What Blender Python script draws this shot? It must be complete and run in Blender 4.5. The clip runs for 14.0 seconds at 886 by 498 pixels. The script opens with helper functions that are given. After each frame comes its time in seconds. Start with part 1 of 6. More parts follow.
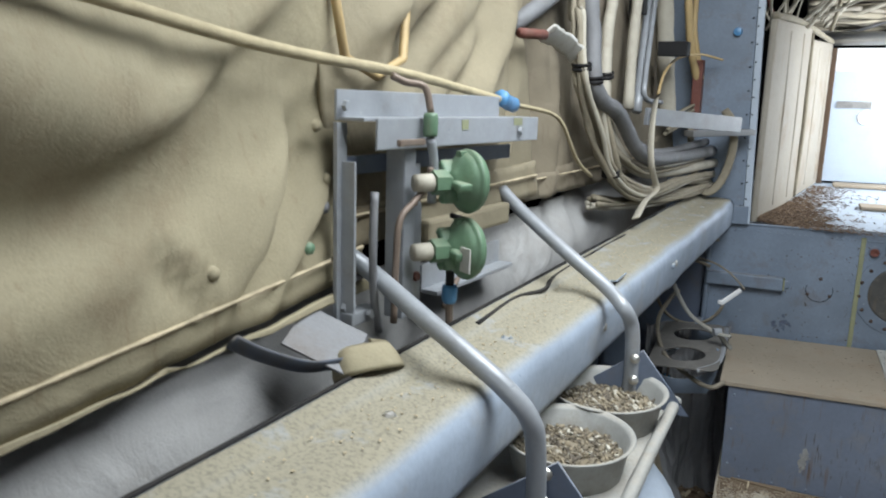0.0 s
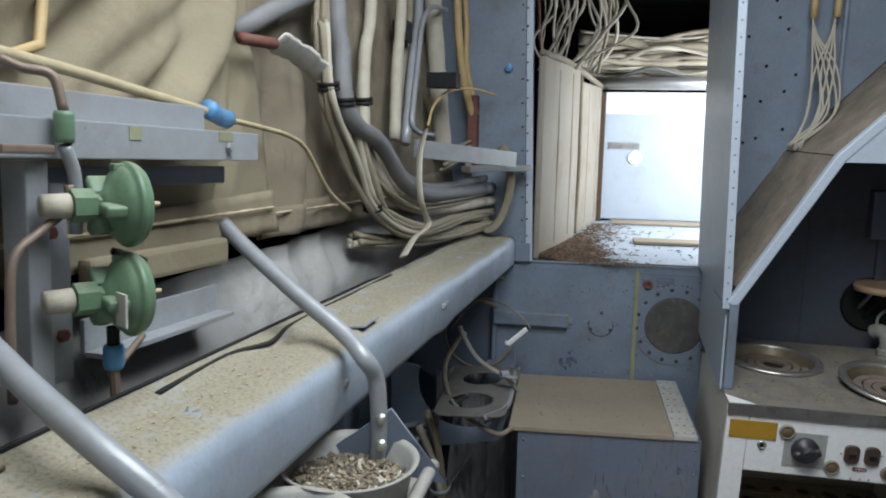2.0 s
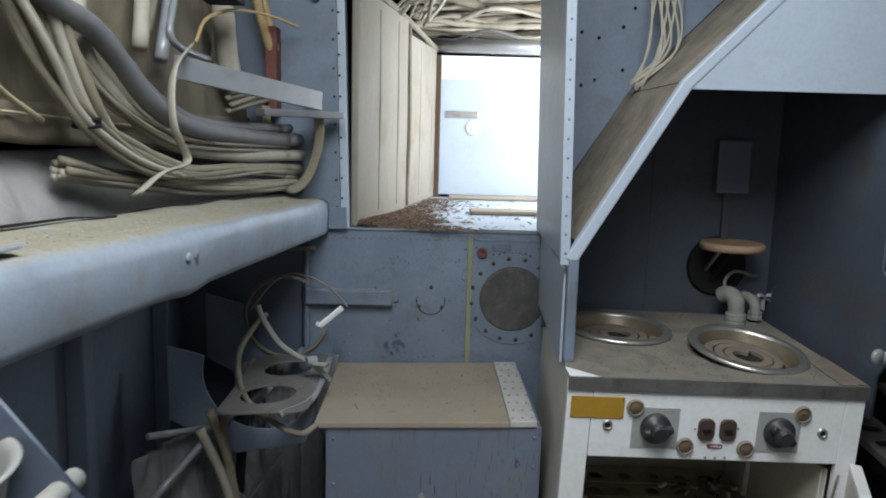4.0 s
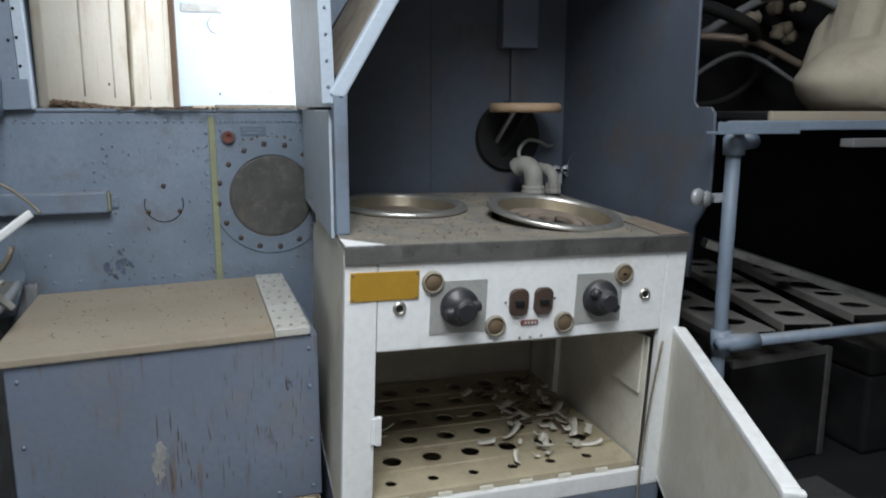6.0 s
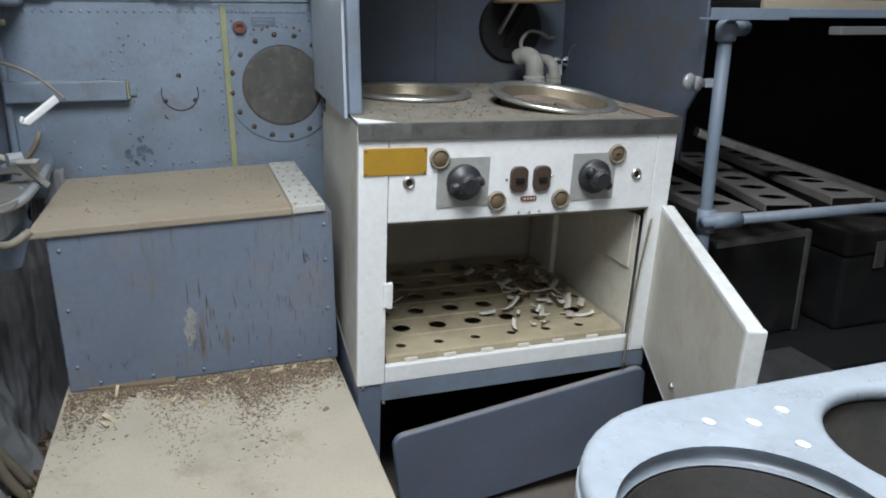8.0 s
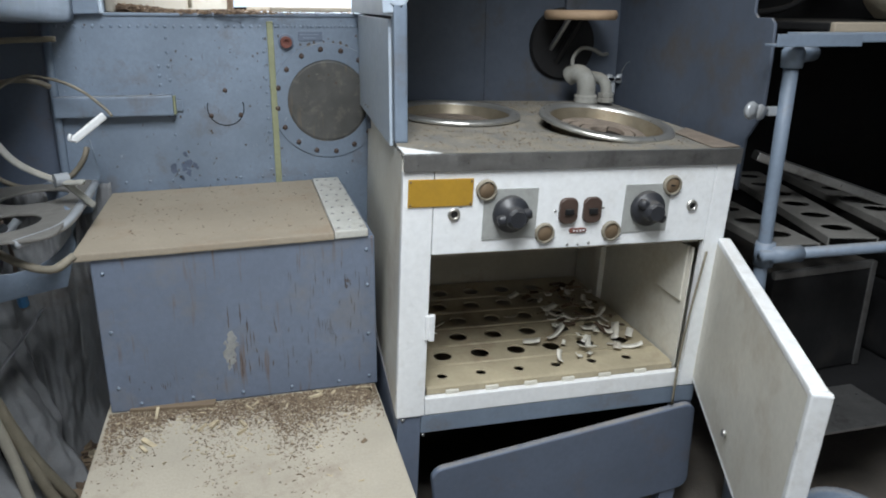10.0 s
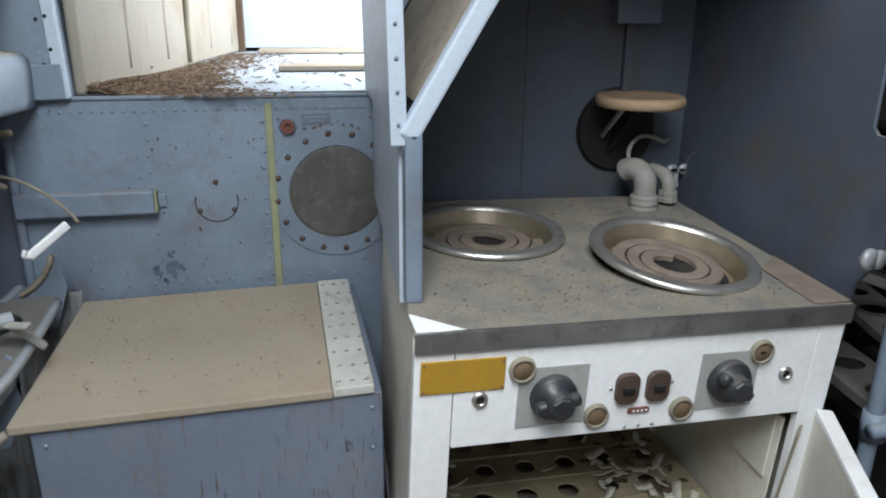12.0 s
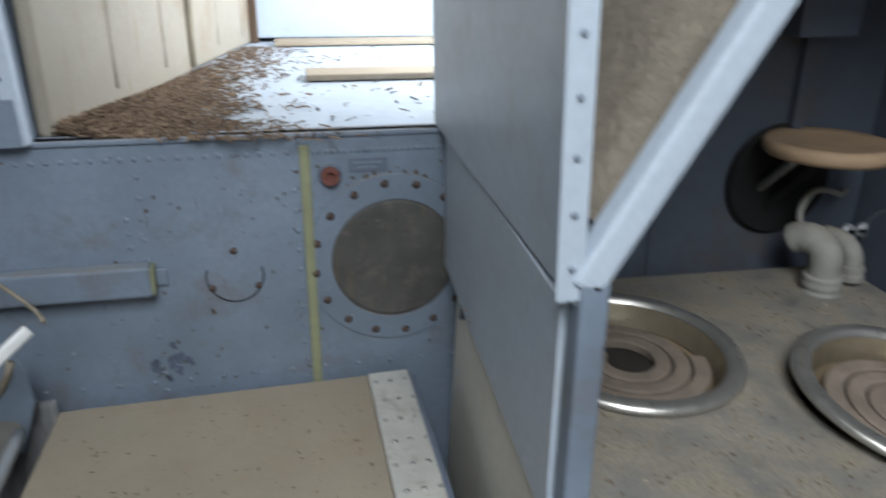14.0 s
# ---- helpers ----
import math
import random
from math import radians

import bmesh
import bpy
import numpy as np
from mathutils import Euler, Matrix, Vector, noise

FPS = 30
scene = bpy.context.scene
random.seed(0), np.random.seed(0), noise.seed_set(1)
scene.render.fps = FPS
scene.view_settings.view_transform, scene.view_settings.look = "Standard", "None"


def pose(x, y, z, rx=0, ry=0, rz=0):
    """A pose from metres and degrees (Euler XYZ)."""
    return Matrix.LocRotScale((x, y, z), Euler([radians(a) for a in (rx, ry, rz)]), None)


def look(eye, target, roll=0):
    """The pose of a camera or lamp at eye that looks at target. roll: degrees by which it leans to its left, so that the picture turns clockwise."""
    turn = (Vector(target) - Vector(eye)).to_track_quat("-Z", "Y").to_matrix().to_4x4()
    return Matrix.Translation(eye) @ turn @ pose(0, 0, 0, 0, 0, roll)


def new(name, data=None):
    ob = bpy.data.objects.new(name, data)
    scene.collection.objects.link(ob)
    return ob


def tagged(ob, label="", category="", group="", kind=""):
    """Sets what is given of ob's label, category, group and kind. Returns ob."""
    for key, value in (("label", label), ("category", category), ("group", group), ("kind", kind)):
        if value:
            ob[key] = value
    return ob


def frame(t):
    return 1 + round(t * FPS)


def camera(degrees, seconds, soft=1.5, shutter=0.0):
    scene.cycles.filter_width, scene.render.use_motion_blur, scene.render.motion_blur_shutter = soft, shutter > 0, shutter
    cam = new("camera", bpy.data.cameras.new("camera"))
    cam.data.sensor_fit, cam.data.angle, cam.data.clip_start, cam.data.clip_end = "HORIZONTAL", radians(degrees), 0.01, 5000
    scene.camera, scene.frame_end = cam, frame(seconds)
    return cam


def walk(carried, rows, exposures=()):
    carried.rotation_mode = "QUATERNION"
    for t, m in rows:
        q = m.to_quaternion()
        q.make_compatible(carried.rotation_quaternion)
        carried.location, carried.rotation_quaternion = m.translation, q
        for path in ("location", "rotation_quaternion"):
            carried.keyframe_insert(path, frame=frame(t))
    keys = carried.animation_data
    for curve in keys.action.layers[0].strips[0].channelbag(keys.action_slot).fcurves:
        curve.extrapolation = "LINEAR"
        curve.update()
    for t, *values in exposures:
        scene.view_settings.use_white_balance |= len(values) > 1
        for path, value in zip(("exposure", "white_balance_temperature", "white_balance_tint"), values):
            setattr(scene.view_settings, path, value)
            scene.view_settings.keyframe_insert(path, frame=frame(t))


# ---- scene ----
cam = camera(61.7, 14.0, 1.9, 0.25)
PATH = [
    (0, (-0.445, -1.971, 1.59), (-1.239, -0.195, 1.123), 0.4),
    (0.5, (-0.444, -1.931, 1.497), (-1.128, -0.096, 1.09), 0.3),
    (1, (-0.394, -1.897, 1.544), (-0.947, -0.012, 1.169), 0.7),
    (1.5, (-0.4, -1.847, 1.527), (-0.822, 0.078, 1.185), 0.5),
    (2, (-0.385, -1.749, 1.533), (-0.719, 0.195, 1.206), 0.9),
    (2.5, (-0.385, -1.735, 1.5), (-0.608, 0.227, 1.182), 0.9),
    (2.7, (-0.378, -1.728, 1.467), (-0.524, 0.241, 1.148), 1.3),
    (5, (-0.2, -1.083, 1.251), (0.033, 0.884, 0.972), 0.5),
    (5.5, (-0.177, -1.029, 1.149), (0.29, 0.896, 0.873), 0.2),
    (6, (-0.197, -1.051, 1.102), (0.419, 0.815, 0.731), 0.1),
    (6.5, (-0.23, -1.098, 1.065), (0.425, 0.737, 0.613), 0.2),
    (7, (-0.247, -1.145, 1.046), (0.401, 0.671, 0.513), 0.3),
    (9.5, (-0.228, -1.152, 1.113), (0.285, 0.68, 0.494), 0.4),
    (10, (-0.228, -1.096, 1.12), (0.26, 0.741, 0.498), 0.5),
    (10.5, (-0.24, -1.045, 1.146), (0.195, 0.803, 0.516), 0.6),
    (11, (-0.225, -0.925, 1.182), (0.147, 0.935, 0.548), 0.8),
    (11.5, (-0.174, -0.82, 1.255), (0.17, 1.041, 0.607), 0.7),
    (12, (-0.136, -0.777, 1.277), (0.265, 1.074, 0.633), 0.6),
    (12.5, (-0.109, -0.741, 1.285), (0.401, 1.08, 0.632), 0.3),
    (13, (-0.054, -0.665, 1.208), (0.641, 1.098, 0.567), -0.1),
    (13.5, (-0.098, -0.488, 1.215), (0.602, 1.269, 0.565), 0.2),
    (14, (-0.184, -0.345, 1.328), (0.206, 1.473, 0.592), 0.5),
]
walk(cam, [(t, look(eye, target, roll)) for t, eye, target, roll in PATH], [(0, -0.02), (0.5, -0.3), (1.0, -0.36), (1.5, -0.42), (2.5, -0.42), (4.9, -0.15), (5.5, -0.12), (6.0, 0.2), (7.0, 0.42), (9.5, 0.55), (11.5, 0.45), (12.6, 0.36), (13.5, 0.38), (14, 0.15)])

# ---- world and lights ----
sky_world = bpy.data.worlds.new("sky")
scene.world = sky_world
sky_world.use_nodes = True
wn = sky_world.node_tree
sky = wn.nodes.new("ShaderNodeTexSky")
sky.sky_type, sky.sun_disc = "NISHITA", False
sky.sun_elevation, sky.sun_rotation = radians(48), radians(200)
wn.links.new(sky.outputs[0], wn.nodes["Background"].inputs[0])
wn.nodes["Background"].inputs[1].default_value = 0.1


def area_lamp(name, eye, target, sx, sy, watts, color):
    data = bpy.data.lights.new(name, "AREA")
    data.shape, data.size, data.size_y, data.energy, data.color = "RECTANGLE", sx, sy, watts, color
    ob = new(name, data)
    ob.matrix_world = look(eye, target)
    return ob


# daylight through the roof hatch and the side window of the crawlway, plus an added fill from behind
area_lamp("hatch_daylight", (-0.2, -1.02, 2.36), (-0.14, -0.55, 0), 0.85, 1.15, 45, (0.92, 0.97, 1.0))
area_lamp("crawlway_daylight", (0.56, 1.3, 1.62), (-0.02, 1.85, 1.3), 0.75, 0.6, 30, (0.93, 0.97, 1.0))
# weak frontal fill, added; no known source stands there
area_lamp("rear_fill", (-0.35, -2.95, 1.25), (0.0, 0, 0.9), 0.75, 1.5, 3.5, (0.95, 0.98, 1.0))

# ---- materials ----


def mat(name, base, rough=0.6, metal=0.0, var=0.25, scale=6.0, fine=90.0, bump=0.15, dirt=(0.16, 0.12, 0.08), dirt_amount=0.35,
        dirt_scale=9.0, dust=0.0, dust_color=(0.36, 0.31, 0.24), chips=0.0, chip_color=(0.55, 0.57, 0.6), coat=0.0, streak=0.0, streak_color=(0.13, 0.09, 0.07), pieces=None, crease=0.0, cover=0.34):
    """Worn painted, cloth or metal surface: broad tone, grain, stains, chips and settled dust."""
    m = bpy.data.materials.new(name)
    m.use_nodes = True
    t = m.node_tree
    n, lk = t.nodes, t.links.new
    bsdf = n["Principled BSDF"]
    co = n.new("ShaderNodeTexCoord").outputs["Object"]

    def noisy(sc, detail=6.0, rgh=0.6):
        x = n.new("ShaderNodeTexNoise")
        x.inputs["Scale"].default_value, x.inputs["Detail"].default_value, x.inputs["Roughness"].default_value = sc, detail, rgh
        lk(co, x.inputs["Vector"])
        return x.outputs["Fac"]

    def ramp(src, lo, hi):
        x = n.new("ShaderNodeMapRange")
        x.inputs["From Min"].default_value, x.inputs["From Max"].default_value = lo, hi
        lk(src, x.inputs["Value"])
        return x.outputs["Result"]

    def mix(fac, a, b, k=1.0):
        x = n.new("ShaderNodeMix")
        x.data_type = "RGBA"
        if k != 1.0:
            mm = n.new("ShaderNodeMath")
            mm.operation = "MULTIPLY"
            mm.inputs[1].default_value = k
            lk(fac, mm.inputs[0])
            fac = mm.outputs[0]
        lk(fac, x.inputs["Factor"])
        for sock, v in ((x.inputs["A"], a), (x.inputs["B"], b)):
            if isinstance(v, tuple):
                sock.default_value = (*v, 1)
            else:
                lk(v, sock)
        return x.outputs["Result"]

    dark = tuple(c * (1 - var) for c in base)
    light = tuple(min(1, c * (1 + var)) for c in base)
    col = mix(ramp(noisy(scale), 0.3, 0.7), dark, light)
    if pieces:
        isl = n.new("ShaderNodeNewGeometry").outputs["Random Per Island"]
        for lo, hi, c in pieces:
            col = mix(ramp(isl, lo, hi), col, c, 0.9)
    col = mix(ramp(noisy(fine, 3.0), 0.35, 0.75), col, tuple(c * 0.78 for c in base), 0.45)
    if dirt_amount:
        col = mix(ramp(noisy(dirt_scale, 9.0, 0.72), 0.53, 0.72), col, dirt, dirt_amount)
    if chips:
        col = mix(ramp(noisy(38.0, 8.0, 0.75), 0.66, 0.69), col, chip_color, chips)
    if streak:
        mp = n.new("ShaderNodeMapping")
        mp.inputs["Scale"].default_value = (90, 90, 7)
        lk(co, mp.inputs["Vector"])
        sn = n.new("ShaderNodeTexNoise")
        sn.inputs["Scale"].default_value, sn.inputs["Detail"].default_value = 1.0, 5.0
        lk(mp.outputs[0], sn.inputs["Vector"])
        col = mix(ramp(sn.outputs["Fac"], 0.62, 0.72), col, streak_color, streak)
    r = ramp(noisy(fine * 0.4, 4.0), 0.2, 0.8)
    rr = n.new("ShaderNodeMapRange")
    rr.inputs["To Min"].default_value, rr.inputs["To Max"].default_value = max(0.05, rough - 0.12), min(1, rough + 0.15)
    lk(r, rr.inputs["Value"])
    rough_out = rr.outputs["Result"]
    if dust:
        geo = n.new("ShaderNodeNewGeometry")
        sep = n.new("ShaderNodeSeparateXYZ")
        lk(geo.outputs["Normal"], sep.inputs[0])
        up = ramp(sep.outputs["Z"], 0.55, 0.95)
        patch = ramp(noisy(14.0, 8.0, 0.7), cover, cover + 0.26)
        mm = n.new("ShaderNodeMath")
        mm.operation = "MULTIPLY"
        lk(up, mm.inputs[0])
        lk(patch, mm.inputs[1])
        speck = mix(ramp(noisy(230.0, 3.0), 0.45, 0.7), dust_color, tuple(c * 0.6 for c in dust_color))
        col = mix(mm.outputs[0], col, speck, dust)
        ro = n.new("ShaderNodeMix")
        lk(mm.outputs[0], ro.inputs["Factor"])
        lk(rough_out, ro.inputs["A"])
        ro.inputs["B"].default_value = 0.95
        rough_out = ro.outputs["Result"]
    lk(col, bsdf.inputs["Base Color"])
    lk(rough_out, bsdf.inputs["Roughness"])
    bsdf.inputs["Metallic"].default_value = metal
    if sum(base) < 0.06:
        bsdf.inputs["Specular IOR Level"].default_value = 0.2
    if coat:
        bsdf.inputs["Coat Weight"].default_value = coat
    if bump:
        b = n.new("ShaderNodeBump")
        b.inputs["Strength"].default_value, b.inputs["Distance"].default_value = bump, 0.004
        lk(noisy(fine, 5.0), b.inputs["Height"])
        if crease:
            wr = n.new("ShaderNodeTexNoise")
            wr.inputs["Scale"].default_value, wr.inputs["Detail"].default_value, wr.inputs["Distortion"].default_value = 9.0, 4.0, 1.6
            lk(co, wr.inputs["Vector"])
            b2 = n.new("ShaderNodeBump")
            b2.inputs["Strength"].default_value, b2.inputs["Distance"].default_value = crease, 0.03
            lk(wr.outputs["Fac"], b2.inputs["Height"])
            lk(b2.outputs[0], b.inputs["Normal"])
        lk(b.outputs[0], bsdf.inputs["Normal"])
    return m


M_BLUE = mat("blue_grey_paint", (0.168, 0.213, 0.278), 0.5, 0, 0.2, 5, 120, 0.14, dirt=(0.12, 0.095, 0.08), dirt_amount=0.6, dust=0.45, chips=0.4)
M_BOX = mat("scratched_blue_plywood", (0.135, 0.165, 0.225), 0.55, 0, 0.12, 4, 100, 0.15, dirt=(0.2, 0.18, 0.15), dirt_amount=0.45, dirt_scale=6, streak=0.75)
M_BLUEDARK = mat("dark_blue_paint", (0.125, 0.155, 0.215), 0.5, 0, 0.12, 4, 100, 0.1, dirt=(0.16, 0.12, 0.1), dirt_amount=0.4, dust=0.5, chips=0.15, chip_color=(0.3, 0.27, 0.23))
M_PALE = mat("pale_blue_paint", (0.42, 0.49, 0.58), 0.38, 0, 0.08, 3, 140, 0.05, dirt=(0.3, 0.28, 0.25), dirt_amount=0.3, chips=0.2)
M_BEAM = mat("beam_paint", (0.3, 0.355, 0.43), 0.35, 0, 0.16, 7, 110, 0.15, dirt=(0.25, 0.21, 0.15), dirt_amount=0.55, dirt_scale=6, dust=0.95, dust_color=(0.275, 0.25, 0.18), cover=0.2, chips=0.3, chip_color=(0.6, 0.62, 0.63))
M_TUBE = mat("grey_tube_paint", (0.295, 0.315, 0.34), 0.35, 0.15, 0.1, 20, 160, 0.06, dirt=(0.2, 0.17, 0.13), dirt_amount=0.4, chips=0.3, chip_color=(0.62, 0.6, 0.55))
M_WHITE = mat("white_enamel", (0.80, 0.82, 0.84), 0.32, 0, 0.04, 5, 80, 0.04, dirt=(0.4, 0.36, 0.3), dirt_amount=0.3, dirt_scale=12, dust=0.3)
M_WHITE_OLD = mat("yellowed_white_paint", (0.66, 0.64, 0.57), 0.45, 0, 0.08, 6, 90, 0.08, dirt=(0.36, 0.27, 0.17), dirt_amount=0.5, dirt_scale=5)
M_STEEL = mat("worn_steel", (0.42, 0.42, 0.42), 0.34, 0.9, 0.2, 18, 200, 0.08, dirt=(0.1, 0.09, 0.08), dirt_amount=0.6, dirt_scale=16)
M_BRIGHT = mat("bright_steel", (0.56, 0.555, 0.53), 0.33, 0.85, 0.12, 14, 200, 0.05, dirt=(0.35, 0.27, 0.15), dirt_amount=0.5)
M_TOP = mat("dusty_hob_top", (0.17, 0.17, 0.165), 0.55, 0.2, 0.3, 9, 120, 0.4, dirt=(0.08, 0.08, 0.085), dirt_amount=0.75, dirt_scale=14, dust=0.8, dust_color=(0.285, 0.25, 0.19))
M_CANVAS = mat("beige_canvas", (0.285, 0.252, 0.168), 0.9, 0, 0.22, 3, 420, 0.25, dirt=(0.17, 0.12, 0.07), dirt_amount=0.7, dirt_scale=3.5, streak=0.35, streak_color=(0.2, 0.15, 0.09), crease=0.14)
M_CANVAS_MID = mat("dirty_canvas", (0.225, 0.196, 0.133), 0.9, 0, 0.22, 3, 420, 0.25, dirt=(0.13, 0.092, 0.055), dirt_amount=0.75, dirt_scale=4, crease=0.14)
M_CANVAS_DIRTY = mat("stained_canvas", (0.185, 0.158, 0.113), 0.9, 0, 0.28, 4, 420, 0.25, dirt=(0.085, 0.06, 0.042), dirt_amount=0.85, dirt_scale=5, streak=0.5, streak_color=(0.09, 0.065, 0.045), crease=0.16)
M_CANVAS_GREY = mat("grey_canvas", (0.34, 0.34, 0.335), 0.92, 0, 0.15, 5, 420, 0.3, dirt=(0.2, 0.18, 0.15), dirt_amount=0.6, dirt_scale=4, crease=0.3)
M_QUILT = mat("cream_lining", (0.30, 0.275, 0.23), 0.7, 0, 0.1, 4, 200, 0.15, dirt=(0.2, 0.13, 0.07), dirt_amount=0.75, dirt_scale=3.5, streak=0.6, streak_color=(0.22, 0.15, 0.09))
M_CABLE = mat("beige_cable_sleeve", (0.25, 0.222, 0.165), 0.8, 0, 0.15, 30, 500, 0.5, dirt=(0.2, 0.16, 0.11), dirt_amount=0.5, dirt_scale=20)
M_CABLE_WHITE = mat("white_cable", (0.40, 0.375, 0.31), 0.7, 0, 0.1, 30, 300, 0.2, dirt=(0.3, 0.25, 0.18), dirt_amount=0.4, dirt_scale=18)
M_CABLE_GREY = mat("grey_cable_sleeve", (0.17, 0.175, 0.185), 0.6, 0, 0.12, 30, 400, 0.3, dirt=(0.16, 0.14, 0.12), dirt_amount=0.4)
M_CABLE_OCHRE = mat("ochre_cable", (0.45, 0.33, 0.16), 0.6, 0, 0.12, 30, 300, 0.15)
M_ROPE = mat("old_rope", (0.42, 0.36, 0.23), 0.85, 0, 0.15, 40, 600, 0.5)
M_GREEN = mat("green_valve_paint", (0.115, 0.2, 0.125), 0.45, 0, 0.2, 25, 160, 0.15, dirt=(0.16, 0.15, 0.1), dirt_amount=0.6, dirt_scale=24, dust=0.45, chips=0.3, chip_color=(0.4, 0.36, 0.27))
M_BLUEFIT = mat("bright_blue_fitting", (0.08, 0.25, 0.48), 0.4, 0, 0.1, 30, 160, 0.05)
M_COPPER = mat("dull_copper", (0.2, 0.155, 0.125), 0.55, 0.3, 0.2, 30, 160, 0.1)
M_RUST = mat("rust_red", (0.15, 0.055, 0.042), 0.75, 0, 0.3, 20, 120, 0.3)
M_BLACK = mat("black_bakelite", (0.026, 0.028, 0.034), 0.38, 0, 0.2, 20, 120, 0.05, dust=0.15, dirt_amount=0.2)
# black of metal, rubber and tape, also painted where recesses lie in shade
M_BLACK_AND_SHADE = mat("black_metal_and_shade", (0.014, 0.014, 0.015), 0.6, 0, 0.3, 10, 90, 0.2, dirt=(0.05, 0.045, 0.04), dirt_amount=0.4, dust=0.08)
M_BROWN = mat("brown_bakelite", (0.15, 0.105, 0.065), 0.45, 0, 0.2, 30, 120, 0.1)
M_OCHRE = mat("ochre_plate", (0.46, 0.27, 0.035), 0.4, 0.2, 0.06, 12, 160, 0.04, dirt=(0.3, 0.18, 0.05), dirt_amount=0.3)
M_FIBRE = mat("fibreboard", (0.3, 0.258, 0.2), 0.85, 0, 0.1, 5, 260, 0.2, dirt=(0.27, 0.2, 0.14), dirt_amount=0.7, dirt_scale=7)
M_LINER = mat("browned_oven_lining", (0.33, 0.3, 0.24), 0.6, 0, 0.2, 6, 120, 0.1, dirt=(0.13, 0.09, 0.06), dirt_amount=0.65, dirt_scale=6)
M_PLATFORM = mat("dusty_platform", (0.42, 0.38, 0.31), 0.9, 0, 0.12, 5, 200, 0.3, dirt=(0.2, 0.15, 0.11), dirt_amount=0.55, dirt_scale=7)
M_FELT = mat("grey_mesh_disc", (0.075, 0.075, 0.072), 0.5, 0, 0.3, 14, 500, 0.3, dirt=(0.2, 0.18, 0.15), dirt_amount=0.6, dirt_scale=30, streak=0.6, streak_color=(0.15, 0.11, 0.07), chips=0.3, chip_color=(0.3, 0.28, 0.24))
M_SOIL = mat("dry_debris", (0.19, 0.14, 0.095), 0.95, 0, 0.3, 60, 300, 0.5, dirt=(0.12, 0.08, 0.05), dirt_amount=0.4, dirt_scale=70, pieces=((0.25, 0.3, (0.09, 0.06, 0.04)), (0.55, 0.6, (0.2, 0.15, 0.1)), (0.88, 0.9, (0.46, 0.4, 0.29))))
M_CHAFF = mat("pale_chips", (0.45, 0.38, 0.26), 0.9, 0, 0.4, 40, 200, 0.2)
M_BARK = mat("dark_brown_litter", (0.15, 0.1, 0.065), 0.95, 0, 0.3, 60, 300, 0.3, pieces=((0.3, 0.35, (0.07, 0.045, 0.03)), (0.75, 0.8, (0.24, 0.17, 0.11))))
M_WOODPAD = mat("worn_wood_disc", (0.4, 0.28, 0.18), 0.7, 0, 0.15, 20, 200, 0.2)
M_COIL = mat("burnt_coil", (0.19, 0.155, 0.125), 0.8, 0.05, 0.3, 24, 200, 0.3, dirt=(0.1, 0.06, 0.04), dirt_amount=0.5)
M_PAN = mat("stained_pan", (0.26, 0.2, 0.13), 0.5, 0.4, 0.3, 14, 160, 0.15, dirt=(0.18, 0.09, 0.05), dirt_amount=0.6)
M_TRAY = mat("grimy_cream_tray", (0.38, 0.33, 0.23), 0.55, 0, 0.2, 9, 160, 0.15, dirt=(0.16, 0.09, 0.06), dirt_amount=0.65, dirt_scale=6)
M_SACK = mat("pale_sack", (0.42, 0.38, 0.3), 0.9, 0, 0.1, 6, 300, 0.3)
M_ALU = mat("dull_aluminium", (0.5, 0.51, 0.52), 0.4, 0.75, 0.12, 9, 200, 0.08, dirt=(0.2, 0.19, 0.17), dirt_amount=0.4)
M_FLOOR = mat("grimy_floor", (0.13, 0.115, 0.1), 0.9, 0, 0.25, 6, 160, 0.4, dirt=(0.2, 0.15, 0.1), dirt_amount=0.6)
# near-black base puts the unlit gloom of hull and racks into the colour
M_DARK = mat("dark_parts_and_shade", (0.011, 0.011, 0.012), 1.0, 0, 0.25, 4, 90, 0.2, dirt=(0.03, 0.027, 0.024), dirt_amount=0.4)
M_HULL = mat("hull_lining", (0.3, 0.29, 0.26), 0.85, 0, 0.15, 4, 90, 0.15)
M_SEEDS = mat("dry_seeds", (0.2, 0.17, 0.12), 0.85, 0, 0.3, 90, 300, 0.3, dirt_amount=0, pieces=((0.3, 0.32, (0.09, 0.075, 0.06)), (0.6, 0.62, (0.3, 0.25, 0.17)), (0.85, 0.87, (0.52, 0.5, 0.43))))
M_HOLDER = mat("scuffed_pale_paint", (0.34, 0.385, 0.445), 0.3, 0.1, 0.12, 18, 120, 0.08, dirt=(0.26, 0.28, 0.32), dirt_amount=0.6, dirt_scale=22, chips=0.4, chip_color=(0.75, 0.76, 0.76))
# blue paint darkened to carry the niche's shade; brown stains and dust are real
M_HOODIN = mat("dark_blue_and_niche_shade", (0.068, 0.084, 0.115), 0.62, 0, 0.2, 4, 100, 0.1, dirt=(0.075, 0.058, 0.035), dirt_amount=0.85, dirt_scale=5, dust=0.5, streak=0.25, streak_color=(0.06, 0.05, 0.035), chips=0.2, chip_color=(0.2, 0.19, 0.17))
M_SLOPEDUST = mat("dust_caked_sheet", (0.225, 0.195, 0.155), 0.95, 0, 0.35, 12, 90, 0.8, dirt=(0.12, 0.09, 0.065), dirt_amount=0.65, dirt_scale=26, chips=0.5, chip_color=(0.42, 0.38, 0.3))
M_INK = mat("ink_stain", (0.075, 0.095, 0.14), 0.8, 0, 0.3, 40, 120, 0.1)
M_RUSTY = mat("rust_stain", (0.085, 0.066, 0.052), 0.9, 0, 0.4, 30, 120, 0.1)
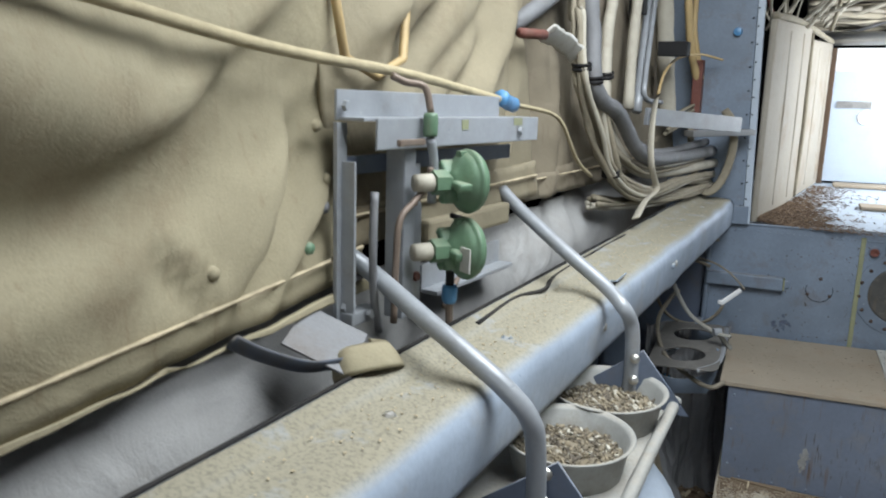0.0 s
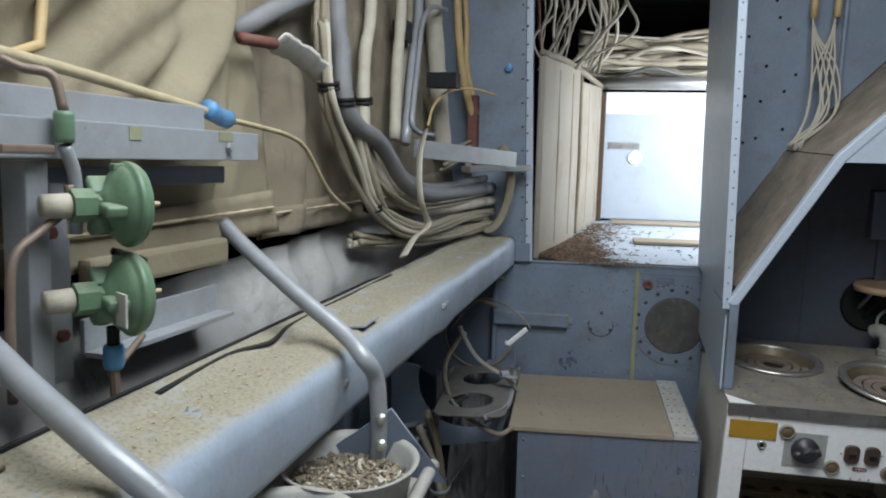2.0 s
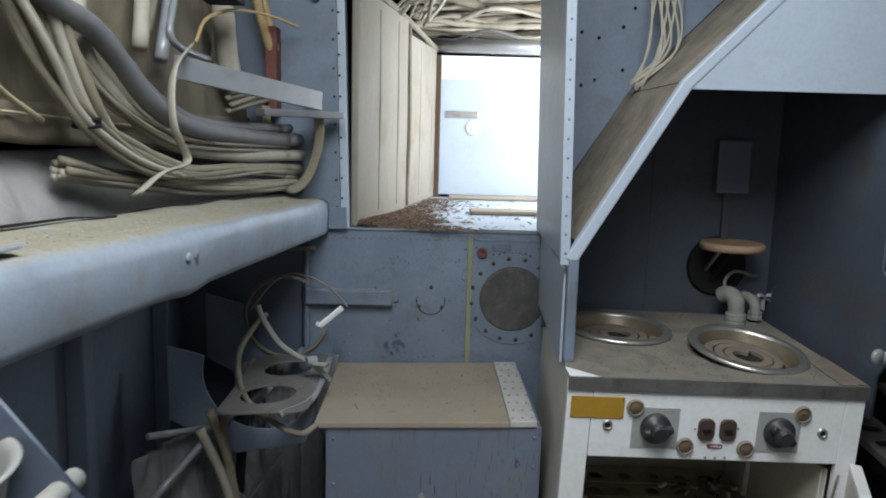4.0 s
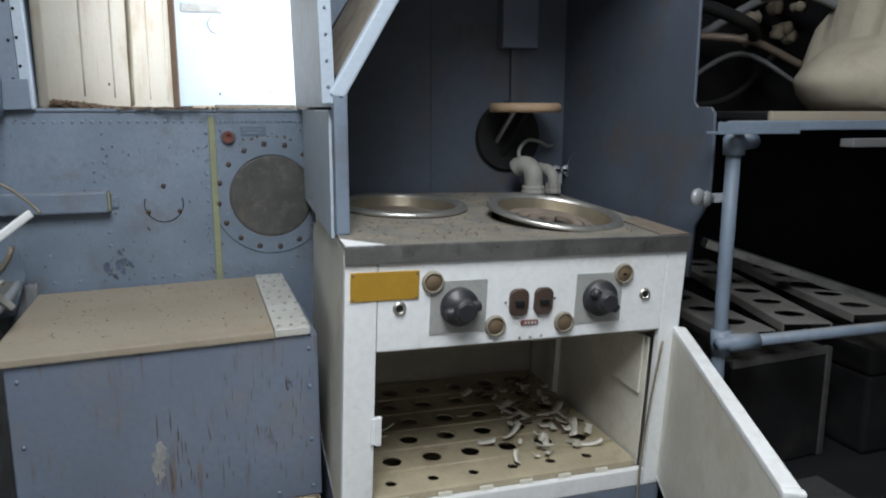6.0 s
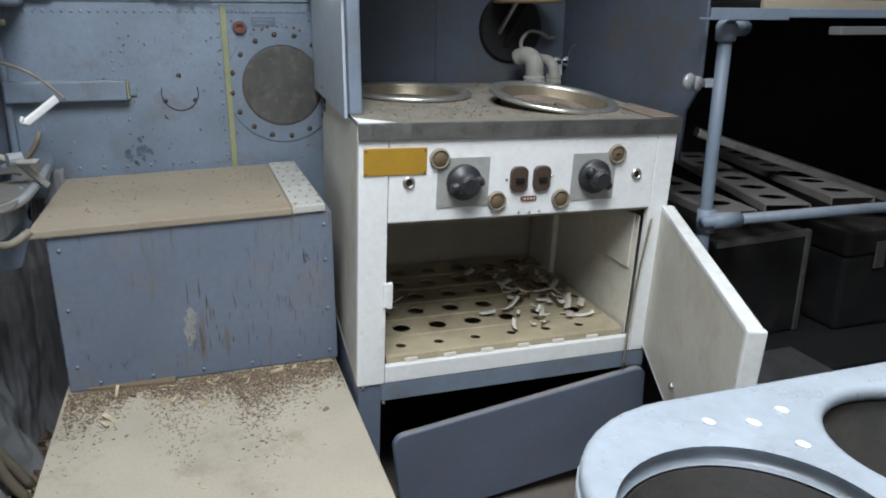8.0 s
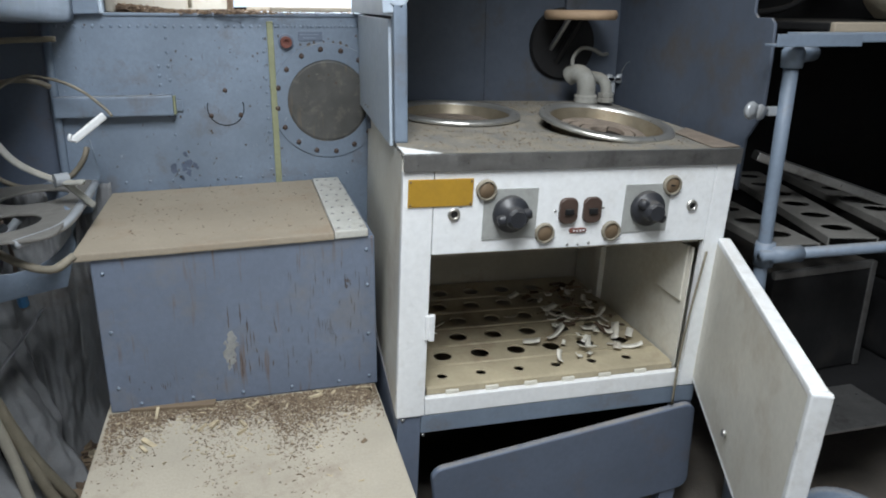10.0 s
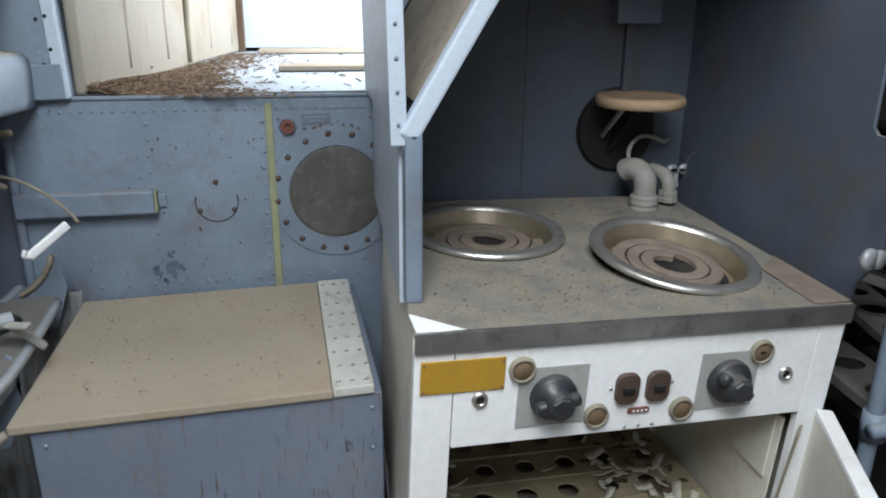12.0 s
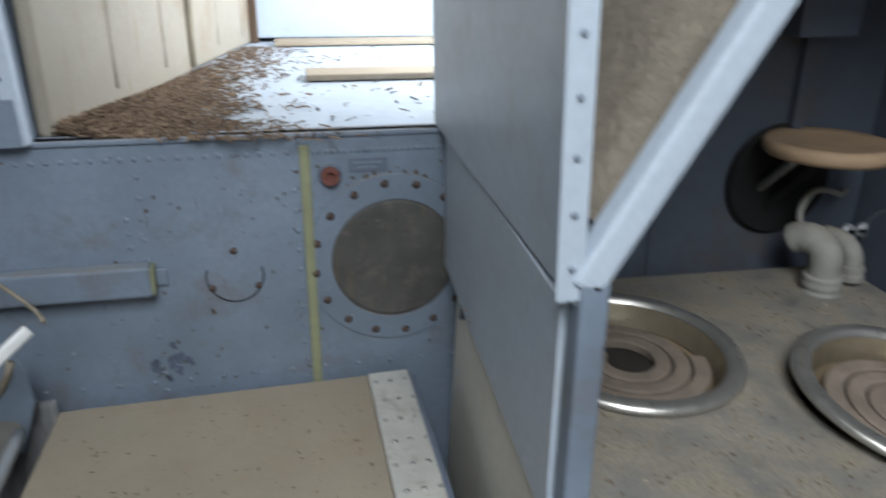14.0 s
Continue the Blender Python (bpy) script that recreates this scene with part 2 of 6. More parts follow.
M_DIAL = mat("dial_grey", (0.36, 0.37, 0.36), 0.5, 0.1, 0.1, 30, 200, 0.05, dirt=(0.2, 0.19, 0.17), dirt_amount=0.5, dirt_scale=40)
M_RUSTBROWN = mat("dark_brown_bakelite", (0.065, 0.042, 0.034), 0.45, 0, 0.2, 30, 120, 0.1)
M_WALL = mat("browned_steel", (0.36, 0.31, 0.23), 0.35, 0.7, 0.2, 14, 200, 0.08, dirt=(0.2, 0.13, 0.07), dirt_amount=0.7, dirt_scale=10)
M_SHELF = mat("dusty_dark_shelf", (0.15, 0.145, 0.135), 0.75, 0.1, 0.2, 12, 160, 0.15, dirt=(0.06, 0.055, 0.05), dirt_amount=0.6, dirt_scale=10)
M_BOWL = mat("worn_grey_enamel", (0.33, 0.335, 0.32), 0.5, 0.1, 0.15, 14, 160, 0.12, dirt=(0.2, 0.17, 0.12), dirt_amount=0.65, dirt_scale=12, dust=0.5)
M_STRIP = mat("pale_worn_strip", (0.5, 0.5, 0.47), 0.55, 0.1, 0.15, 14, 160, 0.1, dirt=(0.2, 0.14, 0.09), dirt_amount=0.7, dirt_scale=22)
M_ELBOW = mat("dusty_cream_fitting", (0.26, 0.26, 0.24), 0.7, 0, 0.15, 30, 200, 0.15, dirt=(0.14, 0.12, 0.1), dirt_amount=0.6, dirt_scale=24, dust=0.4)
M_RUBBER = mat("perished_rubber", (0.23, 0.205, 0.16), 0.8, 0, 0.25, 30, 300, 0.3, dirt=(0.1, 0.085, 0.07), dirt_amount=0.5, dirt_scale=18)
M_SMEAR = mat("pale_smear", (0.25, 0.255, 0.25), 0.8, 0, 0.25, 40, 200, 0.1, dirt=(0.16, 0.18, 0.22), dirt_amount=0.9, dirt_scale=50)
M_DRAPE = mat("dark_grey_sheeting", (0.2, 0.205, 0.215), 0.8, 0, 0.2, 5, 300, 0.2, dirt=(0.13, 0.1, 0.075), dirt_amount=0.65, dirt_scale=5, crease=0.3)
M_YELLOW = mat("yellow_strip", (0.25, 0.265, 0.16), 0.6, 0, 0.15, 20, 120, 0.1)

# ---- building helpers ----


def part(name, bm, material, parent=None, label="", smooth=False):
    """Links a bmesh or a mesh as one object under a thing."""
    if isinstance(bm, bpy.types.Mesh):
        me = bm
    else:
        me = bpy.data.meshes.new(name)
        bm.normal_update()
        bm.to_mesh(me)
        bm.free()
    if smooth:
        me.polygons.foreach_set("use_smooth", [True] * len(me.polygons))
    me.materials.clear()
    me.materials.append(material)
    ob = new(name, me)
    if parent is not None:
        ob.parent = parent
    if label:
        tagged(ob, label)
    return ob


def thing(name, label, category, m=None, group="", kind=""):
    ob = new(name)
    ob.empty_display_size = 0.05
    if m is not None:
        ob.matrix_world = m
    return tagged(ob, label, category, group, kind)


def join(*bms):
    out = bms[0]
    for b in bms[1:]:
        me = bpy.data.meshes.new("tmp")
        b.to_mesh(me)
        b.free()
        out.from_mesh(me)
        bpy.data.meshes.remove(me)
    return out


def box(x0, y0, z0, x1, y1, z1, bev=0.002, m=None):
    bm = bmesh.new()
    bmesh.ops.create_cube(bm, size=1)
    bmesh.ops.transform(bm, matrix=Matrix.Translation(((x0 + x1) / 2, (y0 + y1) / 2, (z0 + z1) / 2)) @ Matrix.Diagonal((x1 - x0, y1 - y0, z1 - z0, 1)), verts=bm.verts)
    if bev:
        bmesh.ops.bevel(bm, geom=bm.edges[:], offset=min(bev, 0.45 * min(x1 - x0, y1 - y0, z1 - z0)), segments=2, affect="EDGES", profile=0.6)
    if m is not None:
        bmesh.ops.transform(bm, matrix=m, verts=bm.verts)
    return bm


def smooth_path(points, per=6):
    p = [Vector(q) for q in points]
    p = [p[0] * 2 - p[1]] + p + [p[-1] * 2 - p[-2]]
    out = []
    for i in range(1, len(p) - 2):
        a, b, c, d = p[i - 1:i + 3]
        for k in range(per):
            t = k / per
            out.append(0.5 * (2 * b + (c - a) * t + (2 * a - 5 * b + 4 * c - d) * t * t + (3 * b - a - 3 * c + d) * t ** 3))
    return out + [p[-2]]


def tube(points, r, seg=10, per=6, flat=1.0, wobble=0.0):
    """A round or flattened tube along a smooth path."""
    pts = smooth_path(points, per) if per > 1 else [Vector(q) for q in points]
    bm = bmesh.new()
    rings, side = [], None
    for i, p in enumerate(pts):
        d = (pts[min(i + 1, len(pts) - 1)] - pts[max(i - 1, 0)]).normalized()
        if side is None:
            side = d.orthogonal().normalized()
        side = (side - d * side.dot(d)).normalized()
        up = d.cross(side)
        k = r * (1 + wobble * math.sin(i * 1.9) * math.cos(i * 0.7))
        rings.append([bm.verts.new(p + (side * math.cos(a) + up * math.sin(a) * flat) * k) for a in (2 * math.pi * j / seg for j in range(seg))])
    for a, b in zip(rings, rings[1:]):
        for j in range(seg):
            bm.faces.new((a[j], a[(j + 1) % seg], b[(j + 1) % seg], b[j]))
    bm.faces.new(rings[0][::-1])
    bm.faces.new(rings[-1])
    return bm


def lathe(profile, seg=40, m=None):
    """Turned shape from (radius, height) pairs."""
    bm = bmesh.new()
    rings = []
    for r, z in profile:
        if r < 1e-6:
            rings.append([bm.verts.new((0, 0, z))])
        else:
            rings.append([bm.verts.new((r * math.cos(2 * math.pi * j / seg), r * math.sin(2 * math.pi * j / seg), z)) for j in range(seg)])
    for a, b in zip(rings, rings[1:]):
        for j in range(seg):
            k = (j + 1) % seg
            if len(a) == 1 and len(b) > 1:
                bm.faces.new((a[0], b[k], b[j]))
            elif len(b) == 1 and len(a) > 1:
                bm.faces.new((a[j], a[k], b[0]))
            elif len(a) > 1:
                bm.faces.new((a[j], a[k], b[k], b[j]))
    if m is not None:
        bmesh.ops.transform(bm, matrix=m, verts=bm.verts)
    bmesh.ops.recalc_face_normals(bm, faces=bm.faces)
    return bm


def circle(cx, cy, r, n=28, sy=1.0):
    return [(cx + r * math.cos(2 * math.pi * i / n), cy + r * sy * math.sin(2 * math.pi * i / n)) for i in range(n)]


def round_rect(x0, y0, x1, y1, r, n=6):
    out = []
    for cx, cy, a0 in ((x1 - r, y1 - r, 0), (x0 + r, y1 - r, 90), (x0 + r, y0 + r, 180), (x1 - r, y0 + r, 270)):
        out += [(cx + r * math.cos(radians(a0 + 90 * i / n)), cy + r * math.sin(radians(a0 + 90 * i / n))) for i in range(n + 1)]
    return out


def plate(outline, holes, thick, bev=0.001, m=None, seg=2):
    """A flat sheet with holes right through it; lies in xy, centred on z = 0."""
    cu = bpy.data.curves.new("sheet", "CURVE")
    cu.dimensions, cu.fill_mode, cu.extrude, cu.bevel_depth, cu.bevel_resolution = "2D", "BOTH", max(1e-4, thick / 2 - bev), bev, seg
    for loop in (outline, *holes):
        sp = cu.splines.new("POLY")
        sp.points.add(len(loop) - 1)
        for q, (x, y) in zip(sp.points, loop):
            q.co = (x, y, 0, 1)
        sp.use_cyclic_u = True
    ob = bpy.data.objects.new("sheet", cu)
    scene.collection.objects.link(ob)
    dg = bpy.context.evaluated_depsgraph_get()
    me = bpy.data.meshes.new_from_object(ob.evaluated_get(dg), depsgraph=dg)
    bpy.data.objects.remove(ob)
    bpy.data.curves.remove(cu)
    if m is not None:
        me.transform(m)
    return me


def studs(name, places, r, material, parent, m=None, label=""):
    """Single bolt heads, each an object of its own on one shared mesh."""
    me = None
    for p in places:
        if me is None:
            ob = part(name, domes([(0, 0, 0)], r), material, parent, label, True)
            me = ob.data
        else:
            ob = new(name, me)
            ob.parent = parent
        ob.matrix_local = Matrix.Translation(p) if m is None else m @ Matrix.Translation(p)


def domes(places, r, m=None):
    """Rivet or bolt heads: (x, y, z) places, domed towards -y."""
    bm = bmesh.new()
    for p in places:
        res = bmesh.ops.create_icosphere(bm, subdivisions=1, radius=r, matrix=Matrix.Translation(p) @ Matrix.Diagonal((1, 0.6, 1, 1)))
    if m is not None:
        bmesh.ops.transform(bm, matrix=m, verts=bm.verts)
    return bm


def stuff(ob):
    return tagged(ob, "", "", "", "stuff")


FRONT = Matrix.Rotation(radians(90), 4, "X")  # sheet x,y -> world x,z; its top faces -y


def face_plate(outline, holes, thick, y, bev=0.001, m=None):
    mm = Matrix.Translation((0, y, 0)) @ FRONT
    return plate(outline, holes, thick, bev, mm if m is None else m @ mm)


CUBE_CORNERS = [Vector((x, y, z)) for x in (-0.5, 0.5) for y in (-0.5, 0.5) for z in (-0.5, 0.5)]
CUBE_SIDES = ((0, 1, 3, 2), (4, 6, 7, 5), (0, 4, 5, 1), (2, 3, 7, 6), (0, 2, 6, 4), (1, 5, 7, 3))


def chip(bm, m):
    vs = [bm.verts.new(m @ c) for c in CUBE_CORNERS]
    for q in CUBE_SIDES:
        bm.faces.new([vs[i] for i in q])


def litter(n, area, z, size, seed, flat=0.35, height=0.0, long=1.0):
    """Many small chips scattered over a patch."""
    rng = random.Random(seed)
    bm = bmesh.new()
    x0, y0, x1, y1 = area
    for _ in range(n):
        x, y = rng.uniform(x0, x1), rng.uniform(y0, y1)
        s = size * rng.uniform(0.4, 1.3)
        mm = pose(x, y, z + rng.uniform(0, height) + s * flat * 0.4, rng.uniform(-25, 25), rng.uniform(-25, 25), rng.uniform(0, 360)) @ Matrix.Diagonal((s * long, s * rng.uniform(0.3, 0.8), s * flat * rng.uniform(0.3, 1), 1))
        chip(bm, mm)
    return bm


def splat(cx, cz, r, seed, y, thick=0.0006):
    """An irregular thin dried stain on an upright face."""
    rg = random.Random(seed)
    k = 11
    pts = [(cx + r * rg.uniform(0.45, 1.15) * math.cos(2 * math.pi * i / k), cz + r * rg.uniform(0.6, 1.5) * math.sin(2 * math.pi * i / k)) for i in range(k)]
    bm = bmesh.new()
    mid = bm.verts.new((cx, y - thick, cz))
    front = [bm.verts.new((px, y - thick, pz)) for px, pz in pts]
    back = [bm.verts.new((cx + (px - cx) * 1.06, y, cz + (pz - cz) * 1.06)) for px, pz in pts]
    for i in range(k):
        j = (i + 1) % k
        bm.faces.new((mid, front[i], front[j]))
        bm.faces.new((front[i], back[i], back[j], front[j]))
    return bm


def speckles(cx, cz, sx, sz, n, size, seed, y):
    rg = random.Random(seed)
    return join(*[splat(cx + rg.gauss(0, sx), cz + rg.gauss(0, sz), size * rg.uniform(0.3, 1.2), seed * 100 + i, y, 0.0003 + 0.00004 * i) for i in range(n)])


def drift(n, x0, x1, back, reach, z, size, seed, long=1.6):
    """Fine debris swept against a back edge, thinning out away from it."""
    rg = random.Random(seed)
    bm = bmesh.new()
    for _ in range(n):
        x = rg.uniform(x0, x1)
        y = back - reach * (0.45 + 0.55 * noise.noise(Vector((x * 9, seed, 0.3))) + 0.2 * noise.noise(Vector((x * 31, seed, 2.3)))) * abs(rg.gauss(0, 0.75))
        q = size * rg.uniform(0.3, 1.4)
        chip(bm, pose(x, y, z + q * 0.15, rg.uniform(-25, 25), rg.uniform(-25, 25), rg.uniform(0, 360)) @ Matrix.Diagonal((q * rg.uniform(1, long), q * rg.uniform(0.25, 0.7), q * rg.uniform(0.15, 0.4), 1)))
    return bm


def slivers(n, x0, x1, z0, z1, length, wide, seed, y):
    """Thin upright scratches on a front face."""
    rg = random.Random(seed)
    bm = bmesh.new()
    for k in range(n):
        x, z, h, w = rg.uniform(x0, x1), rg.uniform(z0, z1), length * rg.uniform(0.2, 1.0), wide * rg.uniform(0.4, 1.0)
        lean = rg.uniform(-0.002, 0.002)
        ring = [bm.verts.new(p) for p in ((x, y - 0.0003, z), (x + w, y - 0.0003, z + h * 0.4), (x + lean, y - 0.0003, z + h), (x - w * 0.6, y - 0.0003, z + h * 0.55))]
        bm.faces.new(ring)
    return bm


def ribbon_spiral(r0, r1, turns, wide, high, z, m, phase=0.9, n=96):
    """A flat-topped spiral heating element."""
    bm = bmesh.new()
    prev = None
    for i in range(n + 1):
        t = i / n
        a, r = phase + 2 * math.pi * turns * t, r0 + (r1 - r0) * t
        c, d = math.cos(a), math.sin(a)
        h = wide / 2
        ring = [bm.verts.new(m @ Vector((q * c, q * d, zz))) for q, zz in ((r - h, z - high), (r - h, z - 0.0015), (r - h * 0.7, z), (r + h * 0.7, z), (r + h, z - 0.0015), (r + h, z - high))]
        if prev:
            for k in range(5):
                bm.faces.new((prev[k], ring[k], ring[k + 1], prev[k + 1]))
        else:
            bm.faces.new(ring)
        prev = ring
    bm.faces.new(prev[::-1])
    bmesh.ops.recalc_face_normals(bm, faces=bm.faces)
    return bm


# ---- structure ----
def structure(name, bm, material, label, category, smooth=False):
    return tagged(part(name, bm, material, None, label, smooth), "", category, "", "structure")


FLOOR = 0.12
structure("floor", box(-1.4, -3.1, FLOOR - 0.1, 2.2, 2.9, FLOOR, 0), M_FLOOR, "grimy dark cabin floor strewn with dust", "floor")
ceil_sheet = plate([(-1.4, -3.1), (2.2, -3.1), (2.2, 2.9), (-1.4, 2.9)], [[(-0.67, -1.64), (0.27, -1.64), (0.27, -0.40), (-0.67, -0.40)]], 0.04, 0.001, pose(0, 0, 2.42))
structure("ceiling", ceil_sheet, M_HULL, "dull cabin ceiling with an open roof hatch", "ceiling")
# hull sides coloured near black where little light reaches
structure("wall_left", box(-1.3, -3.1, FLOOR, -1.2, 2.9, 2.4, 0), M_DARK, "dark bare hull side behind the canvas lining", "wall")
structure("wall_right", box(2.1, -3.1, FLOOR, 2.2, 2.9, 2.4, 0), M_DARK, "hull side behind the storage racks, near black in place of shade", "wall")
# rear wall is out of view, its opening assumed for the fill lamp
structure("wall_back", plate([(-1.2, FLOOR), (2.1, FLOOR), (2.1, 2.4), (-1.2, 2.4)], [[(-0.78, 0.4), (0.08, 0.4), (0.08, 2.1), (-0.78, 2.1)]], 0.08, 0.001, Matrix.Translation((0, -3.02, 0)) @ FRONT), M_HULL, "plain unseen bulkhead with an assumed open doorway", "wall")
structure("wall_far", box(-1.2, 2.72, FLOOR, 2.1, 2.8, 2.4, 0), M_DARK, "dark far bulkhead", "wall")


def canvas_x(y, z):
    return -0.86 + 0.079 * (y + 0.6) - 0.12 * (z - 1.36)


def cloth(y0, y1, z0, z1, seed, bulge=0.02, ny=90, nz=60, off=0.0, folds=(), hem=0.0, sag=0.0):
    """A hanging lining sheet: broad bulges, diagonal folds and crumples."""
    bm = bmesh.new()
    rows = []
    for j in range(nz + 1):
        row = []
        for i in range(ny + 1):
            u, v = i / ny, j / nz
            y = y0 + (y1 - y0) * u
            z = z0 + (z1 - z0) * v + (hem * u + sag * math.sin(math.pi * u)) * (1 - v)
            d = bulge * math.sin(math.pi * min(1, v * 1.1 + 0.05)) * math.sin(math.pi * (0.1 + 0.8 * u))
            d += 0.006 * noise.noise(Vector((y * 2.6 + z * 2.4 + seed, z * 4.2, seed * 2.3))) + 0.016 * noise.noise(Vector(((y + 0.4 * z) * 1.6, (z - y * 0.4) * 7.0, seed))) * max(0, noise.noise(Vector((y * 2, z * 2, seed + 9))) + 0.25) + 0.004 * noise.noise(Vector((y * 34 - z * 20, z * 26 + seed, 5.1)))
            for fy, fz, ang, length, depth, wide in folds:
                c, s = math.cos(radians(ang)), math.sin(radians(ang))
                along, across = (y - fy) * c + (z - fz) * s, -(y - fy) * s + (z - fz) * c
                across += 0.02 * math.sin(along * 11 + fy * 7)
                d += 0.6 * depth * math.exp(-(across / wide) ** 2) * math.exp(-(along / length) ** 4)
            row.append(bm.verts.new((canvas_x(y, z) + off + d, y, z)))
        rows.append(row)
    for a, b in zip(rows, rows[1:]):
        for i in range(ny):
            bm.faces.new((a[i], a[i + 1], b[i + 1], b[i]))
    return bm


def lining(label, y0, y1, z0, z1, seed, **kw):
    ob = thing("canvas_lining", label, "wall lining", None, "canvas linings on the hull side")
    sheet = part("sheet", cloth(y0, y1, z0, z1, seed, **kw), M_CANVAS, ob, "", True)
    sol = sheet.modifiers.new("thickness", "SOLIDIFY")
    sol.thickness = 0.006
    off, hem = kw.get("off", 0.0), kw.get("hem", 0.0)
    kw2 = dict(kw)
    kw2.update(off=off + 0.010, nz=5, bulge=0.0)
    strip = part("hem", cloth(y0, y1, z0 - 0.004, z0 + 0.042, seed, **kw2), M_CANVAS, ob, "stitched folded hem", True)
    strip.modifiers.new("thickness", "SOLIDIFY").thickness = 0.007
    stitch = []
    for i in range(int((y1 - y0) / 0.012)):
        y = y0 + 0.012 * i
        z = z0 + hem * (y - y0) / (y1 - y0) + 0.036
        stitch.append((canvas_x(y, z) + off + 0.016 + 0.006 * noise.noise(Vector((y * 2.6 + z * 2.4 + seed, z * 4.2, seed * 2.3))), y, z))
    part("stitching", tube(stitch, 0.0022, 6, 1, 1, 0.3), M_CHAFF, ob, "", True)
    return ob


LIN1 = lining("beige canvas lining with deep diagonal wrinkles", -2.55, -1.19, 1.285, 2.25, 1.0, bulge=0.05, hem=0.060,
              folds=((-1.55, 1.505, 9, 0.34, -0.05, 0.06), (-1.70, 1.62, -20, 0.3, 0.05, 0.06), (-1.42, 1.60, 28, 0.2, 0.03, 0.03), (-1.45, 1.565, 22, 0.16, -0.028, 0.018),
                     (-1.33, 1.45, 41, 0.13, -0.04, 0.015), (-1.30, 1.415, 33, 0.1, 0.022, 0.014), (-1.28, 1.40, 30, 0.07, -0.022, 0.010), (-1.36, 1.455, 45, 0.1, 0.03, 0.016), (-1.50, 1.392, 122, 0.05, -0.016, 0.012),
                     (-1.475, 1.40, 118, 0.05, 0.012, 0.014), (-1.62, 1.44, 14, 0.12, 0.03, 0.035), (-1.75, 1.47, 60, 0.12, -0.03, 0.02), (-1.28, 1.52, 62, 0.08, -0.02, 0.012), (-1.9, 1.6, 60, 0.2, -0.03, 0.03)))
LIN2 = lining("beige canvas lining behind the pipe bracket, creased", -1.235, -0.62, 1.385, 2.25, 4.0, bulge=0.02, hem=-0.02,
              folds=((-0.85, 1.60, 52, 0.2, -0.045, 0.022), (-0.78, 1.62, 50, 0.2, 0.035, 0.02), (-1.0, 1.62, 48, 0.16, -0.04, 0.02), (-0.72, 1.55, 70, 0.15, -0.03, 0.014), (-1.05, 1.66, 25, 0.12, 0.03, 0.02), (-0.9, 1.62, 40, 0.14, -0.02, 0.015), (-0.8, 1.66, 48, 0.14, 0.018, 0.016), (-1.0, 1.7, 55, 0.1, -0.015, 0.014), (-0.75, 1.72, 35, 0.1, -0.012, 0.01), (-0.95, 1.5, 15, 0.1, 0.012, 0.02)))
LIN3 = lining("stained beige canvas lining between cable runs", -0.64, 0.66, 1.352, 2.25, 7.0, bulge=0.015, hem=-0.05, off=-0.02,
              folds=((-0.57, 1.5, 70, 0.14, -0.04, 0.02), (-0.48, 1.48, 62, 0.16, 0.03, 0.02), (-0.42, 1.45, 66, 0.12, -0.035, 0.016), (-0.5, 1.55, 80, 0.2, 0.015, 0.02), (-0.3, 1.5, 75, 0.2, -0.015, 0.02), (-0.1, 1.6, 85, 0.2, 0.015, 0.025), (0.2, 1.6, 88, 0.3, -0.02, 0.03)))
for lin, cloth_mat in ((LIN2, M_CANVAS_MID), (LIN3, M_CANVAS_DIRTY)):
    for ob in lin.children:
        if not ob.name.startswith("stitching"):
            ob.data.materials[0] = cloth_mat
LOWER = tagged(part("lower_lining", cloth(-2.5, 0.64, 1.14, 1.325, 11.0, bulge=0.03, off=-0.035, ny=160, nz=24,
               folds=((-1.5, 1.3, 85, 0.1, 0.02, 0.05), (-1.35, 1.3, 80, 0.1, -0.02, 0.03), (-0.55, 1.3, 60, 0.1, 0.02, 0.02), (-0.45, 1.3, 65, 0.1, -0.02, 0.015), (-0.38, 1.3, 60, 0.08, 0.02, 0.015), (-1.7, 1.3, 70, 0.1, -0.02, 0.04))), M_CANVAS_GREY, None, "grey creased canvas tucked behind the beam", True), "", "wall lining")
LOWER.modifiers.new("thickness", "SOLIDIFY").thickness = 0.006

# crawlway: raised floor, lining, end board
PANEL_Y, SILL = 0.672, 1.10
structure("crawlway_floor", box(-0.53, PANEL_Y + 0.022, SILL - 0.04, 0.9, 1.95, SILL - 0.002, 0.001), M_PALE, "pale painted raised crawlway floor", "floor")
structure("crawlway_roof", box(-1.1, 0.7, 2.2, 0.9, 2.7, 2.24, 0), M_DARK, "dark crawlway roof", "ceiling")
structure("crawlway_side", plate([(0.7, SILL), (2.7, SILL), (2.7, 2.2), (0.7, 2.2)], [[(0.92, 1.3), (1.72, 1.3), (1.72, 1.94), (0.92, 1.94)]], 0.05, 0.001, Matrix.Translation((0.62, 0, 0)) @ Matrix(((0, 0, 1, 0), (1, 0, 0, 0), (0, 1, 0, 0), (0, 0, 0, 1)))), M_PALE, "pale side wall with an open window", "wall")

lining_wall = thing("crawlway_lining", "cream padded lining panels with brown water stains", "wall lining")
QM = pose(-0.505, 0.70, SILL, 0, 0, 90 - 11.3)  # local x runs into the crawlway
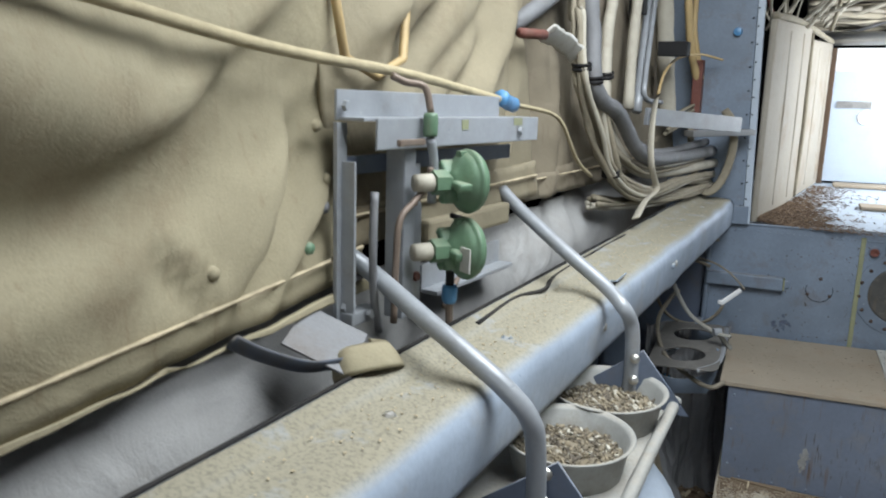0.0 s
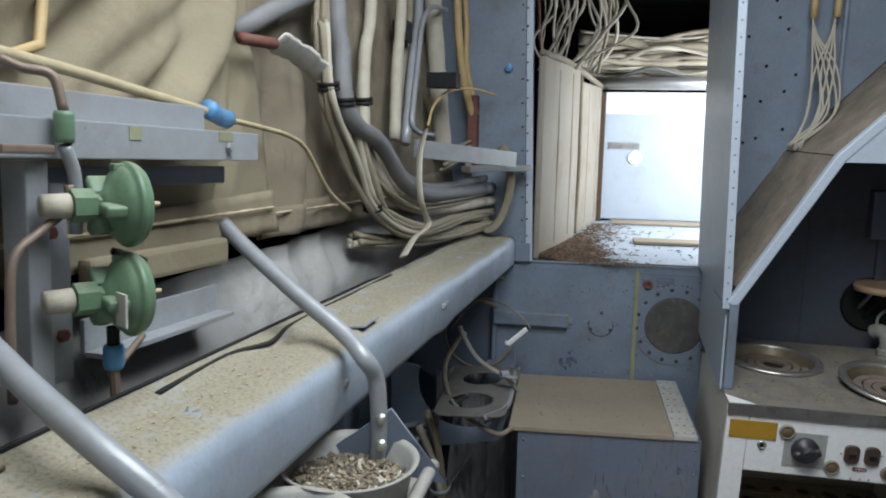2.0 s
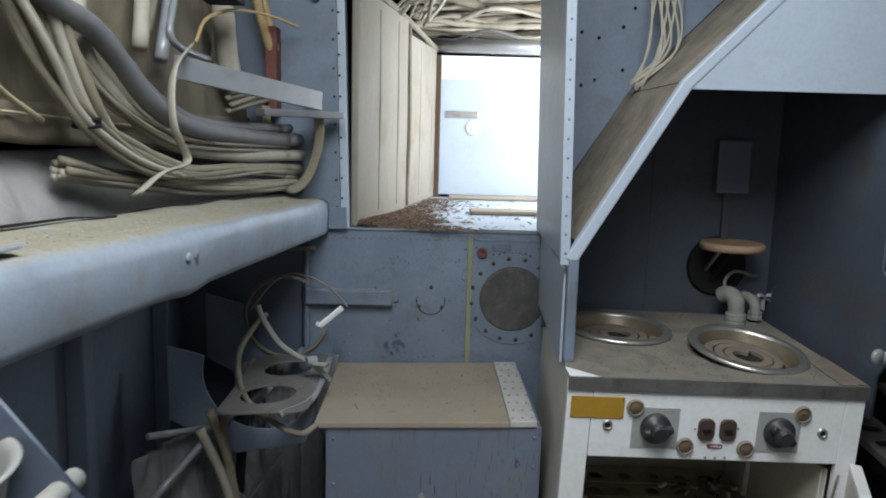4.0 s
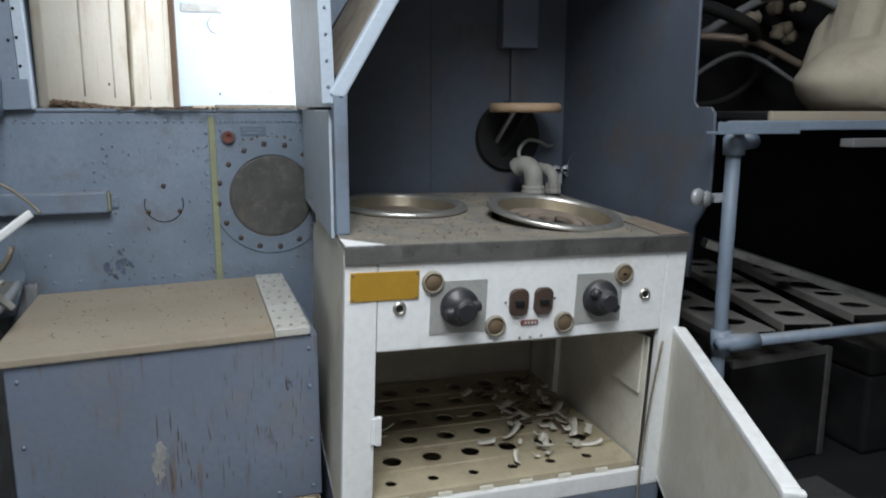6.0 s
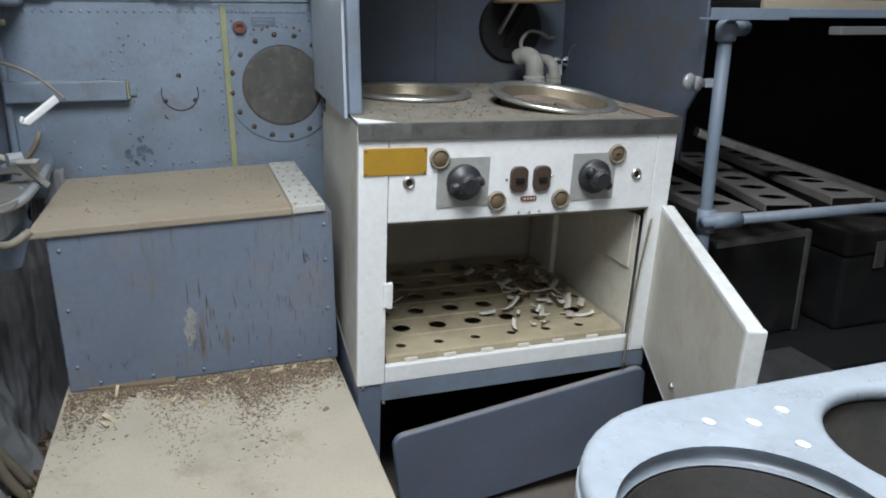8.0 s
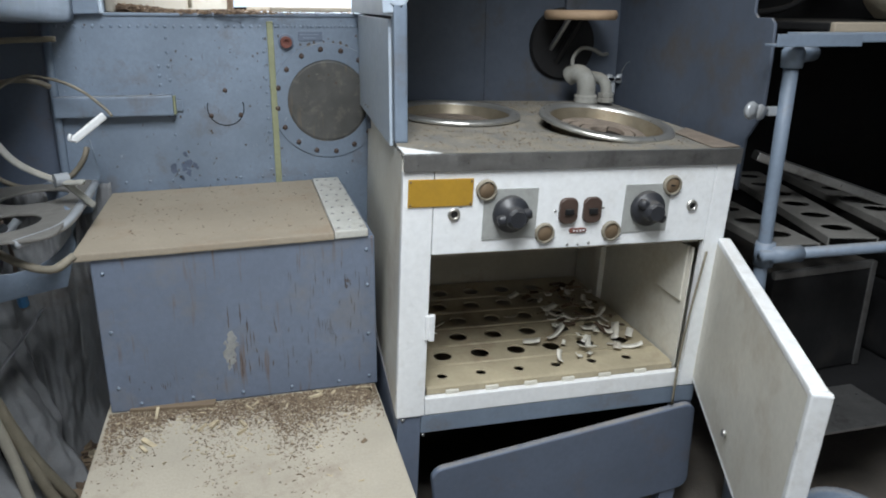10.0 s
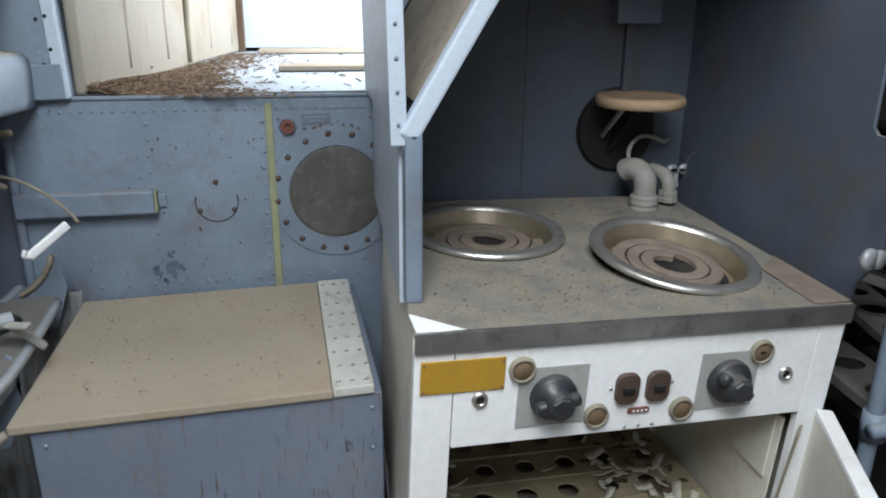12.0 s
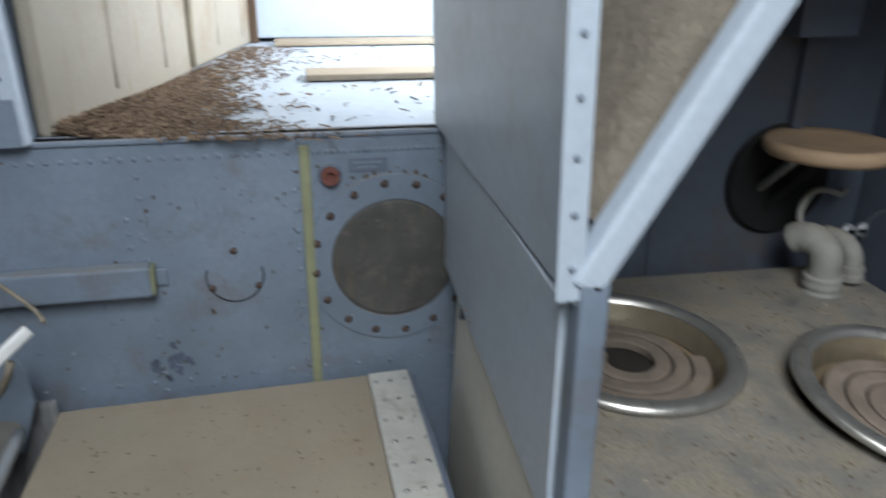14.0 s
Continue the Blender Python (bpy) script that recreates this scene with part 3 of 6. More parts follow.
for a, b, top, off in ((0.0, 0.60, 0.66, 0.0), (0.612, 1.15, 0.62, 0.006)):
    pad = part("padded_panel", box(a, -0.022 + off, 0.0, b, off, top, 0.008, QM), M_QUILT, lining_wall, "", True)
    for c in (a + 0.22, a + 0.45):
        part("bead", tube([QM @ Vector((c, -0.021 + off, 0.03)), QM @ Vector((c + 0.004, -0.024 + off, top * 0.5)), QM @ Vector((c, -0.021 + off, top - 0.03))], 0.005, 8, 4, 0.6, 0.03), M_QUILT, pad, "", True)
part("seam_cover", tube([QM @ Vector((0.606, -0.022, 0.01)), QM @ Vector((0.61, -0.028, 0.3)), QM @ Vector((0.604, -0.022, 0.64))], 0.008, 8, 4), M_CABLE, lining_wall, "", True)
part("edge_roll", tube([QM @ Vector((0.0, -0.012, 0.668)), QM @ Vector((0.3, -0.014, 0.672)), QM @ Vector((0.6, -0.012, 0.66)), QM @ Vector((1.15, -0.01, 0.625))], 0.012, 8, 4), M_CABLE, lining_wall, "", True)
# brown strip imitates the dark gap between lining and end board
part("corner_gap_shade", box(1.152, -0.035, 0.0, 1.166, 0.0, 0.6, 0.003, QM), M_BARK, lining_wall, "dark brown strip painted in for the shaded corner gap")

end_board = thing("end_board", "white end board with a metal top rim, sunlit", "board")
part("board", box(-0.30, 1.85, SILL + 0.01, 0.62, 1.87, 1.70, 0.004), M_PALE, end_board)
part("upper_band", box(-0.30, 1.842, 1.60, 0.62, 1.8495, 1.70, 0.003), M_WHITE, end_board)
part("side_trim", tube([(-0.285, 1.842, 1.12), (-0.30, 1.835, 1.3), (-0.298, 1.835, 1.5), (-0.285, 1.842, 1.66)], 0.011, 8, 5, 0.6), M_QUILT, end_board, "bowed beige edge trim", True)
studs("board_screw", [(-0.26 + 0.11 * i, 1.841, 1.612) for i in range(8)], 0.004, M_STEEL, end_board)
part("top_rim", tube([(-0.32, 1.84, 1.74), (0.62, 1.84, 1.74)], 0.03, 12, 1), M_ALU, end_board, "dull metal rim", True)
part("patch_label", box(-0.22, 1.845, 1.44, -0.08, 1.849, 1.47, 0.001), M_STEEL, end_board)
part("round_cap", lathe([(0, 0.006), (0.03, 0.006), (0.034, 0)], 24, Matrix.Translation((-0.10, 1.849, 1.40)) @ FRONT), M_WHITE, end_board)
for x0, y0, x1, y1, rz in ((-0.2, 1.72, 0.5, 1.81, 1), (-0.14, 1.12, 0.5, 1.22, -2)):
    tagged(part("loose_plank", box(x0, y0, SILL + 0.001, x1, y1, SILL + 0.013, 0.003), M_FIBRE, None, "loose pale plank lying on the crawlway floor"), "", "plank", "planks in the crawlway")
heap = bmesh.new()
rng = random.Random(51)
for _ in range(6500):
    u = abs(rng.gauss(0, 0.26)) if rng.random() < 0.8 else rng.uniform(0, 1.05)
    v = 0.022 + abs(rng.gauss(0, 0.07 + 0.06 * math.exp(-(u / 0.2) ** 2) + 0.03 * noise.noise(Vector((u * 9, 0.4, 0)))))
    q = rng.uniform(0.002, 0.006)
    h = 0.022 * math.exp(-(v / 0.07) ** 2 - (u / 0.3) ** 2)
    chip(heap, QM @ Matrix.Translation((u, -v, h * rng.random() + 0.0015)) @ pose(0, 0, 0, rng.uniform(-20, 20), rng.uniform(-20, 20), rng.uniform(0, 360)) @ Matrix.Diagonal((q * rng.uniform(2, 5), q * 0.5, q * 0.25, 1)))
heap = join(heap, litter(160, (-0.4, 0.75, 0.1, 1.7), SILL, 0.006, 6, 0.25, 0.002, 2.4))
tagged(part("leaf_litter", heap, M_BARK, None, "brown dry leaf litter heaped on the crawlway floor"), "", "litter", "", "stuff")

# bundles beyond the end board, and hanging wires
rng = random.Random(3)
for k in range(30):
    z = 1.785 + 0.02 * (k // 3) + rng.uniform(-0.02, 0.02)
    y = 1.90 + 0.10 * (k % 3) + rng.uniform(-0.03, 0.03)
    bend = [(-0.38 + 0.17 * i, y + rng.uniform(-0.04, 0.04), z + 0.02 * math.sin(i * 0.9 + k) + rng.uniform(-0.025, 0.025)) for i in range(7)]
    tagged(part("wrapped_hose", tube(bend, rng.choice((0.006, 0.008, 0.012, 0.016, 0.024)), 8, 5, 0.8, 0.3), rng.choice((M_CABLE, M_CABLE_WHITE, M_SACK, M_QUILT, M_CABLE_GREY)), None, "pale wrapped hose beyond the end board", True), "", "cable", "bundles beyond the end board")
for k in range(26):
    x = -0.52 + 0.012 * k + rng.uniform(-0.01, 0.01)
    y = 1.0 + rng.uniform(0, 0.5)
    drop = [(x - 0.05, y, 2.2), (x + rng.uniform(-0.03, 0.05), y + 0.03, 2.0), (x + rng.uniform(-0.08, 0.04), y + 0.06, 1.88), (x * 0.6 - 0.2 + rng.uniform(-0.05, 0.05), y + 0.1, 1.76 + rng.uniform(-0.02, 0.05))]
    tagged(part("hanging_wire", tube(drop, rng.choice((0.003, 0.005, 0.007)), 6, 5), M_RUST if k == 1 else rng.choice((M_CABLE_WHITE, M_CABLE, M_CABLE_WHITE)), None, "loose wire hanging from the crawlway roof", True), "", "wire", "wires in the crawlway")

# bulkhead panel below the crawlway
bulk = thing("bulkhead_panel", "blue-grey riveted bulkhead panel under the crawlway", "panel")
part("sheet", face_plate([(-0.62, FLOOR), (0.30, FLOOR), (0.30, SILL), (-0.62, SILL)], [], 0.02, PANEL_Y + 0.01, 0.002), M_BLUE, bulk)
part("sill_lip", box(-0.505, PANEL_Y - 0.004, SILL - 0.005, 0.30, PANEL_Y + 0.03, SILL + 0.002, 0.002), M_BLUE, bulk, "worn metal lip")
pts = [(-0.60 + 0.018 * i, PANEL_Y, SILL - 0.026) for i in range(38)]
for x in (-0.385, -0.178):
    pts += [(x, PANEL_Y, 0.72 + 0.03 * i) for i in range(12)]
pts += [(-0.405, PANEL_Y, 0.93 + 0.02 * i) for i in range(4)]
pts += [(-0.60 + 0.05 * i, PANEL_Y, 0.735) for i in range(18)] + [(-0.16 + 0.018 * i, PANEL_Y, SILL - 0.026) for i in range(14)]
stuff(part("rivets", domes(pts, 0.0042), M_BLUE, bulk))
part("yellow_strip", box(-0.170, PANEL_Y - 0.006, 0.60, -0.156, PANEL_Y - 0.0005, 1.085, 0.002), M_YELLOW, bulk, "faded yellow sealing strip")
disc_c = Matrix.Translation((-0.039, PANEL_Y, 0.907)) @ FRONT
part("disc", lathe([(0, 0.002), (0.088, 0.002), (0.094, 0.0)], 56, disc_c), M_FELT, bulk, "dark grey dusty mesh disc")
part("disc_ring", lathe([(0.094, 0.0), (0.094, 0.004), (0.131, 0.0035), (0.132, 0.0)], 56, disc_c), M_BLUE, bulk)
studs("disc_bolt", [(-0.039 + 0.118 * math.cos(a), PANEL_Y - 0.004, 0.907 + 0.118 * math.sin(a)) for a in (2 * math.pi * (i + 0.3) / 16 for i in range(16))], 0.0068, M_RUSTBROWN, bulk)
part("cover_ring", tube([(-0.271 + 0.040 * math.cos(a), PANEL_Y - 0.0002, 0.897 + 0.040 * math.sin(a)) for a in (math.pi * 0.9 + math.pi * 1.2 * i / 18 for i in range(19))], 0.0011, 6, 1), M_DARK, bulk)
studs("cover_bolt", [(-0.270, PANEL_Y, 0.936), (-0.304, PANEL_Y, 0.880), (-0.239, PANEL_Y, 0.880)], 0.0062, M_RUSTBROWN, bulk)
plugm = Matrix.Translation((-0.129, PANEL_Y, 1.04)) @ FRONT
pg = part("plug", lathe([(0, 0.006), (0.006, 0.006), (0.007, 0.012), (0.0125, 0.012), (0.0135, 0)], 24, plugm), M_RUST, bulk, "small round red plug")
part("plug_washer", lathe([(0.0138, 0.0), (0.0138, 0.004), (0.0175, 0.003), (0.018, 0.0)], 24, plugm), M_BLUEDARK, pg)
part("name_plate", box(-0.102, PANEL_Y - 0.002, 1.043, -0.047, PANEL_Y - 0.0005, 1.063, 0.001), M_BLUEDARK, bulk)
part("name_plate_bars", join(box(-0.097, PANEL_Y - 0.003, 1.055, -0.055, PANEL_Y - 0.0015, 1.058, 0), box(-0.09, PANEL_Y - 0.003, 1.048, -0.062, PANEL_Y - 0.0015, 1.051, 0)), M_BLUE, bulk)
stuff(part("rust_marks", join(speckles(-0.03, 1.03, 0.05, 0.012, 14, 0.005, 16, PANEL_Y - 0.0004), slivers(40, -0.6, -0.05, 0.75, 1.06, 0.02, 0.0008, 17, PANEL_Y - 0.0003)), M_RUSTY, bulk, "brown rust marks"))
stuff(part("ink_smudge", speckles(-0.372, 0.762, 0.014, 0.010, 11, 0.008, 3, PANEL_Y - 0.0004), M_INK, bulk, "dark blue smear"))
stuff(part("grime_specks", join(speckles(-0.28, 1.0, 0.13, 0.06, 45, 0.0022, 4, PANEL_Y - 0.0004), speckles(-0.1, 0.98, 0.1, 0.07, 35, 0.0025, 5, PANEL_Y - 0.0008), speckles(-0.3, 0.78, 0.15, 0.06, 40, 0.0022, 6, PANEL_Y - 0.0004)), M_RUSTY, bulk))
part("edge_pipe", tube([(-0.625, PANEL_Y - 0.005, FLOOR), (-0.622, PANEL_Y - 0.005, 0.6), (-0.62, PANEL_Y - 0.005, 1.09)], 0.009, 10, 3), M_BLUE, bulk, "", True)
rail_bm = box(-0.622, PANEL_Y - 0.028, 0.886, -0.381, PANEL_Y - 0.001, 0.930, 0.004)
wall_rail = thing("wall_rail", "short blue-grey box rail with pale scuffs, fixed to the bulkhead", "rail")
part("bar", rail_bm, M_BLUE, wall_rail)
part("end_cap", box(-0.3808, PANEL_Y - 0.027, 0.888, -0.376, PANEL_Y - 0.002, 0.928, 0.002), M_YELLOW, wall_rail, "faded yellow end")
tagged(part("rail_clip", join(box(-0.378, PANEL_Y - 0.006, 0.893, -0.362, PANEL_Y - 0.0005, 0.918, 0.002), domes([(-0.37, PANEL_Y - 0.006, 0.91), (-0.37, PANEL_Y - 0.006, 0.899)], 0.0025)), M_BLUE, None, "small riveted clip at the rail's end"), "", "clip")

# corner column left of the crawlway mouth, and the partition right of it
column = thing("corner_column", "blue-grey corner column with a riveted light edge trim", "column", pose(-0.503, PANEL_Y, SILL, 0, -1.6, 0))
part("face", box(-0.34, -0.012, 0.0, -0.022, 0.0, 1.1, 0.002), M_BLUE, column)
part("edge_trim", box(-0.021, -0.016, 0.0, 0.0, 0.004, 1.1, 0.003), M_PALE, column, "pale edge trim")
part("return", box(-0.012, 0.004, 0.0, 0.0, 0.06, 1.1, 0.002), M_BLUE, column)
stuff(part("rivets", domes([(-0.032, -0.013, 0.06 + 0.075 * i) for i in range(13)] + [(-0.016, -0.017, 0.03 + 0.055 * i) for i in range(18)], 0.0035), M_DARK, column))
part("base_foot", box(-0.06, -0.02, 0.0, -0.005, -0.012, 0.06, 0.002), M_BLUE, column)
part("cap", lathe([(0, 0.018), (0.012, 0.016), (0.014, 0)], 16, Matrix.Translation((-0.075, -0.012, 0.62)) @ FRONT), M_BLUEFIT, column, "small blue cap")

partition = thing("partition", "pale blue sheet-metal partition with a riveted front flange", "partition", pose(0.006, 0.085, 1.105, 0, -1.4, -2.2))
part("sheet", box(-0.006, 0.0, 0.0, 0.0, 0.60, 1.1, 0.001), M_PALE, partition)
part("flange", box(-0.020, -0.004, 0.005, 0.0, 0.0, 1.1, 0.0015), M_PALE, partition)
stuff(part("rivets", domes([(-0.010, -0.005, 0.03 + 0.038 * i) for i in range(28)], 0.0028), M_BLUE, partition))

# low platform and storage box
platform = thing("platform", "low dusty platform board covered in grit", "platform")
part("board", box(-0.512, -0.42, 0.385, -0.018, 0.66, 0.41, 0.004), M_PLATFORM, platform)
part("side", box(-0.50, -0.40, FLOOR, -0.03, 0.65, 0.384, 0.003), M_BLUEDARK, platform)
tagged(part("floor_grit", join(drift(9000, -0.505, -0.022, 0.203, 0.12, 0.41, 0.0032, 21), drift(5000, -0.505, -0.022, 0.203, 0.34, 0.41, 0.0022, 22), drift(3500, -0.22, -0.03, 0.203, 0.18, 0.41, 0.003, 26), drift(22, -0.5, -0.03, 0.2, 0.2, 0.41, 0.011, 27, 2.5)), M_SOIL, None, "brown grit and debris along the platform's back"), "", "debris", "", "stuff")
tagged(part("pale_grit", join(drift(420, -0.5, -0.03, 0.2, 0.3, 0.41, 0.0034, 24, 2.5), drift(26, -0.45, -0.03, 0.2, 0.2, 0.411, 0.012, 25, 2.2)), M_CHAFF, None, "pale paint flakes scattered on the platform"), "", "debris", "", "stuff")
tagged(part("splinter", box(-0.49, 0.15, 0.411, -0.34, 0.178, 0.417, 0.001, pose(0, 0, 0, 0, 0, -6)), M_SOIL, None, "thin brown wood splinter lying on the platform"), "", "wood")

store = thing("storage_box", "dark blue painted plywood storage box with a fibreboard lid", "box")
part("body", box(-0.503, 0.205, 0.411, -0.014, 0.655, 0.715, 0.003), M_BOX, store)
studs("screw", [(-0.485, 0.204, z) for z in (0.68, 0.57, 0.46)] + [(-0.03, 0.204, z) for z in (0.69, 0.62, 0.52, 0.43)] + [(-0.45 + 0.09 * i, 0.204, 0.425) for i in range(5)], 0.004, M_BLUE, store)
stuff(part("paint_splash", join(speckles(-0.285, 0.515, 0.006, 0.016, 16, 0.009, 7, 0.2046), speckles(-0.288, 0.49, 0.005, 0.012, 10, 0.006, 8, 0.2049)), M_SMEAR, store, "dried pale splash"))
stuff(part("rust_scuff", join(slivers(12, -0.072, -0.061, 0.61, 0.63, 0.03, 0.0014, 9, 0.2046), slivers(60, -0.20, -0.03, 0.43, 0.66, 0.045, 0.0009, 10, 0.2044), slivers(26, -0.29, -0.2, 0.45, 0.56, 0.05, 0.0016, 11, 0.2044), slivers(16, -0.47, -0.3, 0.43, 0.48, 0.02, 0.0012, 12, 0.2044)), M_RUSTY, store, "rust-brown scratches"))
LID = pose(0, 0.205, 0.716, 0, -1.2, 0)
lid = part("lid", box(-0.528, -0.007, 0.0, -0.088, 0.44, 0.014, 0.003, LID), M_FIBRE, store, "worn brown fibreboard lid")
part("hinge_strip", box(-0.0875, -0.006, 0.001, -0.026, 0.44, 0.0165, 0.003, LID), M_STRIP, store, "riveted metal end strip")
studs("strip_screw", [(-0.078 + 0.021 * i + 0.006 * (j % 2), -0.0165, 0.012 + 0.05 * j) for i in range(3) for j in range(9)], 0.0042, M_STEEL, store, LID @ Matrix(((1, 0, 0, 0), (0, 0, 1, 0), (0, -1, 0, 0), (0, 0, 0, 1))))
tagged(part("lid_specks", litter(260, (-0.5, 0.22, -0.1, 0.6), 0.7305, 0.0022, 31, 0.2, 0, 2.0), M_BARK, None, "dark specks of dirt on the box lid"), "", "debris", "", "stuff")

# ---- cooker ----
S = pose(0, 0, 0.905, 2.5, 1.5, 1.3)
cook = thing("electric_cooker", "white enamel galley cooker with two hob rings, door hanging open", "cooker", S)
W, D = 0.605, 0.505
H1, H2, HR = (0.183, 0.33), (0.432, 0.195), 0.127
part("worktop", plate([(-0.001, -0.004), (W, -0.004), (W, D), (0.046, D)], [circle(*H1, HR - 0.012, 48), circle(H2[0], H2[1] - 0.012, HR - 0.012, 48)], 0.004, 0.001, pose(0, 0, -0.002)), M_TOP, cook, "dust-covered steel hob top")
part("front_band", box(-0.001, -0.006, -0.027, W, -0.001, 0.001, 0.0015), M_STEEL, cook, "worn steel front edge band")
part("corner_patch", plate([(0.0, 0.0), (0.06, 0.0), (0.0, 0.05)], [], 0.001, 0.0002, pose(0.001, -0.003, 0.0015)), M_WHITE, cook)
part("control_panel", box(0.051, 0.0, -0.167, 0.561, 0.012, -0.028, 0.0015), M_WHITE, cook)
part("stile", box(0.0, 0.0, -0.469, 0.050, 0.014, -0.028, 0.002), M_WHITE, cook)
part("stile", box(0.562, 0.0, -0.469, W - 0.003, 0.014, -0.028, 0.002), M_WHITE, cook)
part("bottom_rail", box(0.051, 0.001, -0.469, 0.561, 0.014, -0.436, 0.002), M_WHITE, cook)
part("side_panel", plate([(0.0, -0.469), (0.60, -0.469), (0.60, -0.022), (0.0, -0.008)], [], 0.004, 0.0008, pose(0.003, 0.0145, 0, 0, 0, -5.6) @ Matrix(((0, 0, 1, 0), (1, 0, 0, 0), (0, 1, 0, 0), (0, 0, 0, 1)))), M_WHITE_OLD, cook, "yellowed side panel")
part("side_panel", box(W - 0.006, 0.0145, -0.469, W - 0.002, D, -0.006, 0.001), M_WHITE_OLD, cook)
for q in ((0.058, D - 0.03, -0.469, W - 0.007, D - 0.026, -0.03), (0.051, 0.016, -0.176, 0.561, D - 0.031, -0.172), (0.046, 0.016, -0.466, 0.0505, D - 0.031, -0.172), (0.05, 0.016, -0.466, 0.56, D - 0.031, -0.462)):
    part("oven_liner", box(*q, 0), M_LINER, cook)
part("bent_lining", join(box(0.552, 0.03, -0.30, 0.556, 0.30, -0.19, 0.001, pose(0, 0, 0, 0, 0, 0)), box(0.557, 0.02, -0.44, 0.560, D - 0.04, -0.19, 0.001)), M_WHITE_OLD, cook, "bent white lining panel")
part("rear_post", box(0.545, 0.33, -0.44, 0.56, 0.36, -0.178, 0.003), M_WHITE_OLD, cook)
holes = []
for j in range(6):
    for i in range(6):
        r = 0.0105 if j == 0 else 0.0185
        holes.append(circle(0.095 + 0.075 * i + (0.022 if j % 2 else 0), 0.052 + 0.072 * j, r, 18))
part("oven_tray", plate(round_rect(0.055, 0.018, 0.55, 0.46, 0.01), [h for h in holes if max(x for x, y in h) < 0.545], 0.004, 0.0012, pose(0, 0, -0.425)), M_TRAY, cook, "grimy cream tray with rows of round holes")
for j in range(5):
    part("tray_rib", tube([(0.06, 0.088 + 0.072 * j, -0.4235), (0.545, 0.088 + 0.072 * j, -0.4235)], 0.003, 8, 1), M_TRAY, cook, "", True)
part("tray_lip", box(0.056, 0.014, -0.437, 0.549, 0.019, -0.424, 0.002), M_TRAY, cook)
for i in range(6):
    part("tray_foot", box(0.09 + 0.075 * i, 0.008, -0.4365, 0.115 + 0.075 * i, 0.013, -0.428, 0.002), M_WHITE_OLD, cook)
nm = part("rating_plate", box(0.008, -0.0025, -0.085, 0.115, 0.0, -0.040, 0.001), M_OCHRE, cook, "blank ochre metal rating plate")
studs("plate_rivet", [(0.012, -0.003, -0.044), (0.111, -0.003, -0.044), (0.012, -0.003, -0.081), (0.111, -0.003, -0.081)], 0.002, M_BROWN, cook)
for x0, x1, kx, turn in ((0.134, 0.228, 0.181, 12), (0.388, 0.476, 0.432, -35)):
    dial = part("dial_plate", box(x0, -0.002, -0.145, x1, 0.0, -0.059, 0.0008), M_DIAL, cook, "scuffed grey dial plate")
    part("dial_marks", join(*[box(-0.0005, -0.0003, 0.028, 0.0005, 0.0, 0.031, 0, Matrix.Translation((kx, -0.0022, -0.101)) @ Matrix.Rotation(radians(a), 4, "Y")) for a in (-120, -80, -40, 0, 40, 80, 120)]), M_DARK, dial)
    km = Matrix.Translation((kx, -0.002, -0.101)) @ FRONT @ Matrix.Rotation(radians(turn), 4, "Z")
    knob = part("knob", lathe([(0, 0.034), (0.016, 0.034), (0.018, 0.031), (0.019, 0.014), (0.029, 0.012), (0.031, 0.008), (0.031, 0.0)], 32, km), M_BLACK, cook, "black bakelite knob", True)
    part("grip", box(-0.03, -0.008, 0.012, 0.03, 0.008, 0.028, 0.006, km), M_BLACK, knob, "", True)
    part("hub", lathe([(0, 0.037), (0.014, 0.037), (0.016, 0.034)], 8, km), M_BLACK, knob)
for x, z, q in ((0.137, -0.060, 0), (0.245, -0.138, 0), (0.369, -0.140, 0), (0.476, -0.062, 1)):
    pm = Matrix.Translation((x, -0.0005, z)) @ FRONT
    plug = part("fuse_cap", lathe([(0, 0.005), (0.012, 0.005), (0.0138, 0.003), (0.0138, 0.0)], 28, pm), M_BROWN, cook, "round brown fuse cap", True)
    part("cap_ring", lathe([(0.0138, 0.0), (0.0138, 0.0065), (0.0165, 0.0065), (0.0178, 0)], 28, pm), M_RUBBER, plug, "worn beige ring", True)
    if q:
        part("cap_slot", box(-0.004, -0.0015, 0.0045, 0.004, 0.0015, 0.0062, 0.0005, pm), M_BLACK_AND_SHADE, plug)
for x in (0.284, 0.328):
    so = part("switch_surround", face_plate(round_rect(x - 0.0145, -0.121, x + 0.0145, -0.080, 0.010), [], 0.008, -0.003, 0.002), M_RUSTBROWN, cook, "dark brown rocker switch surround")
    part("rocker", box(x - 0.008, -0.011, -0.106, x + 0.008, -0.006, -0.096, 0.002), M_BLACK_AND_SHADE, so)
for x, z in ((0.085, -0.099), (0.523, -0.101)):
    part("ferrule", lathe([(0.006, -0.004), (0.006, 0.003), (0.009, 0.004), (0.0108, 0.0)], 24, Matrix.Translation((x, -0.0005, z)) @ FRONT), M_BRIGHT, cook, "", True)
    part("ferrule_hole", lathe([(0, 0.001), (0.006, 0.001)], 16, Matrix.Translation((x, -0.0005, z)) @ FRONT), M_BLACK_AND_SHADE, cook)
part("red_strip", face_plate(round_rect(0.291, -0.140, 0.321, -0.133, 0.003), [], 0.003, -0.001, 0.0008), M_RUST, cook)
part("strip_marks", join(*[box(0.297 + 0.006 * i, -0.0032, -0.138, 0.300 + 0.006 * i, -0.0026, -0.135, 0) for i in range(4)]), M_WHITE, cook)
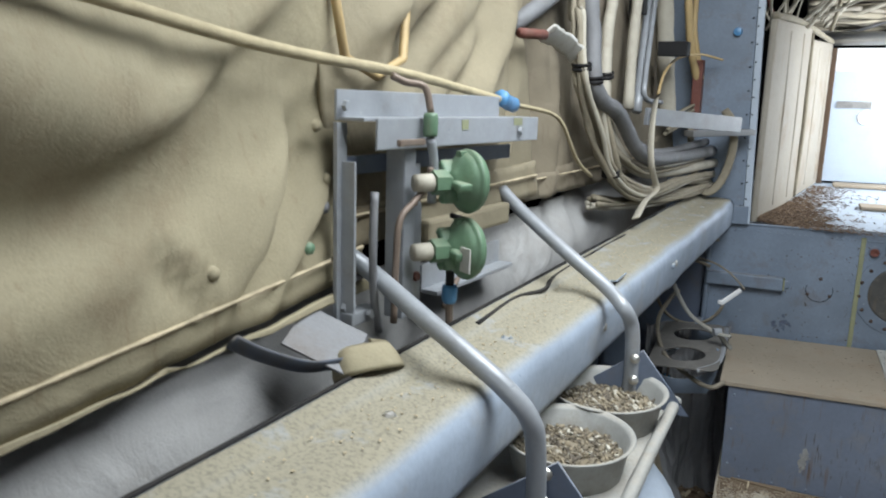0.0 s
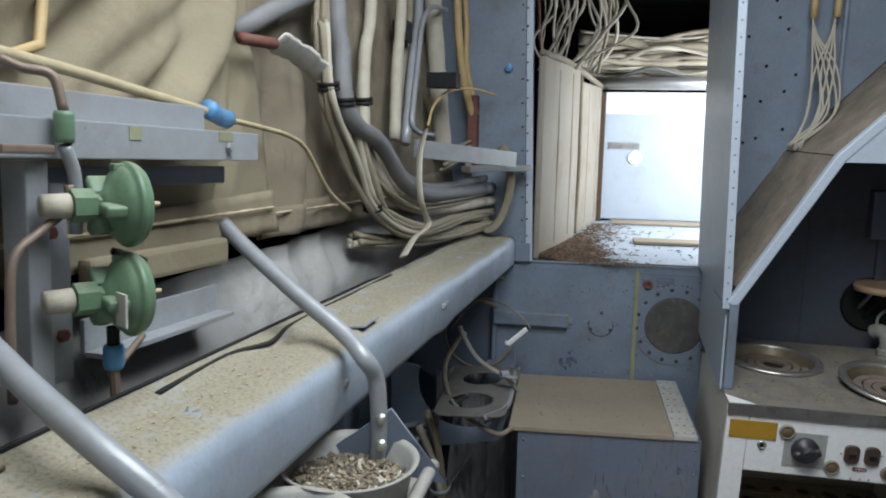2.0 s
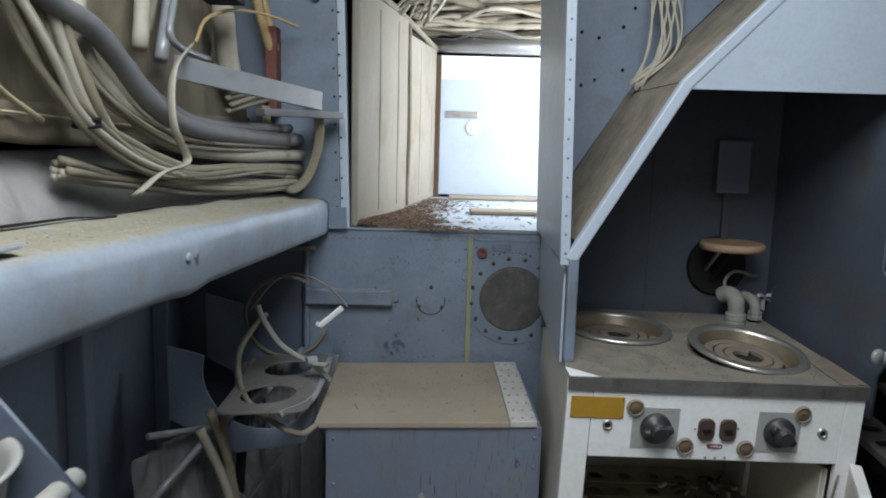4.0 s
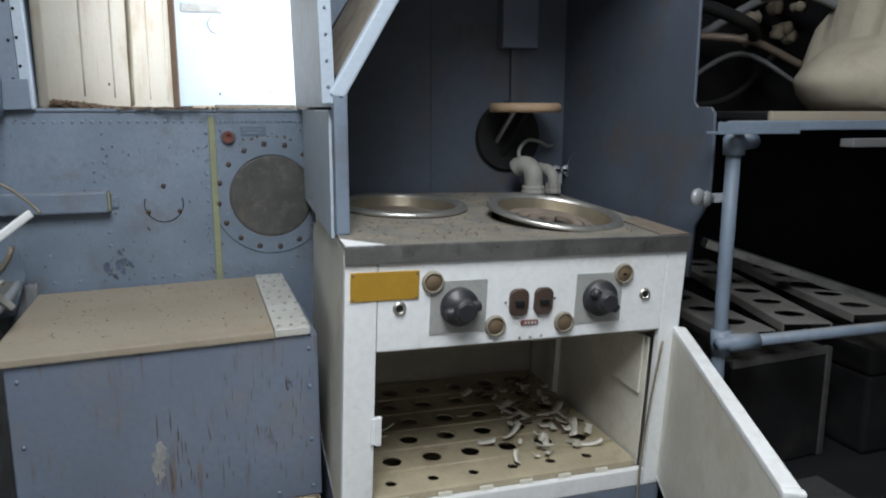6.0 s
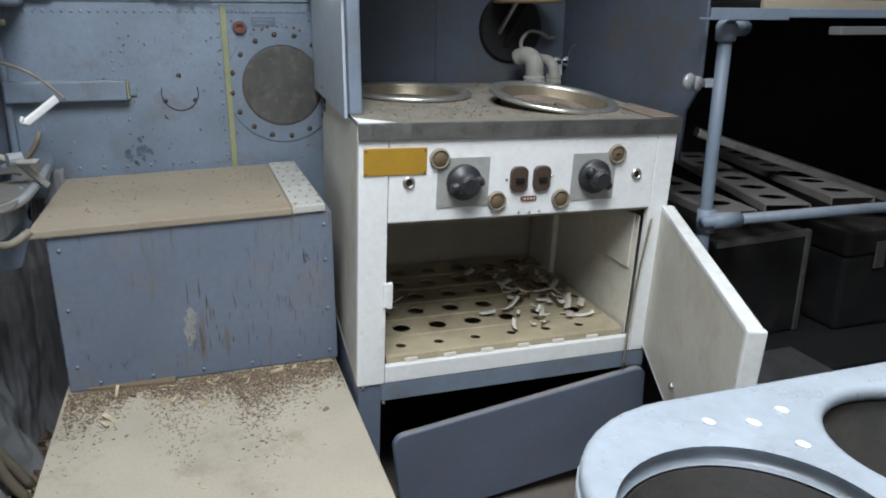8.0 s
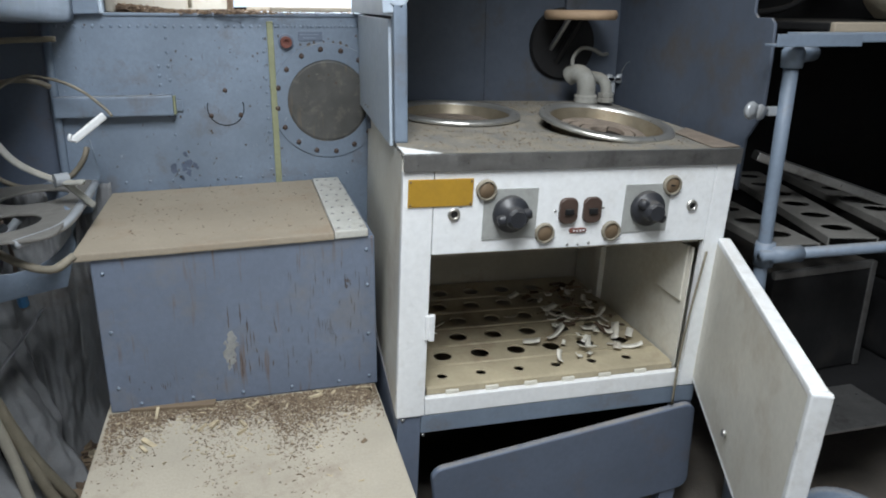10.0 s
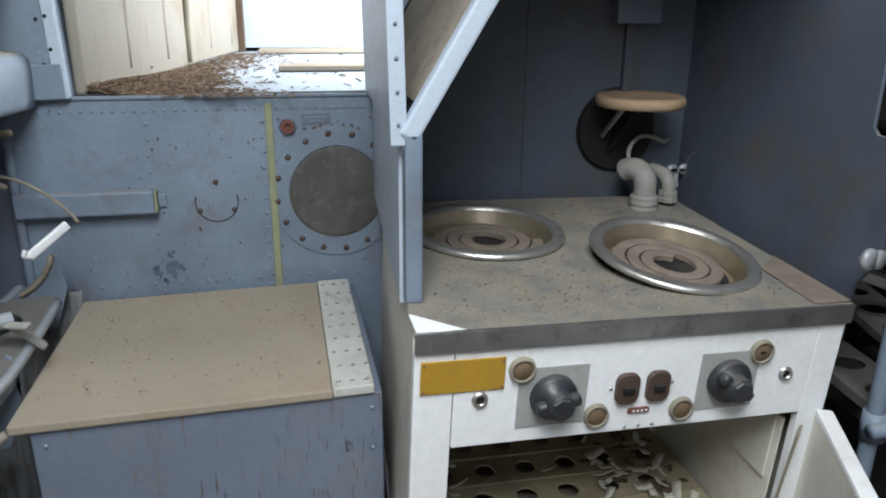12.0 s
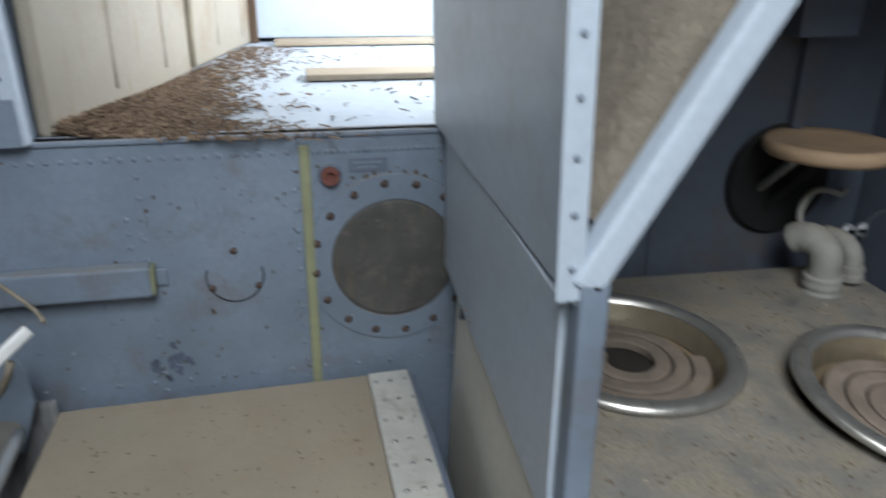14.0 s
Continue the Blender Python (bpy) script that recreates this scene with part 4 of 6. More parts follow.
studs("panel_screw", [(0.262, 0.0, -0.101), (0.350, 0.0, -0.098), (0.29, 0, -0.162), (0.31, 0, -0.162), (0.33, 0, -0.161)], 0.003, M_STEEL, cook)
part("latch", join(box(0.050, -0.008, -0.32, 0.060, 0.0, -0.272, 0.002), box(0.044, -0.005, -0.318, 0.0505, -0.001, -0.274, 0.001)), M_WHITE, cook)
for cx, cy, tilt, lean in ((*H1, 0, 0), (H2[0], H2[1] - 0.020, 5.2, 3.0)):
    hm = pose(cx, cy, 0.001 + 0.0018 * tilt, tilt, lean, 0)
    hob = part("hob_rim", lathe([(0.1065, 0.003), (0.110, 0.0085), (0.113, 0.0095), (0.124, 0.0085), (HR, 0.006), (HR + 0.001, 0.001), (0.122, 0.0), (0.110, -0.004)], 72, hm), M_BRIGHT, cook, "bright worn steel hob rim", True)
    part("hob_wall", lathe([(0.098, -0.024), (0.103, -0.010), (0.1062, 0.0028)], 72, hm), M_WALL, hob, "heat-browned steel dish wall", True)
    part("hob_pan", lathe([(0, -0.026), (0.100, -0.026), (0.1025, -0.012)], 48, hm), M_PAN, hob, "stained drip pan", True)
    part("coil", ribbon_spiral(0.030, 0.086, 2.6, 0.0185, 0.010, -0.0115, hm, 0.9 if lean else 2.4), M_COIL, hob, "burnt flat spiral heating coil", False)
    # black disc under the coil paints the shaded gaps between its turns
    part("coil_gap_shade", lathe([(0, -0.0235), (0.088, -0.0235)], 28, hm), M_BLACK_AND_SHADE, hob)
part("side_patch", plate([(0.548, 0.004), (W - 0.001, 0.004), (W - 0.001, 0.17), (0.552, 0.125)], [], 0.002, 0.0005, pose(0, 0, 0.002)), M_COIL, cook, "brown stained cover patch")
# base below the oven
part("base_jamb", box(0.003, 0.004, -0.782, 0.045, 0.03, -0.4695, 0.002), M_BLUEDARK, cook)
part("base_rail", box(0.045, 0.002, -0.506, W - 0.005, 0.02, -0.4695, 0.002), M_BLUE, cook, "blue-grey base rail")
part("base_side", box(0.0, 0.0, -0.782, 0.006, 0.42, -0.4695, 0.001, pose(0.003, 0.03, 0, 0, 0, -4.5)), M_BLUEDARK, cook)
part("base_jamb", box(W - 0.04, 0.004, -0.782, W - 0.005, 0.03, -0.506, 0.002), M_BLUEDARK, cook)
# cupboard inside coloured black to imitate its shade
part("base_interior", join(box(0.05, D - 0.03, -0.78, W - 0.006, D - 0.02, -0.48, 0), box(W - 0.012, 0.03, -0.78, W - 0.006, D - 0.03, -0.48, 0), box(0.046, 0.02, -0.481, W - 0.006, D - 0.03, -0.476, 0)), M_BLACK_AND_SHADE, cook)
studs("base_screw", [(0.028, 0.003, -0.63), (0.012, 0.003, -0.475), (0.05, 0.003, -0.51)], 0.004, M_STEEL, cook)
flapm = pose(0.066, -0.012, -0.578, 5.0, -8.2, 0)
flap = part("drop_flap", face_plate(round_rect(0.0, -0.21, 0.53, 0.0, 0.02), [], 0.014, 0.0, 0.004, flapm), M_BLUEDARK, cook, "dark blue base flap hanging loose and askew")
doorm = Matrix.Translation((0.585, -0.002, 0)) @ Matrix.Rotation(radians(66.4), 4, "Z") @ Matrix.Rotation(radians(-1.4), 4, "Y")
door = part("oven_door", box(-0.518, -0.022, -0.455, 0.0, -0.004, -0.168, 0.003, doorm), M_WHITE_OLD, cook, "cream oven door standing wide open")
part("door_edge", join(box(-0.518, -0.026, -0.176, 0.0, -0.0035, -0.164, 0.003, doorm), box(-0.530, -0.028, -0.455, -0.518, -0.002, -0.164, 0.003, doorm), box(-0.518, -0.026, -0.459, 0.0, -0.0035, -0.452, 0.002, doorm)), M_WHITE, door, "chipped white door edging")
part("door_catch", domes([(-0.27, 0.002, -0.40)], 0.008, doorm), M_STEEL, door)
part("strap", tube([(0.568, -0.004, -0.19), (0.553, -0.008, -0.3), (0.548, -0.006, -0.4), (0.545, -0.012, -0.5)], 0.008, 8, 5, 0.25), M_CABLE, cook, "brown strap hanging at the door post", True)
peel = bmesh.new()
rng = random.Random(9)
for k in range(46):
    x, y = 0.36 + 0.17 * rng.random(), 0.06 + 0.30 * rng.random()
    if rng.random() < 0.25:
        x = rng.uniform(0.1, 0.5)
    a = rng.uniform(0, 360)
    ln, wd = rng.uniform(0.012, 0.05), rng.uniform(0.006, 0.016)
    mm = S @ pose(x, y, -0.4185 + rng.random() * 0.012, rng.uniform(-25, 25), rng.uniform(-20, 20), a)
    vs = []
    for i in range(5):
        u = i / 4 - 0.5
        lift = 0.012 * (u * u) * rng.uniform(0.4, 2.0)
        vs.append([peel.verts.new(mm @ Vector((ln * u, s * wd / 2, lift))) for s in (-1, 1)])
    for p, q in zip(vs, vs[1:]):
        peel.faces.new((p[0], p[1], q[1], q[0]))
pl = tagged(part("paint_peelings", peel, M_WHITE_OLD, None, "curled pale paint peelings lying on the oven tray", True), "", "debris", "", "stuff")
pl.modifiers.new("thickness", "SOLIDIFY").thickness = 0.0012
tagged(part("rust_flakes", litter(45, (0.37, 0.14, 0.53, 0.40), -0.42, 0.014, 41, 0.3, 0.01, 1.8), M_BARK, None, "rust-brown flakes among the peelings on the oven tray"), "", "debris", "", "stuff").data.transform(S)
hob_dirt = litter(900, (0.02, 0.02, 0.58, 0.49), 0.0005, 0.0026, 43, 0.3, 0, 1.7)
for f in list(hob_dirt.faces):
    c = f.calc_center_median()
    if min(math.hypot(c.x - H1[0], c.y - H1[1]), math.hypot(c.x - H2[0], c.y - H2[1])) < HR + 0.004:
        for v in f.verts:
            v.tag = True
bmesh.ops.delete(hob_dirt, geom=[v for v in hob_dirt.verts if v.tag], context="VERTS")
tagged(part("hob_crumbs", hob_dirt, M_SOIL, None, "straw crumbs and dirt on the hob top"), "", "debris", "", "stuff").data.transform(S)

# ---- hood over the cooker ----
hood = thing("cooker_hood", "blue-grey sheet-metal hood niche around the hob, dusty sloped side", "hood")
part("left_cheek", box(-0.003, 0.0, 0.90, 0.003, 0.55, 1.10, 0.001, pose(0.001, 0.103, 0, 0, 0, -3.6)), M_PALE, hood, "pale scuffed side cheek")
part("front_post", box(0.002, 0.078, 0.908, 0.024, 0.102, 1.125, 0.004), M_BLUE, hood)
slope_dir = Vector((0.212, 0, 0.357)).normalized()
ang = -math.degrees(math.atan2(slope_dir.z, slope_dir.x))
SL = pose(0.006, 0.09, 1.118, 0, ang, 0)
part("sloped_bar", box(0.0, -0.012, -0.012, 0.42, 0.012, 0.012, 0.004, SL), M_PALE, hood, "pale sloped edge bar")
SL2 = pose(0.006 + 0.414 * slope_dir.x, 0.09, 1.118 + 0.414 * slope_dir.z, 0, -45.5, 0)
part("sloped_bar", box(0.0, -0.0115, -0.012, 0.60, 0.0125, 0.012, 0.004, SL2), M_PALE, hood, "pale sloped edge bar")
part("slope_sheet", box(0.004, 0.013, 0.0, 0.60, 0.452, 0.006, 0.001, SL2), M_SLOPEDUST, hood, "sloped sheet under thick brown dust")
part("slope_sheet", box(0.04, 0.0125, 0.0, 0.416, 0.455, 0.006, 0.001, SL), M_SLOPEDUST, hood, "sloped sheet under thick brown dust")
part("upper_front", face_plate([(0.226, 1.466), (0.646, 1.466), (0.646, 1.90), (0.640, 1.90)], [], 0.006, 0.084, 0.001), M_PALE, hood)
# cheek and back sheet take the shade-darkened blue
part("right_cheek", plate([(0.07, 0.80), (0.56, 0.80), (0.56, 2.2), (0.085, 2.2), (0.085, 1.115), (0.075, 1.105), (0.04, 1.105), (0.03, 1.095), (0.028, 1.02), (0.030, 0.945), (0.065, 0.895)], [], 0.006, 0.001, pose(0.652, 0.0, 0, 0, 0, 2.2) @ Matrix(((0, 0, 1, 0), (1, 0, 0, 0), (0, 1, 0, 0), (0, 0, 0, 1)))), M_HOODIN, hood, "blue side cheek with rust stains, darkened for the niche shade")
for cy, cz, r, a0, a1 in ((0.47, 0.955, 0.05, -10, 75),):
    part("scuff_arc", tube([(0.6478 - 0.0384 * (cy + r * math.cos(radians(a0 + (a1 - a0) * i / 10))), cy + r * math.cos(radians(a0 + (a1 - a0) * i / 10)), cz + r * math.sin(radians(a0 + (a1 - a0) * i / 10))) for i in range(11)], 0.0006, 5, 1), M_DIAL, hood, "pale curved scratch")
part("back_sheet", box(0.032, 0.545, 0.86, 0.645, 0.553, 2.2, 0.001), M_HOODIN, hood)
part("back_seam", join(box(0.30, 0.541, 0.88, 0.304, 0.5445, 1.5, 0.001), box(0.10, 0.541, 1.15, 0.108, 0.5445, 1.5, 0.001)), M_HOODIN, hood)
part("upper_sheet", face_plate([(0.028, 1.13), (0.032, 1.19), (0.222, 1.49), (0.63, 1.91), (0.642, 2.2), (0.060, 2.2)], [], 0.008, 0.536, 0.001), M_BLUE, hood, "upper blue-grey sheet with dark screw heads")
rng = random.Random(12)
studs("upper_screw", [(0.03 + 0.06 * (k % 4) + rng.uniform(-0.02, 0.02), 0.531, 1.52 + 0.1 * (k // 4) + rng.uniform(-0.03, 0.03)) for k in range(24)], 0.005, M_DARK, hood)
part("upper_rib", tube([(0.34, 0.529, 1.64), (0.34, 0.529, 2.2)], 0.008, 8, 1), M_BLUE, hood)

stool = thing("wood_pad", "round worn wooden pad on a black wall bracket behind the hob", "bracket")
part("pad", lathe([(0, 0.0), (0.075, 0.0), (0.079, 0.006), (0.079, 0.014), (0.074, 0.02), (0.066, 0.016), (0, 0.012)], 40, pose(0.490, 0.46, 1.095)), M_WOODPAD, stool, "", True)
part("bracket_disc", lathe([(0, 0.008), (0.075, 0.008), (0.08, 0.0)], 40, Matrix.Translation((0.485, 0.54, 1.04)) @ FRONT), M_BLACK_AND_SHADE, stool)
part("strut", tube([(0.47, 0.535, 1.0), (0.50, 0.47, 1.10)], 0.008, 8, 1), M_BLACK_AND_SHADE, stool)
part("strut", tube([(0.455, 0.535, 1.03), (0.47, 0.47, 1.10)], 0.006, 8, 1), M_STEEL, stool)
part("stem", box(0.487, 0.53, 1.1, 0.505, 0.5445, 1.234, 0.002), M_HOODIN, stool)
tagged(part("junction_box", box(0.455, 0.505, 1.235, 0.54, 0.5445, 1.37, 0.004), M_BLUEDARK, None, "grey junction box on the niche back"), "", "electrical box")

elbow = thing("pipe_elbow", "dusty cream pipe elbow rising from the hob top", "pipe")
part("elbow", tube([(0.505, 0.440, 0.915), (0.505, 0.440, 0.955), (0.503, 0.446, 0.970), (0.497, 0.458, 0.979), (0.488, 0.474, 0.978), (0.482, 0.484, 0.972)], 0.0205, 16, 5, 1, 0.03), M_ELBOW, elbow, "", True)
part("collar", lathe([(0.0, 0.014), (0.024, 0.014), (0.026, 0.01), (0.024, 0.007), (0.026, 0.003), (0.026, -0.003), (0.0235, -0.005), (0.026, -0.008), (0.026, -0.014), (0, -0.014)], 24, pose(0.505, 0.440, 0.922)), M_ELBOW, elbow, "", True)
small = thing("pipe_elbow", "small dusty cream pipe union beside the larger elbow", "pipe")
part("elbow", tube([(0.562, 0.458, 0.925), (0.562, 0.458, 0.95), (0.556, 0.472, 0.966), (0.545, 0.50, 0.97)], 0.013, 12, 5), M_ELBOW, small, "", True)
part("nut", lathe([(0, 0.012), (0.018, 0.012), (0.018, 0.004), (0.016, 0.003), (0.019, 0.0), (0.019, -0.008), (0, -0.008)], 8, pose(0.562, 0.458, 0.925)), M_ELBOW, small)
tap = thing("wing_tap", "small wing-nut tap on the niche side", "tap")
part("stem", tube([(0.60, 0.50, 0.93), (0.612, 0.525, 0.955)], 0.006, 8, 1), M_TUBE, tap)
part("wing", join(lathe([(0, -0.004), (0.011, -0.004), (0.011, 0.004), (0, 0.004)], 16, pose(0.600, 0.52, 0.962, 90, 0, 0)), lathe([(0, -0.004), (0.011, -0.004), (0.011, 0.004), (0, 0.004)], 16, pose(0.626, 0.52, 0.962, 90, 0, 0)), box(0.596, 0.516, 0.956, 0.63, 0.524, 0.966, 0.002)), M_TUBE, tap, "", True)
wing = thing("wing_bolt", "grey wing bolt through the front of the niche side", "bolt")
part("wing", join(lathe([(0, -0.005), (0.014, -0.005), (0.016, 0), (0.014, 0.005), (0, 0.005)], 20, pose(0.607, 0.005, 0.955, 90, 0, 20)), lathe([(0, -0.005), (0.012, -0.005), (0.014, 0), (0.012, 0.005), (0, 0.005)], 20, pose(0.629, 0.012, 0.951, 90, 0, 20)), tube([(0.60, 0.008, 0.954), (0.65, 0.025, 0.951)], 0.006, 8, 1)), M_TUBE, wing, "", True)
part("bar", box(0.655, 0.02, 0.942, 0.695, 0.032, 0.958, 0.002), M_TUBE, wing)
tagged(part("bent_wire", tube([(0.488, 0.478, 0.985), (0.492, 0.49, 1.012), (0.515, 0.50, 1.032), (0.545, 0.505, 1.030), (0.575, 0.52, 1.018), (0.60, 0.541, 1.017)], 0.0045, 6, 6), M_ELBOW, None, "thin bent conduit behind the elbows", True), "", "wire")
for k in range(9):
    x = 0.225 + 0.008 * k
    rng2 = random.Random(50 + k)
    tagged(part("frayed_wire", tube([(0.25 + 0.05 * (k % 2), 0.50, 2.05), (0.245 + 0.055 * (k % 2), 0.49, 1.83), (x + 0.02, 0.46, 1.70), (x + rng2.uniform(-0.01, 0.03), 0.43, 1.58), (0.20 + rng2.uniform(-0.012, 0.022), 0.42, 1.482 + 0.02 * rng2.random())], 0.0032, 6, 5), M_CABLE_WHITE, None, "white frayed wire hanging over the sloped sheet", True), "", "wire", "frayed wires over the hood")
for x in (0.25, 0.31):
    tagged(part("ochre_sleeve", tube([(x, 0.50, 2.2), (x, 0.50, 2.0), (x - 0.005, 0.49, 1.84)], 0.010, 10, 4), M_CABLE_OCHRE, None, "ochre cable sleeve hanging over the hood", True), "", "cable", "ochre sleeves over the hood")

# ---- side beam along the hull ----


def beam_edge(y):
    return -0.559 - 0.0705 * (PANEL_Y - y), 1.181 + 0.0425 * (PANEL_Y - y)


def beam_mesh(profile, y0, y1, n, seed, amp):
    bm = bmesh.new()
    rings = []
    for i in range(n + 1):
        y = y0 + (y1 - y0) * i / n
        fx, fz = beam_edge(y)
        ring = []
        for k, (dx, dz) in enumerate(profile):
            d = amp * noise.noise(Vector((y * 7, dx * 30 + seed, dz * 20)))
            dent = -0.012 * math.exp(-((y + 0.30) / 0.05) ** 2) if 0 < k < 6 else 0
            ring.append(bm.verts.new((fx + dx + d, y, fz + dz + d * 0.8 + dent * 0.6)))
        rings.append(ring)
    for a, b in zip(rings, rings[1:]):
        for k in range(len(profile) - 1):
            bm.faces.new((a[k], b[k], b[k + 1], a[k + 1]))
    bm.faces.new(rings[0])
    bm.faces.new(rings[-1][::-1])
    bmesh.ops.recalc_face_normals(bm, faces=bm.faces)
    return bm


beam = thing("side_beam", "long blue-grey sheet-metal beam with a dusty dented top", "beam")
prof = [(-0.11, -0.10), (-0.012, -0.10), (-0.002, -0.094), (0.0, -0.085), (0.004, -0.03), (-0.001, -0.012), (-0.010, -0.003), (-0.022, 0.0), (-0.05, 0.002), (-0.082, 0.001), (-0.09, 0.006), (-0.116, 0.012), (-0.119, 0.012), (-0.119, -0.05)]
part("body", beam_mesh(prof, -2.7, PANEL_Y - 0.014, 170, 2.0, 0.004), M_BEAM, beam, "", True)
part("back_strip", beam_mesh([(-0.120, -0.04), (-0.120, 0.013), (-0.121, 0.015), (-0.1235, 0.015), (-0.124, -0.04)], -2.7, PANEL_Y - 0.014, 60, 5.0, 0.003), M_BLACK_AND_SHADE, beam, "black rubber edge strip", True)
for k, y in enumerate((-1.62, -1.40, -1.12, -0.86, -0.33, -0.30, 0.05, 0.35)):
    fx, fz = beam_edge(y)
    part("bolt_head", domes([(0, 0, 0)], 0.008), M_BRIGHT if k % 2 else M_BEAM, beam).matrix_local = pose(fx + (0.004 if k in (3, 4, 5) else -0.05), y, fz + (-0.045 if k in (3, 4, 5) else 0.002), -90 if k not in (3, 4, 5) else 0, 0, 90 if k in (3, 4, 5) else 0)
grit = bmesh.new()
rng = random.Random(77)
for _ in range(700):
    y = rng.uniform(-2.2, 0.6)
    fx, fz = beam_edge(y)
    s = rng.uniform(0.001, 0.0032)
    chip(grit, pose(fx - rng.uniform(0.02, 0.10), y, fz + 0.003, rng.uniform(0, 30), 0, rng.uniform(0, 180)) @ Matrix.Diagonal((s, s * 0.6, s * 0.3, 1)))
tagged(part("beam_grit", grit, M_CHAFF, None, "straw and grit lying along the beam"), "", "debris", "", "stuff")
tagged(part("beam_cord", tube([(beam_edge(y)[0] - dx, y, beam_edge(y)[1] + 0.008) for y, dx in ((-1.1, 0.10), (-0.95, 0.108), (-0.88, 0.09), (-0.8, 0.105), (-0.7, 0.11), (-0.5, 0.112), (-0.3, 0.113))], 0.0035, 6, 6), M_BLACK_AND_SHADE, None, "thin black cord lying along the beam", True), "", "cord")
tagged(part("torn_trim", box(-0.03, -0.004, 0, 0.03, 0.0, 0.05, 0.001), M_BEAM, None, "small bent scrap of trim on the beam"), "", "scrap").matrix_world = pose(-0.715, -0.72, 1.243, 82, 0, 85)

# ---- pipe bracket with two green valves ----
bu = Vector((0.052, 0.455, -0.021)).normalized()
bv = Vector((bu.y, -bu.x, 0)).normalized()
bw = bu.cross(bv) * -1
BM = Matrix(((bu.x, bv.x, bw.x, -0.892), (bu.y, bv.y, bw.y, -1.259), (bu.z, bv.z, bw.z, 1.536), (0, 0, 0, 1)))
brk = thing("pipe_bracket", "grey angle-iron bracket bolted in front of the canvas", "bracket", BM)
part("top_web", box(-0.002, -0.004, 0.0, 0.40, 0.0, 0.034, 0.0015), M_TUBE, brk)
part("top_flange", box(0.0, 0.0, 0.0, 0.46, 0.036, 0.004, 0.001), M_TUBE, brk)
part("top_lip", box(0.02, 0.0365, -0.032, 0.462, 0.040, 0.004, 0.0015), M_TUBE, brk)
part("second_bar", box(0.0, -0.004, -0.062, 0.44, 0.003, -0.040, 0.0015), M_BLUEDARK, brk)
part("post", box(-0.006, -0.002, -0.235, 0.012, 0.004, -0.002, 0.001), M_TUBE, brk)
part("post", box(0.002, 0.004, -0.235, 0.006, 0.022, -0.045, 0.001), M_TUBE, brk)
part("post", box(0.088, 0.004, -0.245, 0.113, 0.032, -0.034, 0.002), M_TUBE, brk)
part("post", box(0.132, 0.010, -0.245, 0.152, 0.014, -0.055, 0.001), M_TUBE, brk)
part("gusset", plate([(0.113, -0.245), (0.150, -0.245), (0.150, -0.11), (0.113, -0.05)], [], 0.004, 0.001, Matrix.Translation((0, 0.016, 0)) @ FRONT), M_TUBE, brk)
part("foot", box(0.0, 0.0, -0.235, 0.05, 0.022, -0.22, 0.002), M_TUBE, brk)
part("low_bar", box(0.19, -0.01, -0.236, 0.43, -0.004, -0.198, 0.0015), M_TUBE, brk)
part("low_bar_lip", box(0.19, -0.0035, -0.238, 0.43, 0.022, -0.232, 0.001), M_TUBE, brk)
for u, v, w in ((0.005, 0.006, 0.016), (0.39, 0.042, -0.016), (0.005, 0.006, -0.215), (0.03, 0.024, -0.225), (0.12, 0.024, -0.10), (0.135, 0.02, -0.20)):
    part("bolt", lathe([(0, 0.005), (0.006, 0.005), (0.007, 0)], 6, Matrix.Translation((u, v, w)) @ Matrix.Rotation(radians(-90), 4, "X")), M_RUST if v < 0.03 and u > 0.1 else M_TUBE, brk)
part("yellow_dab", box(0.37, 0.0402, -0.008, 0.40, 0.0408, 0.003, 0), M_YELLOW, brk)
part("yellow_dab", box(0.21, 0.0402, -0.012, 0.228, 0.0408, 0.001, 0), M_YELLOW, brk)


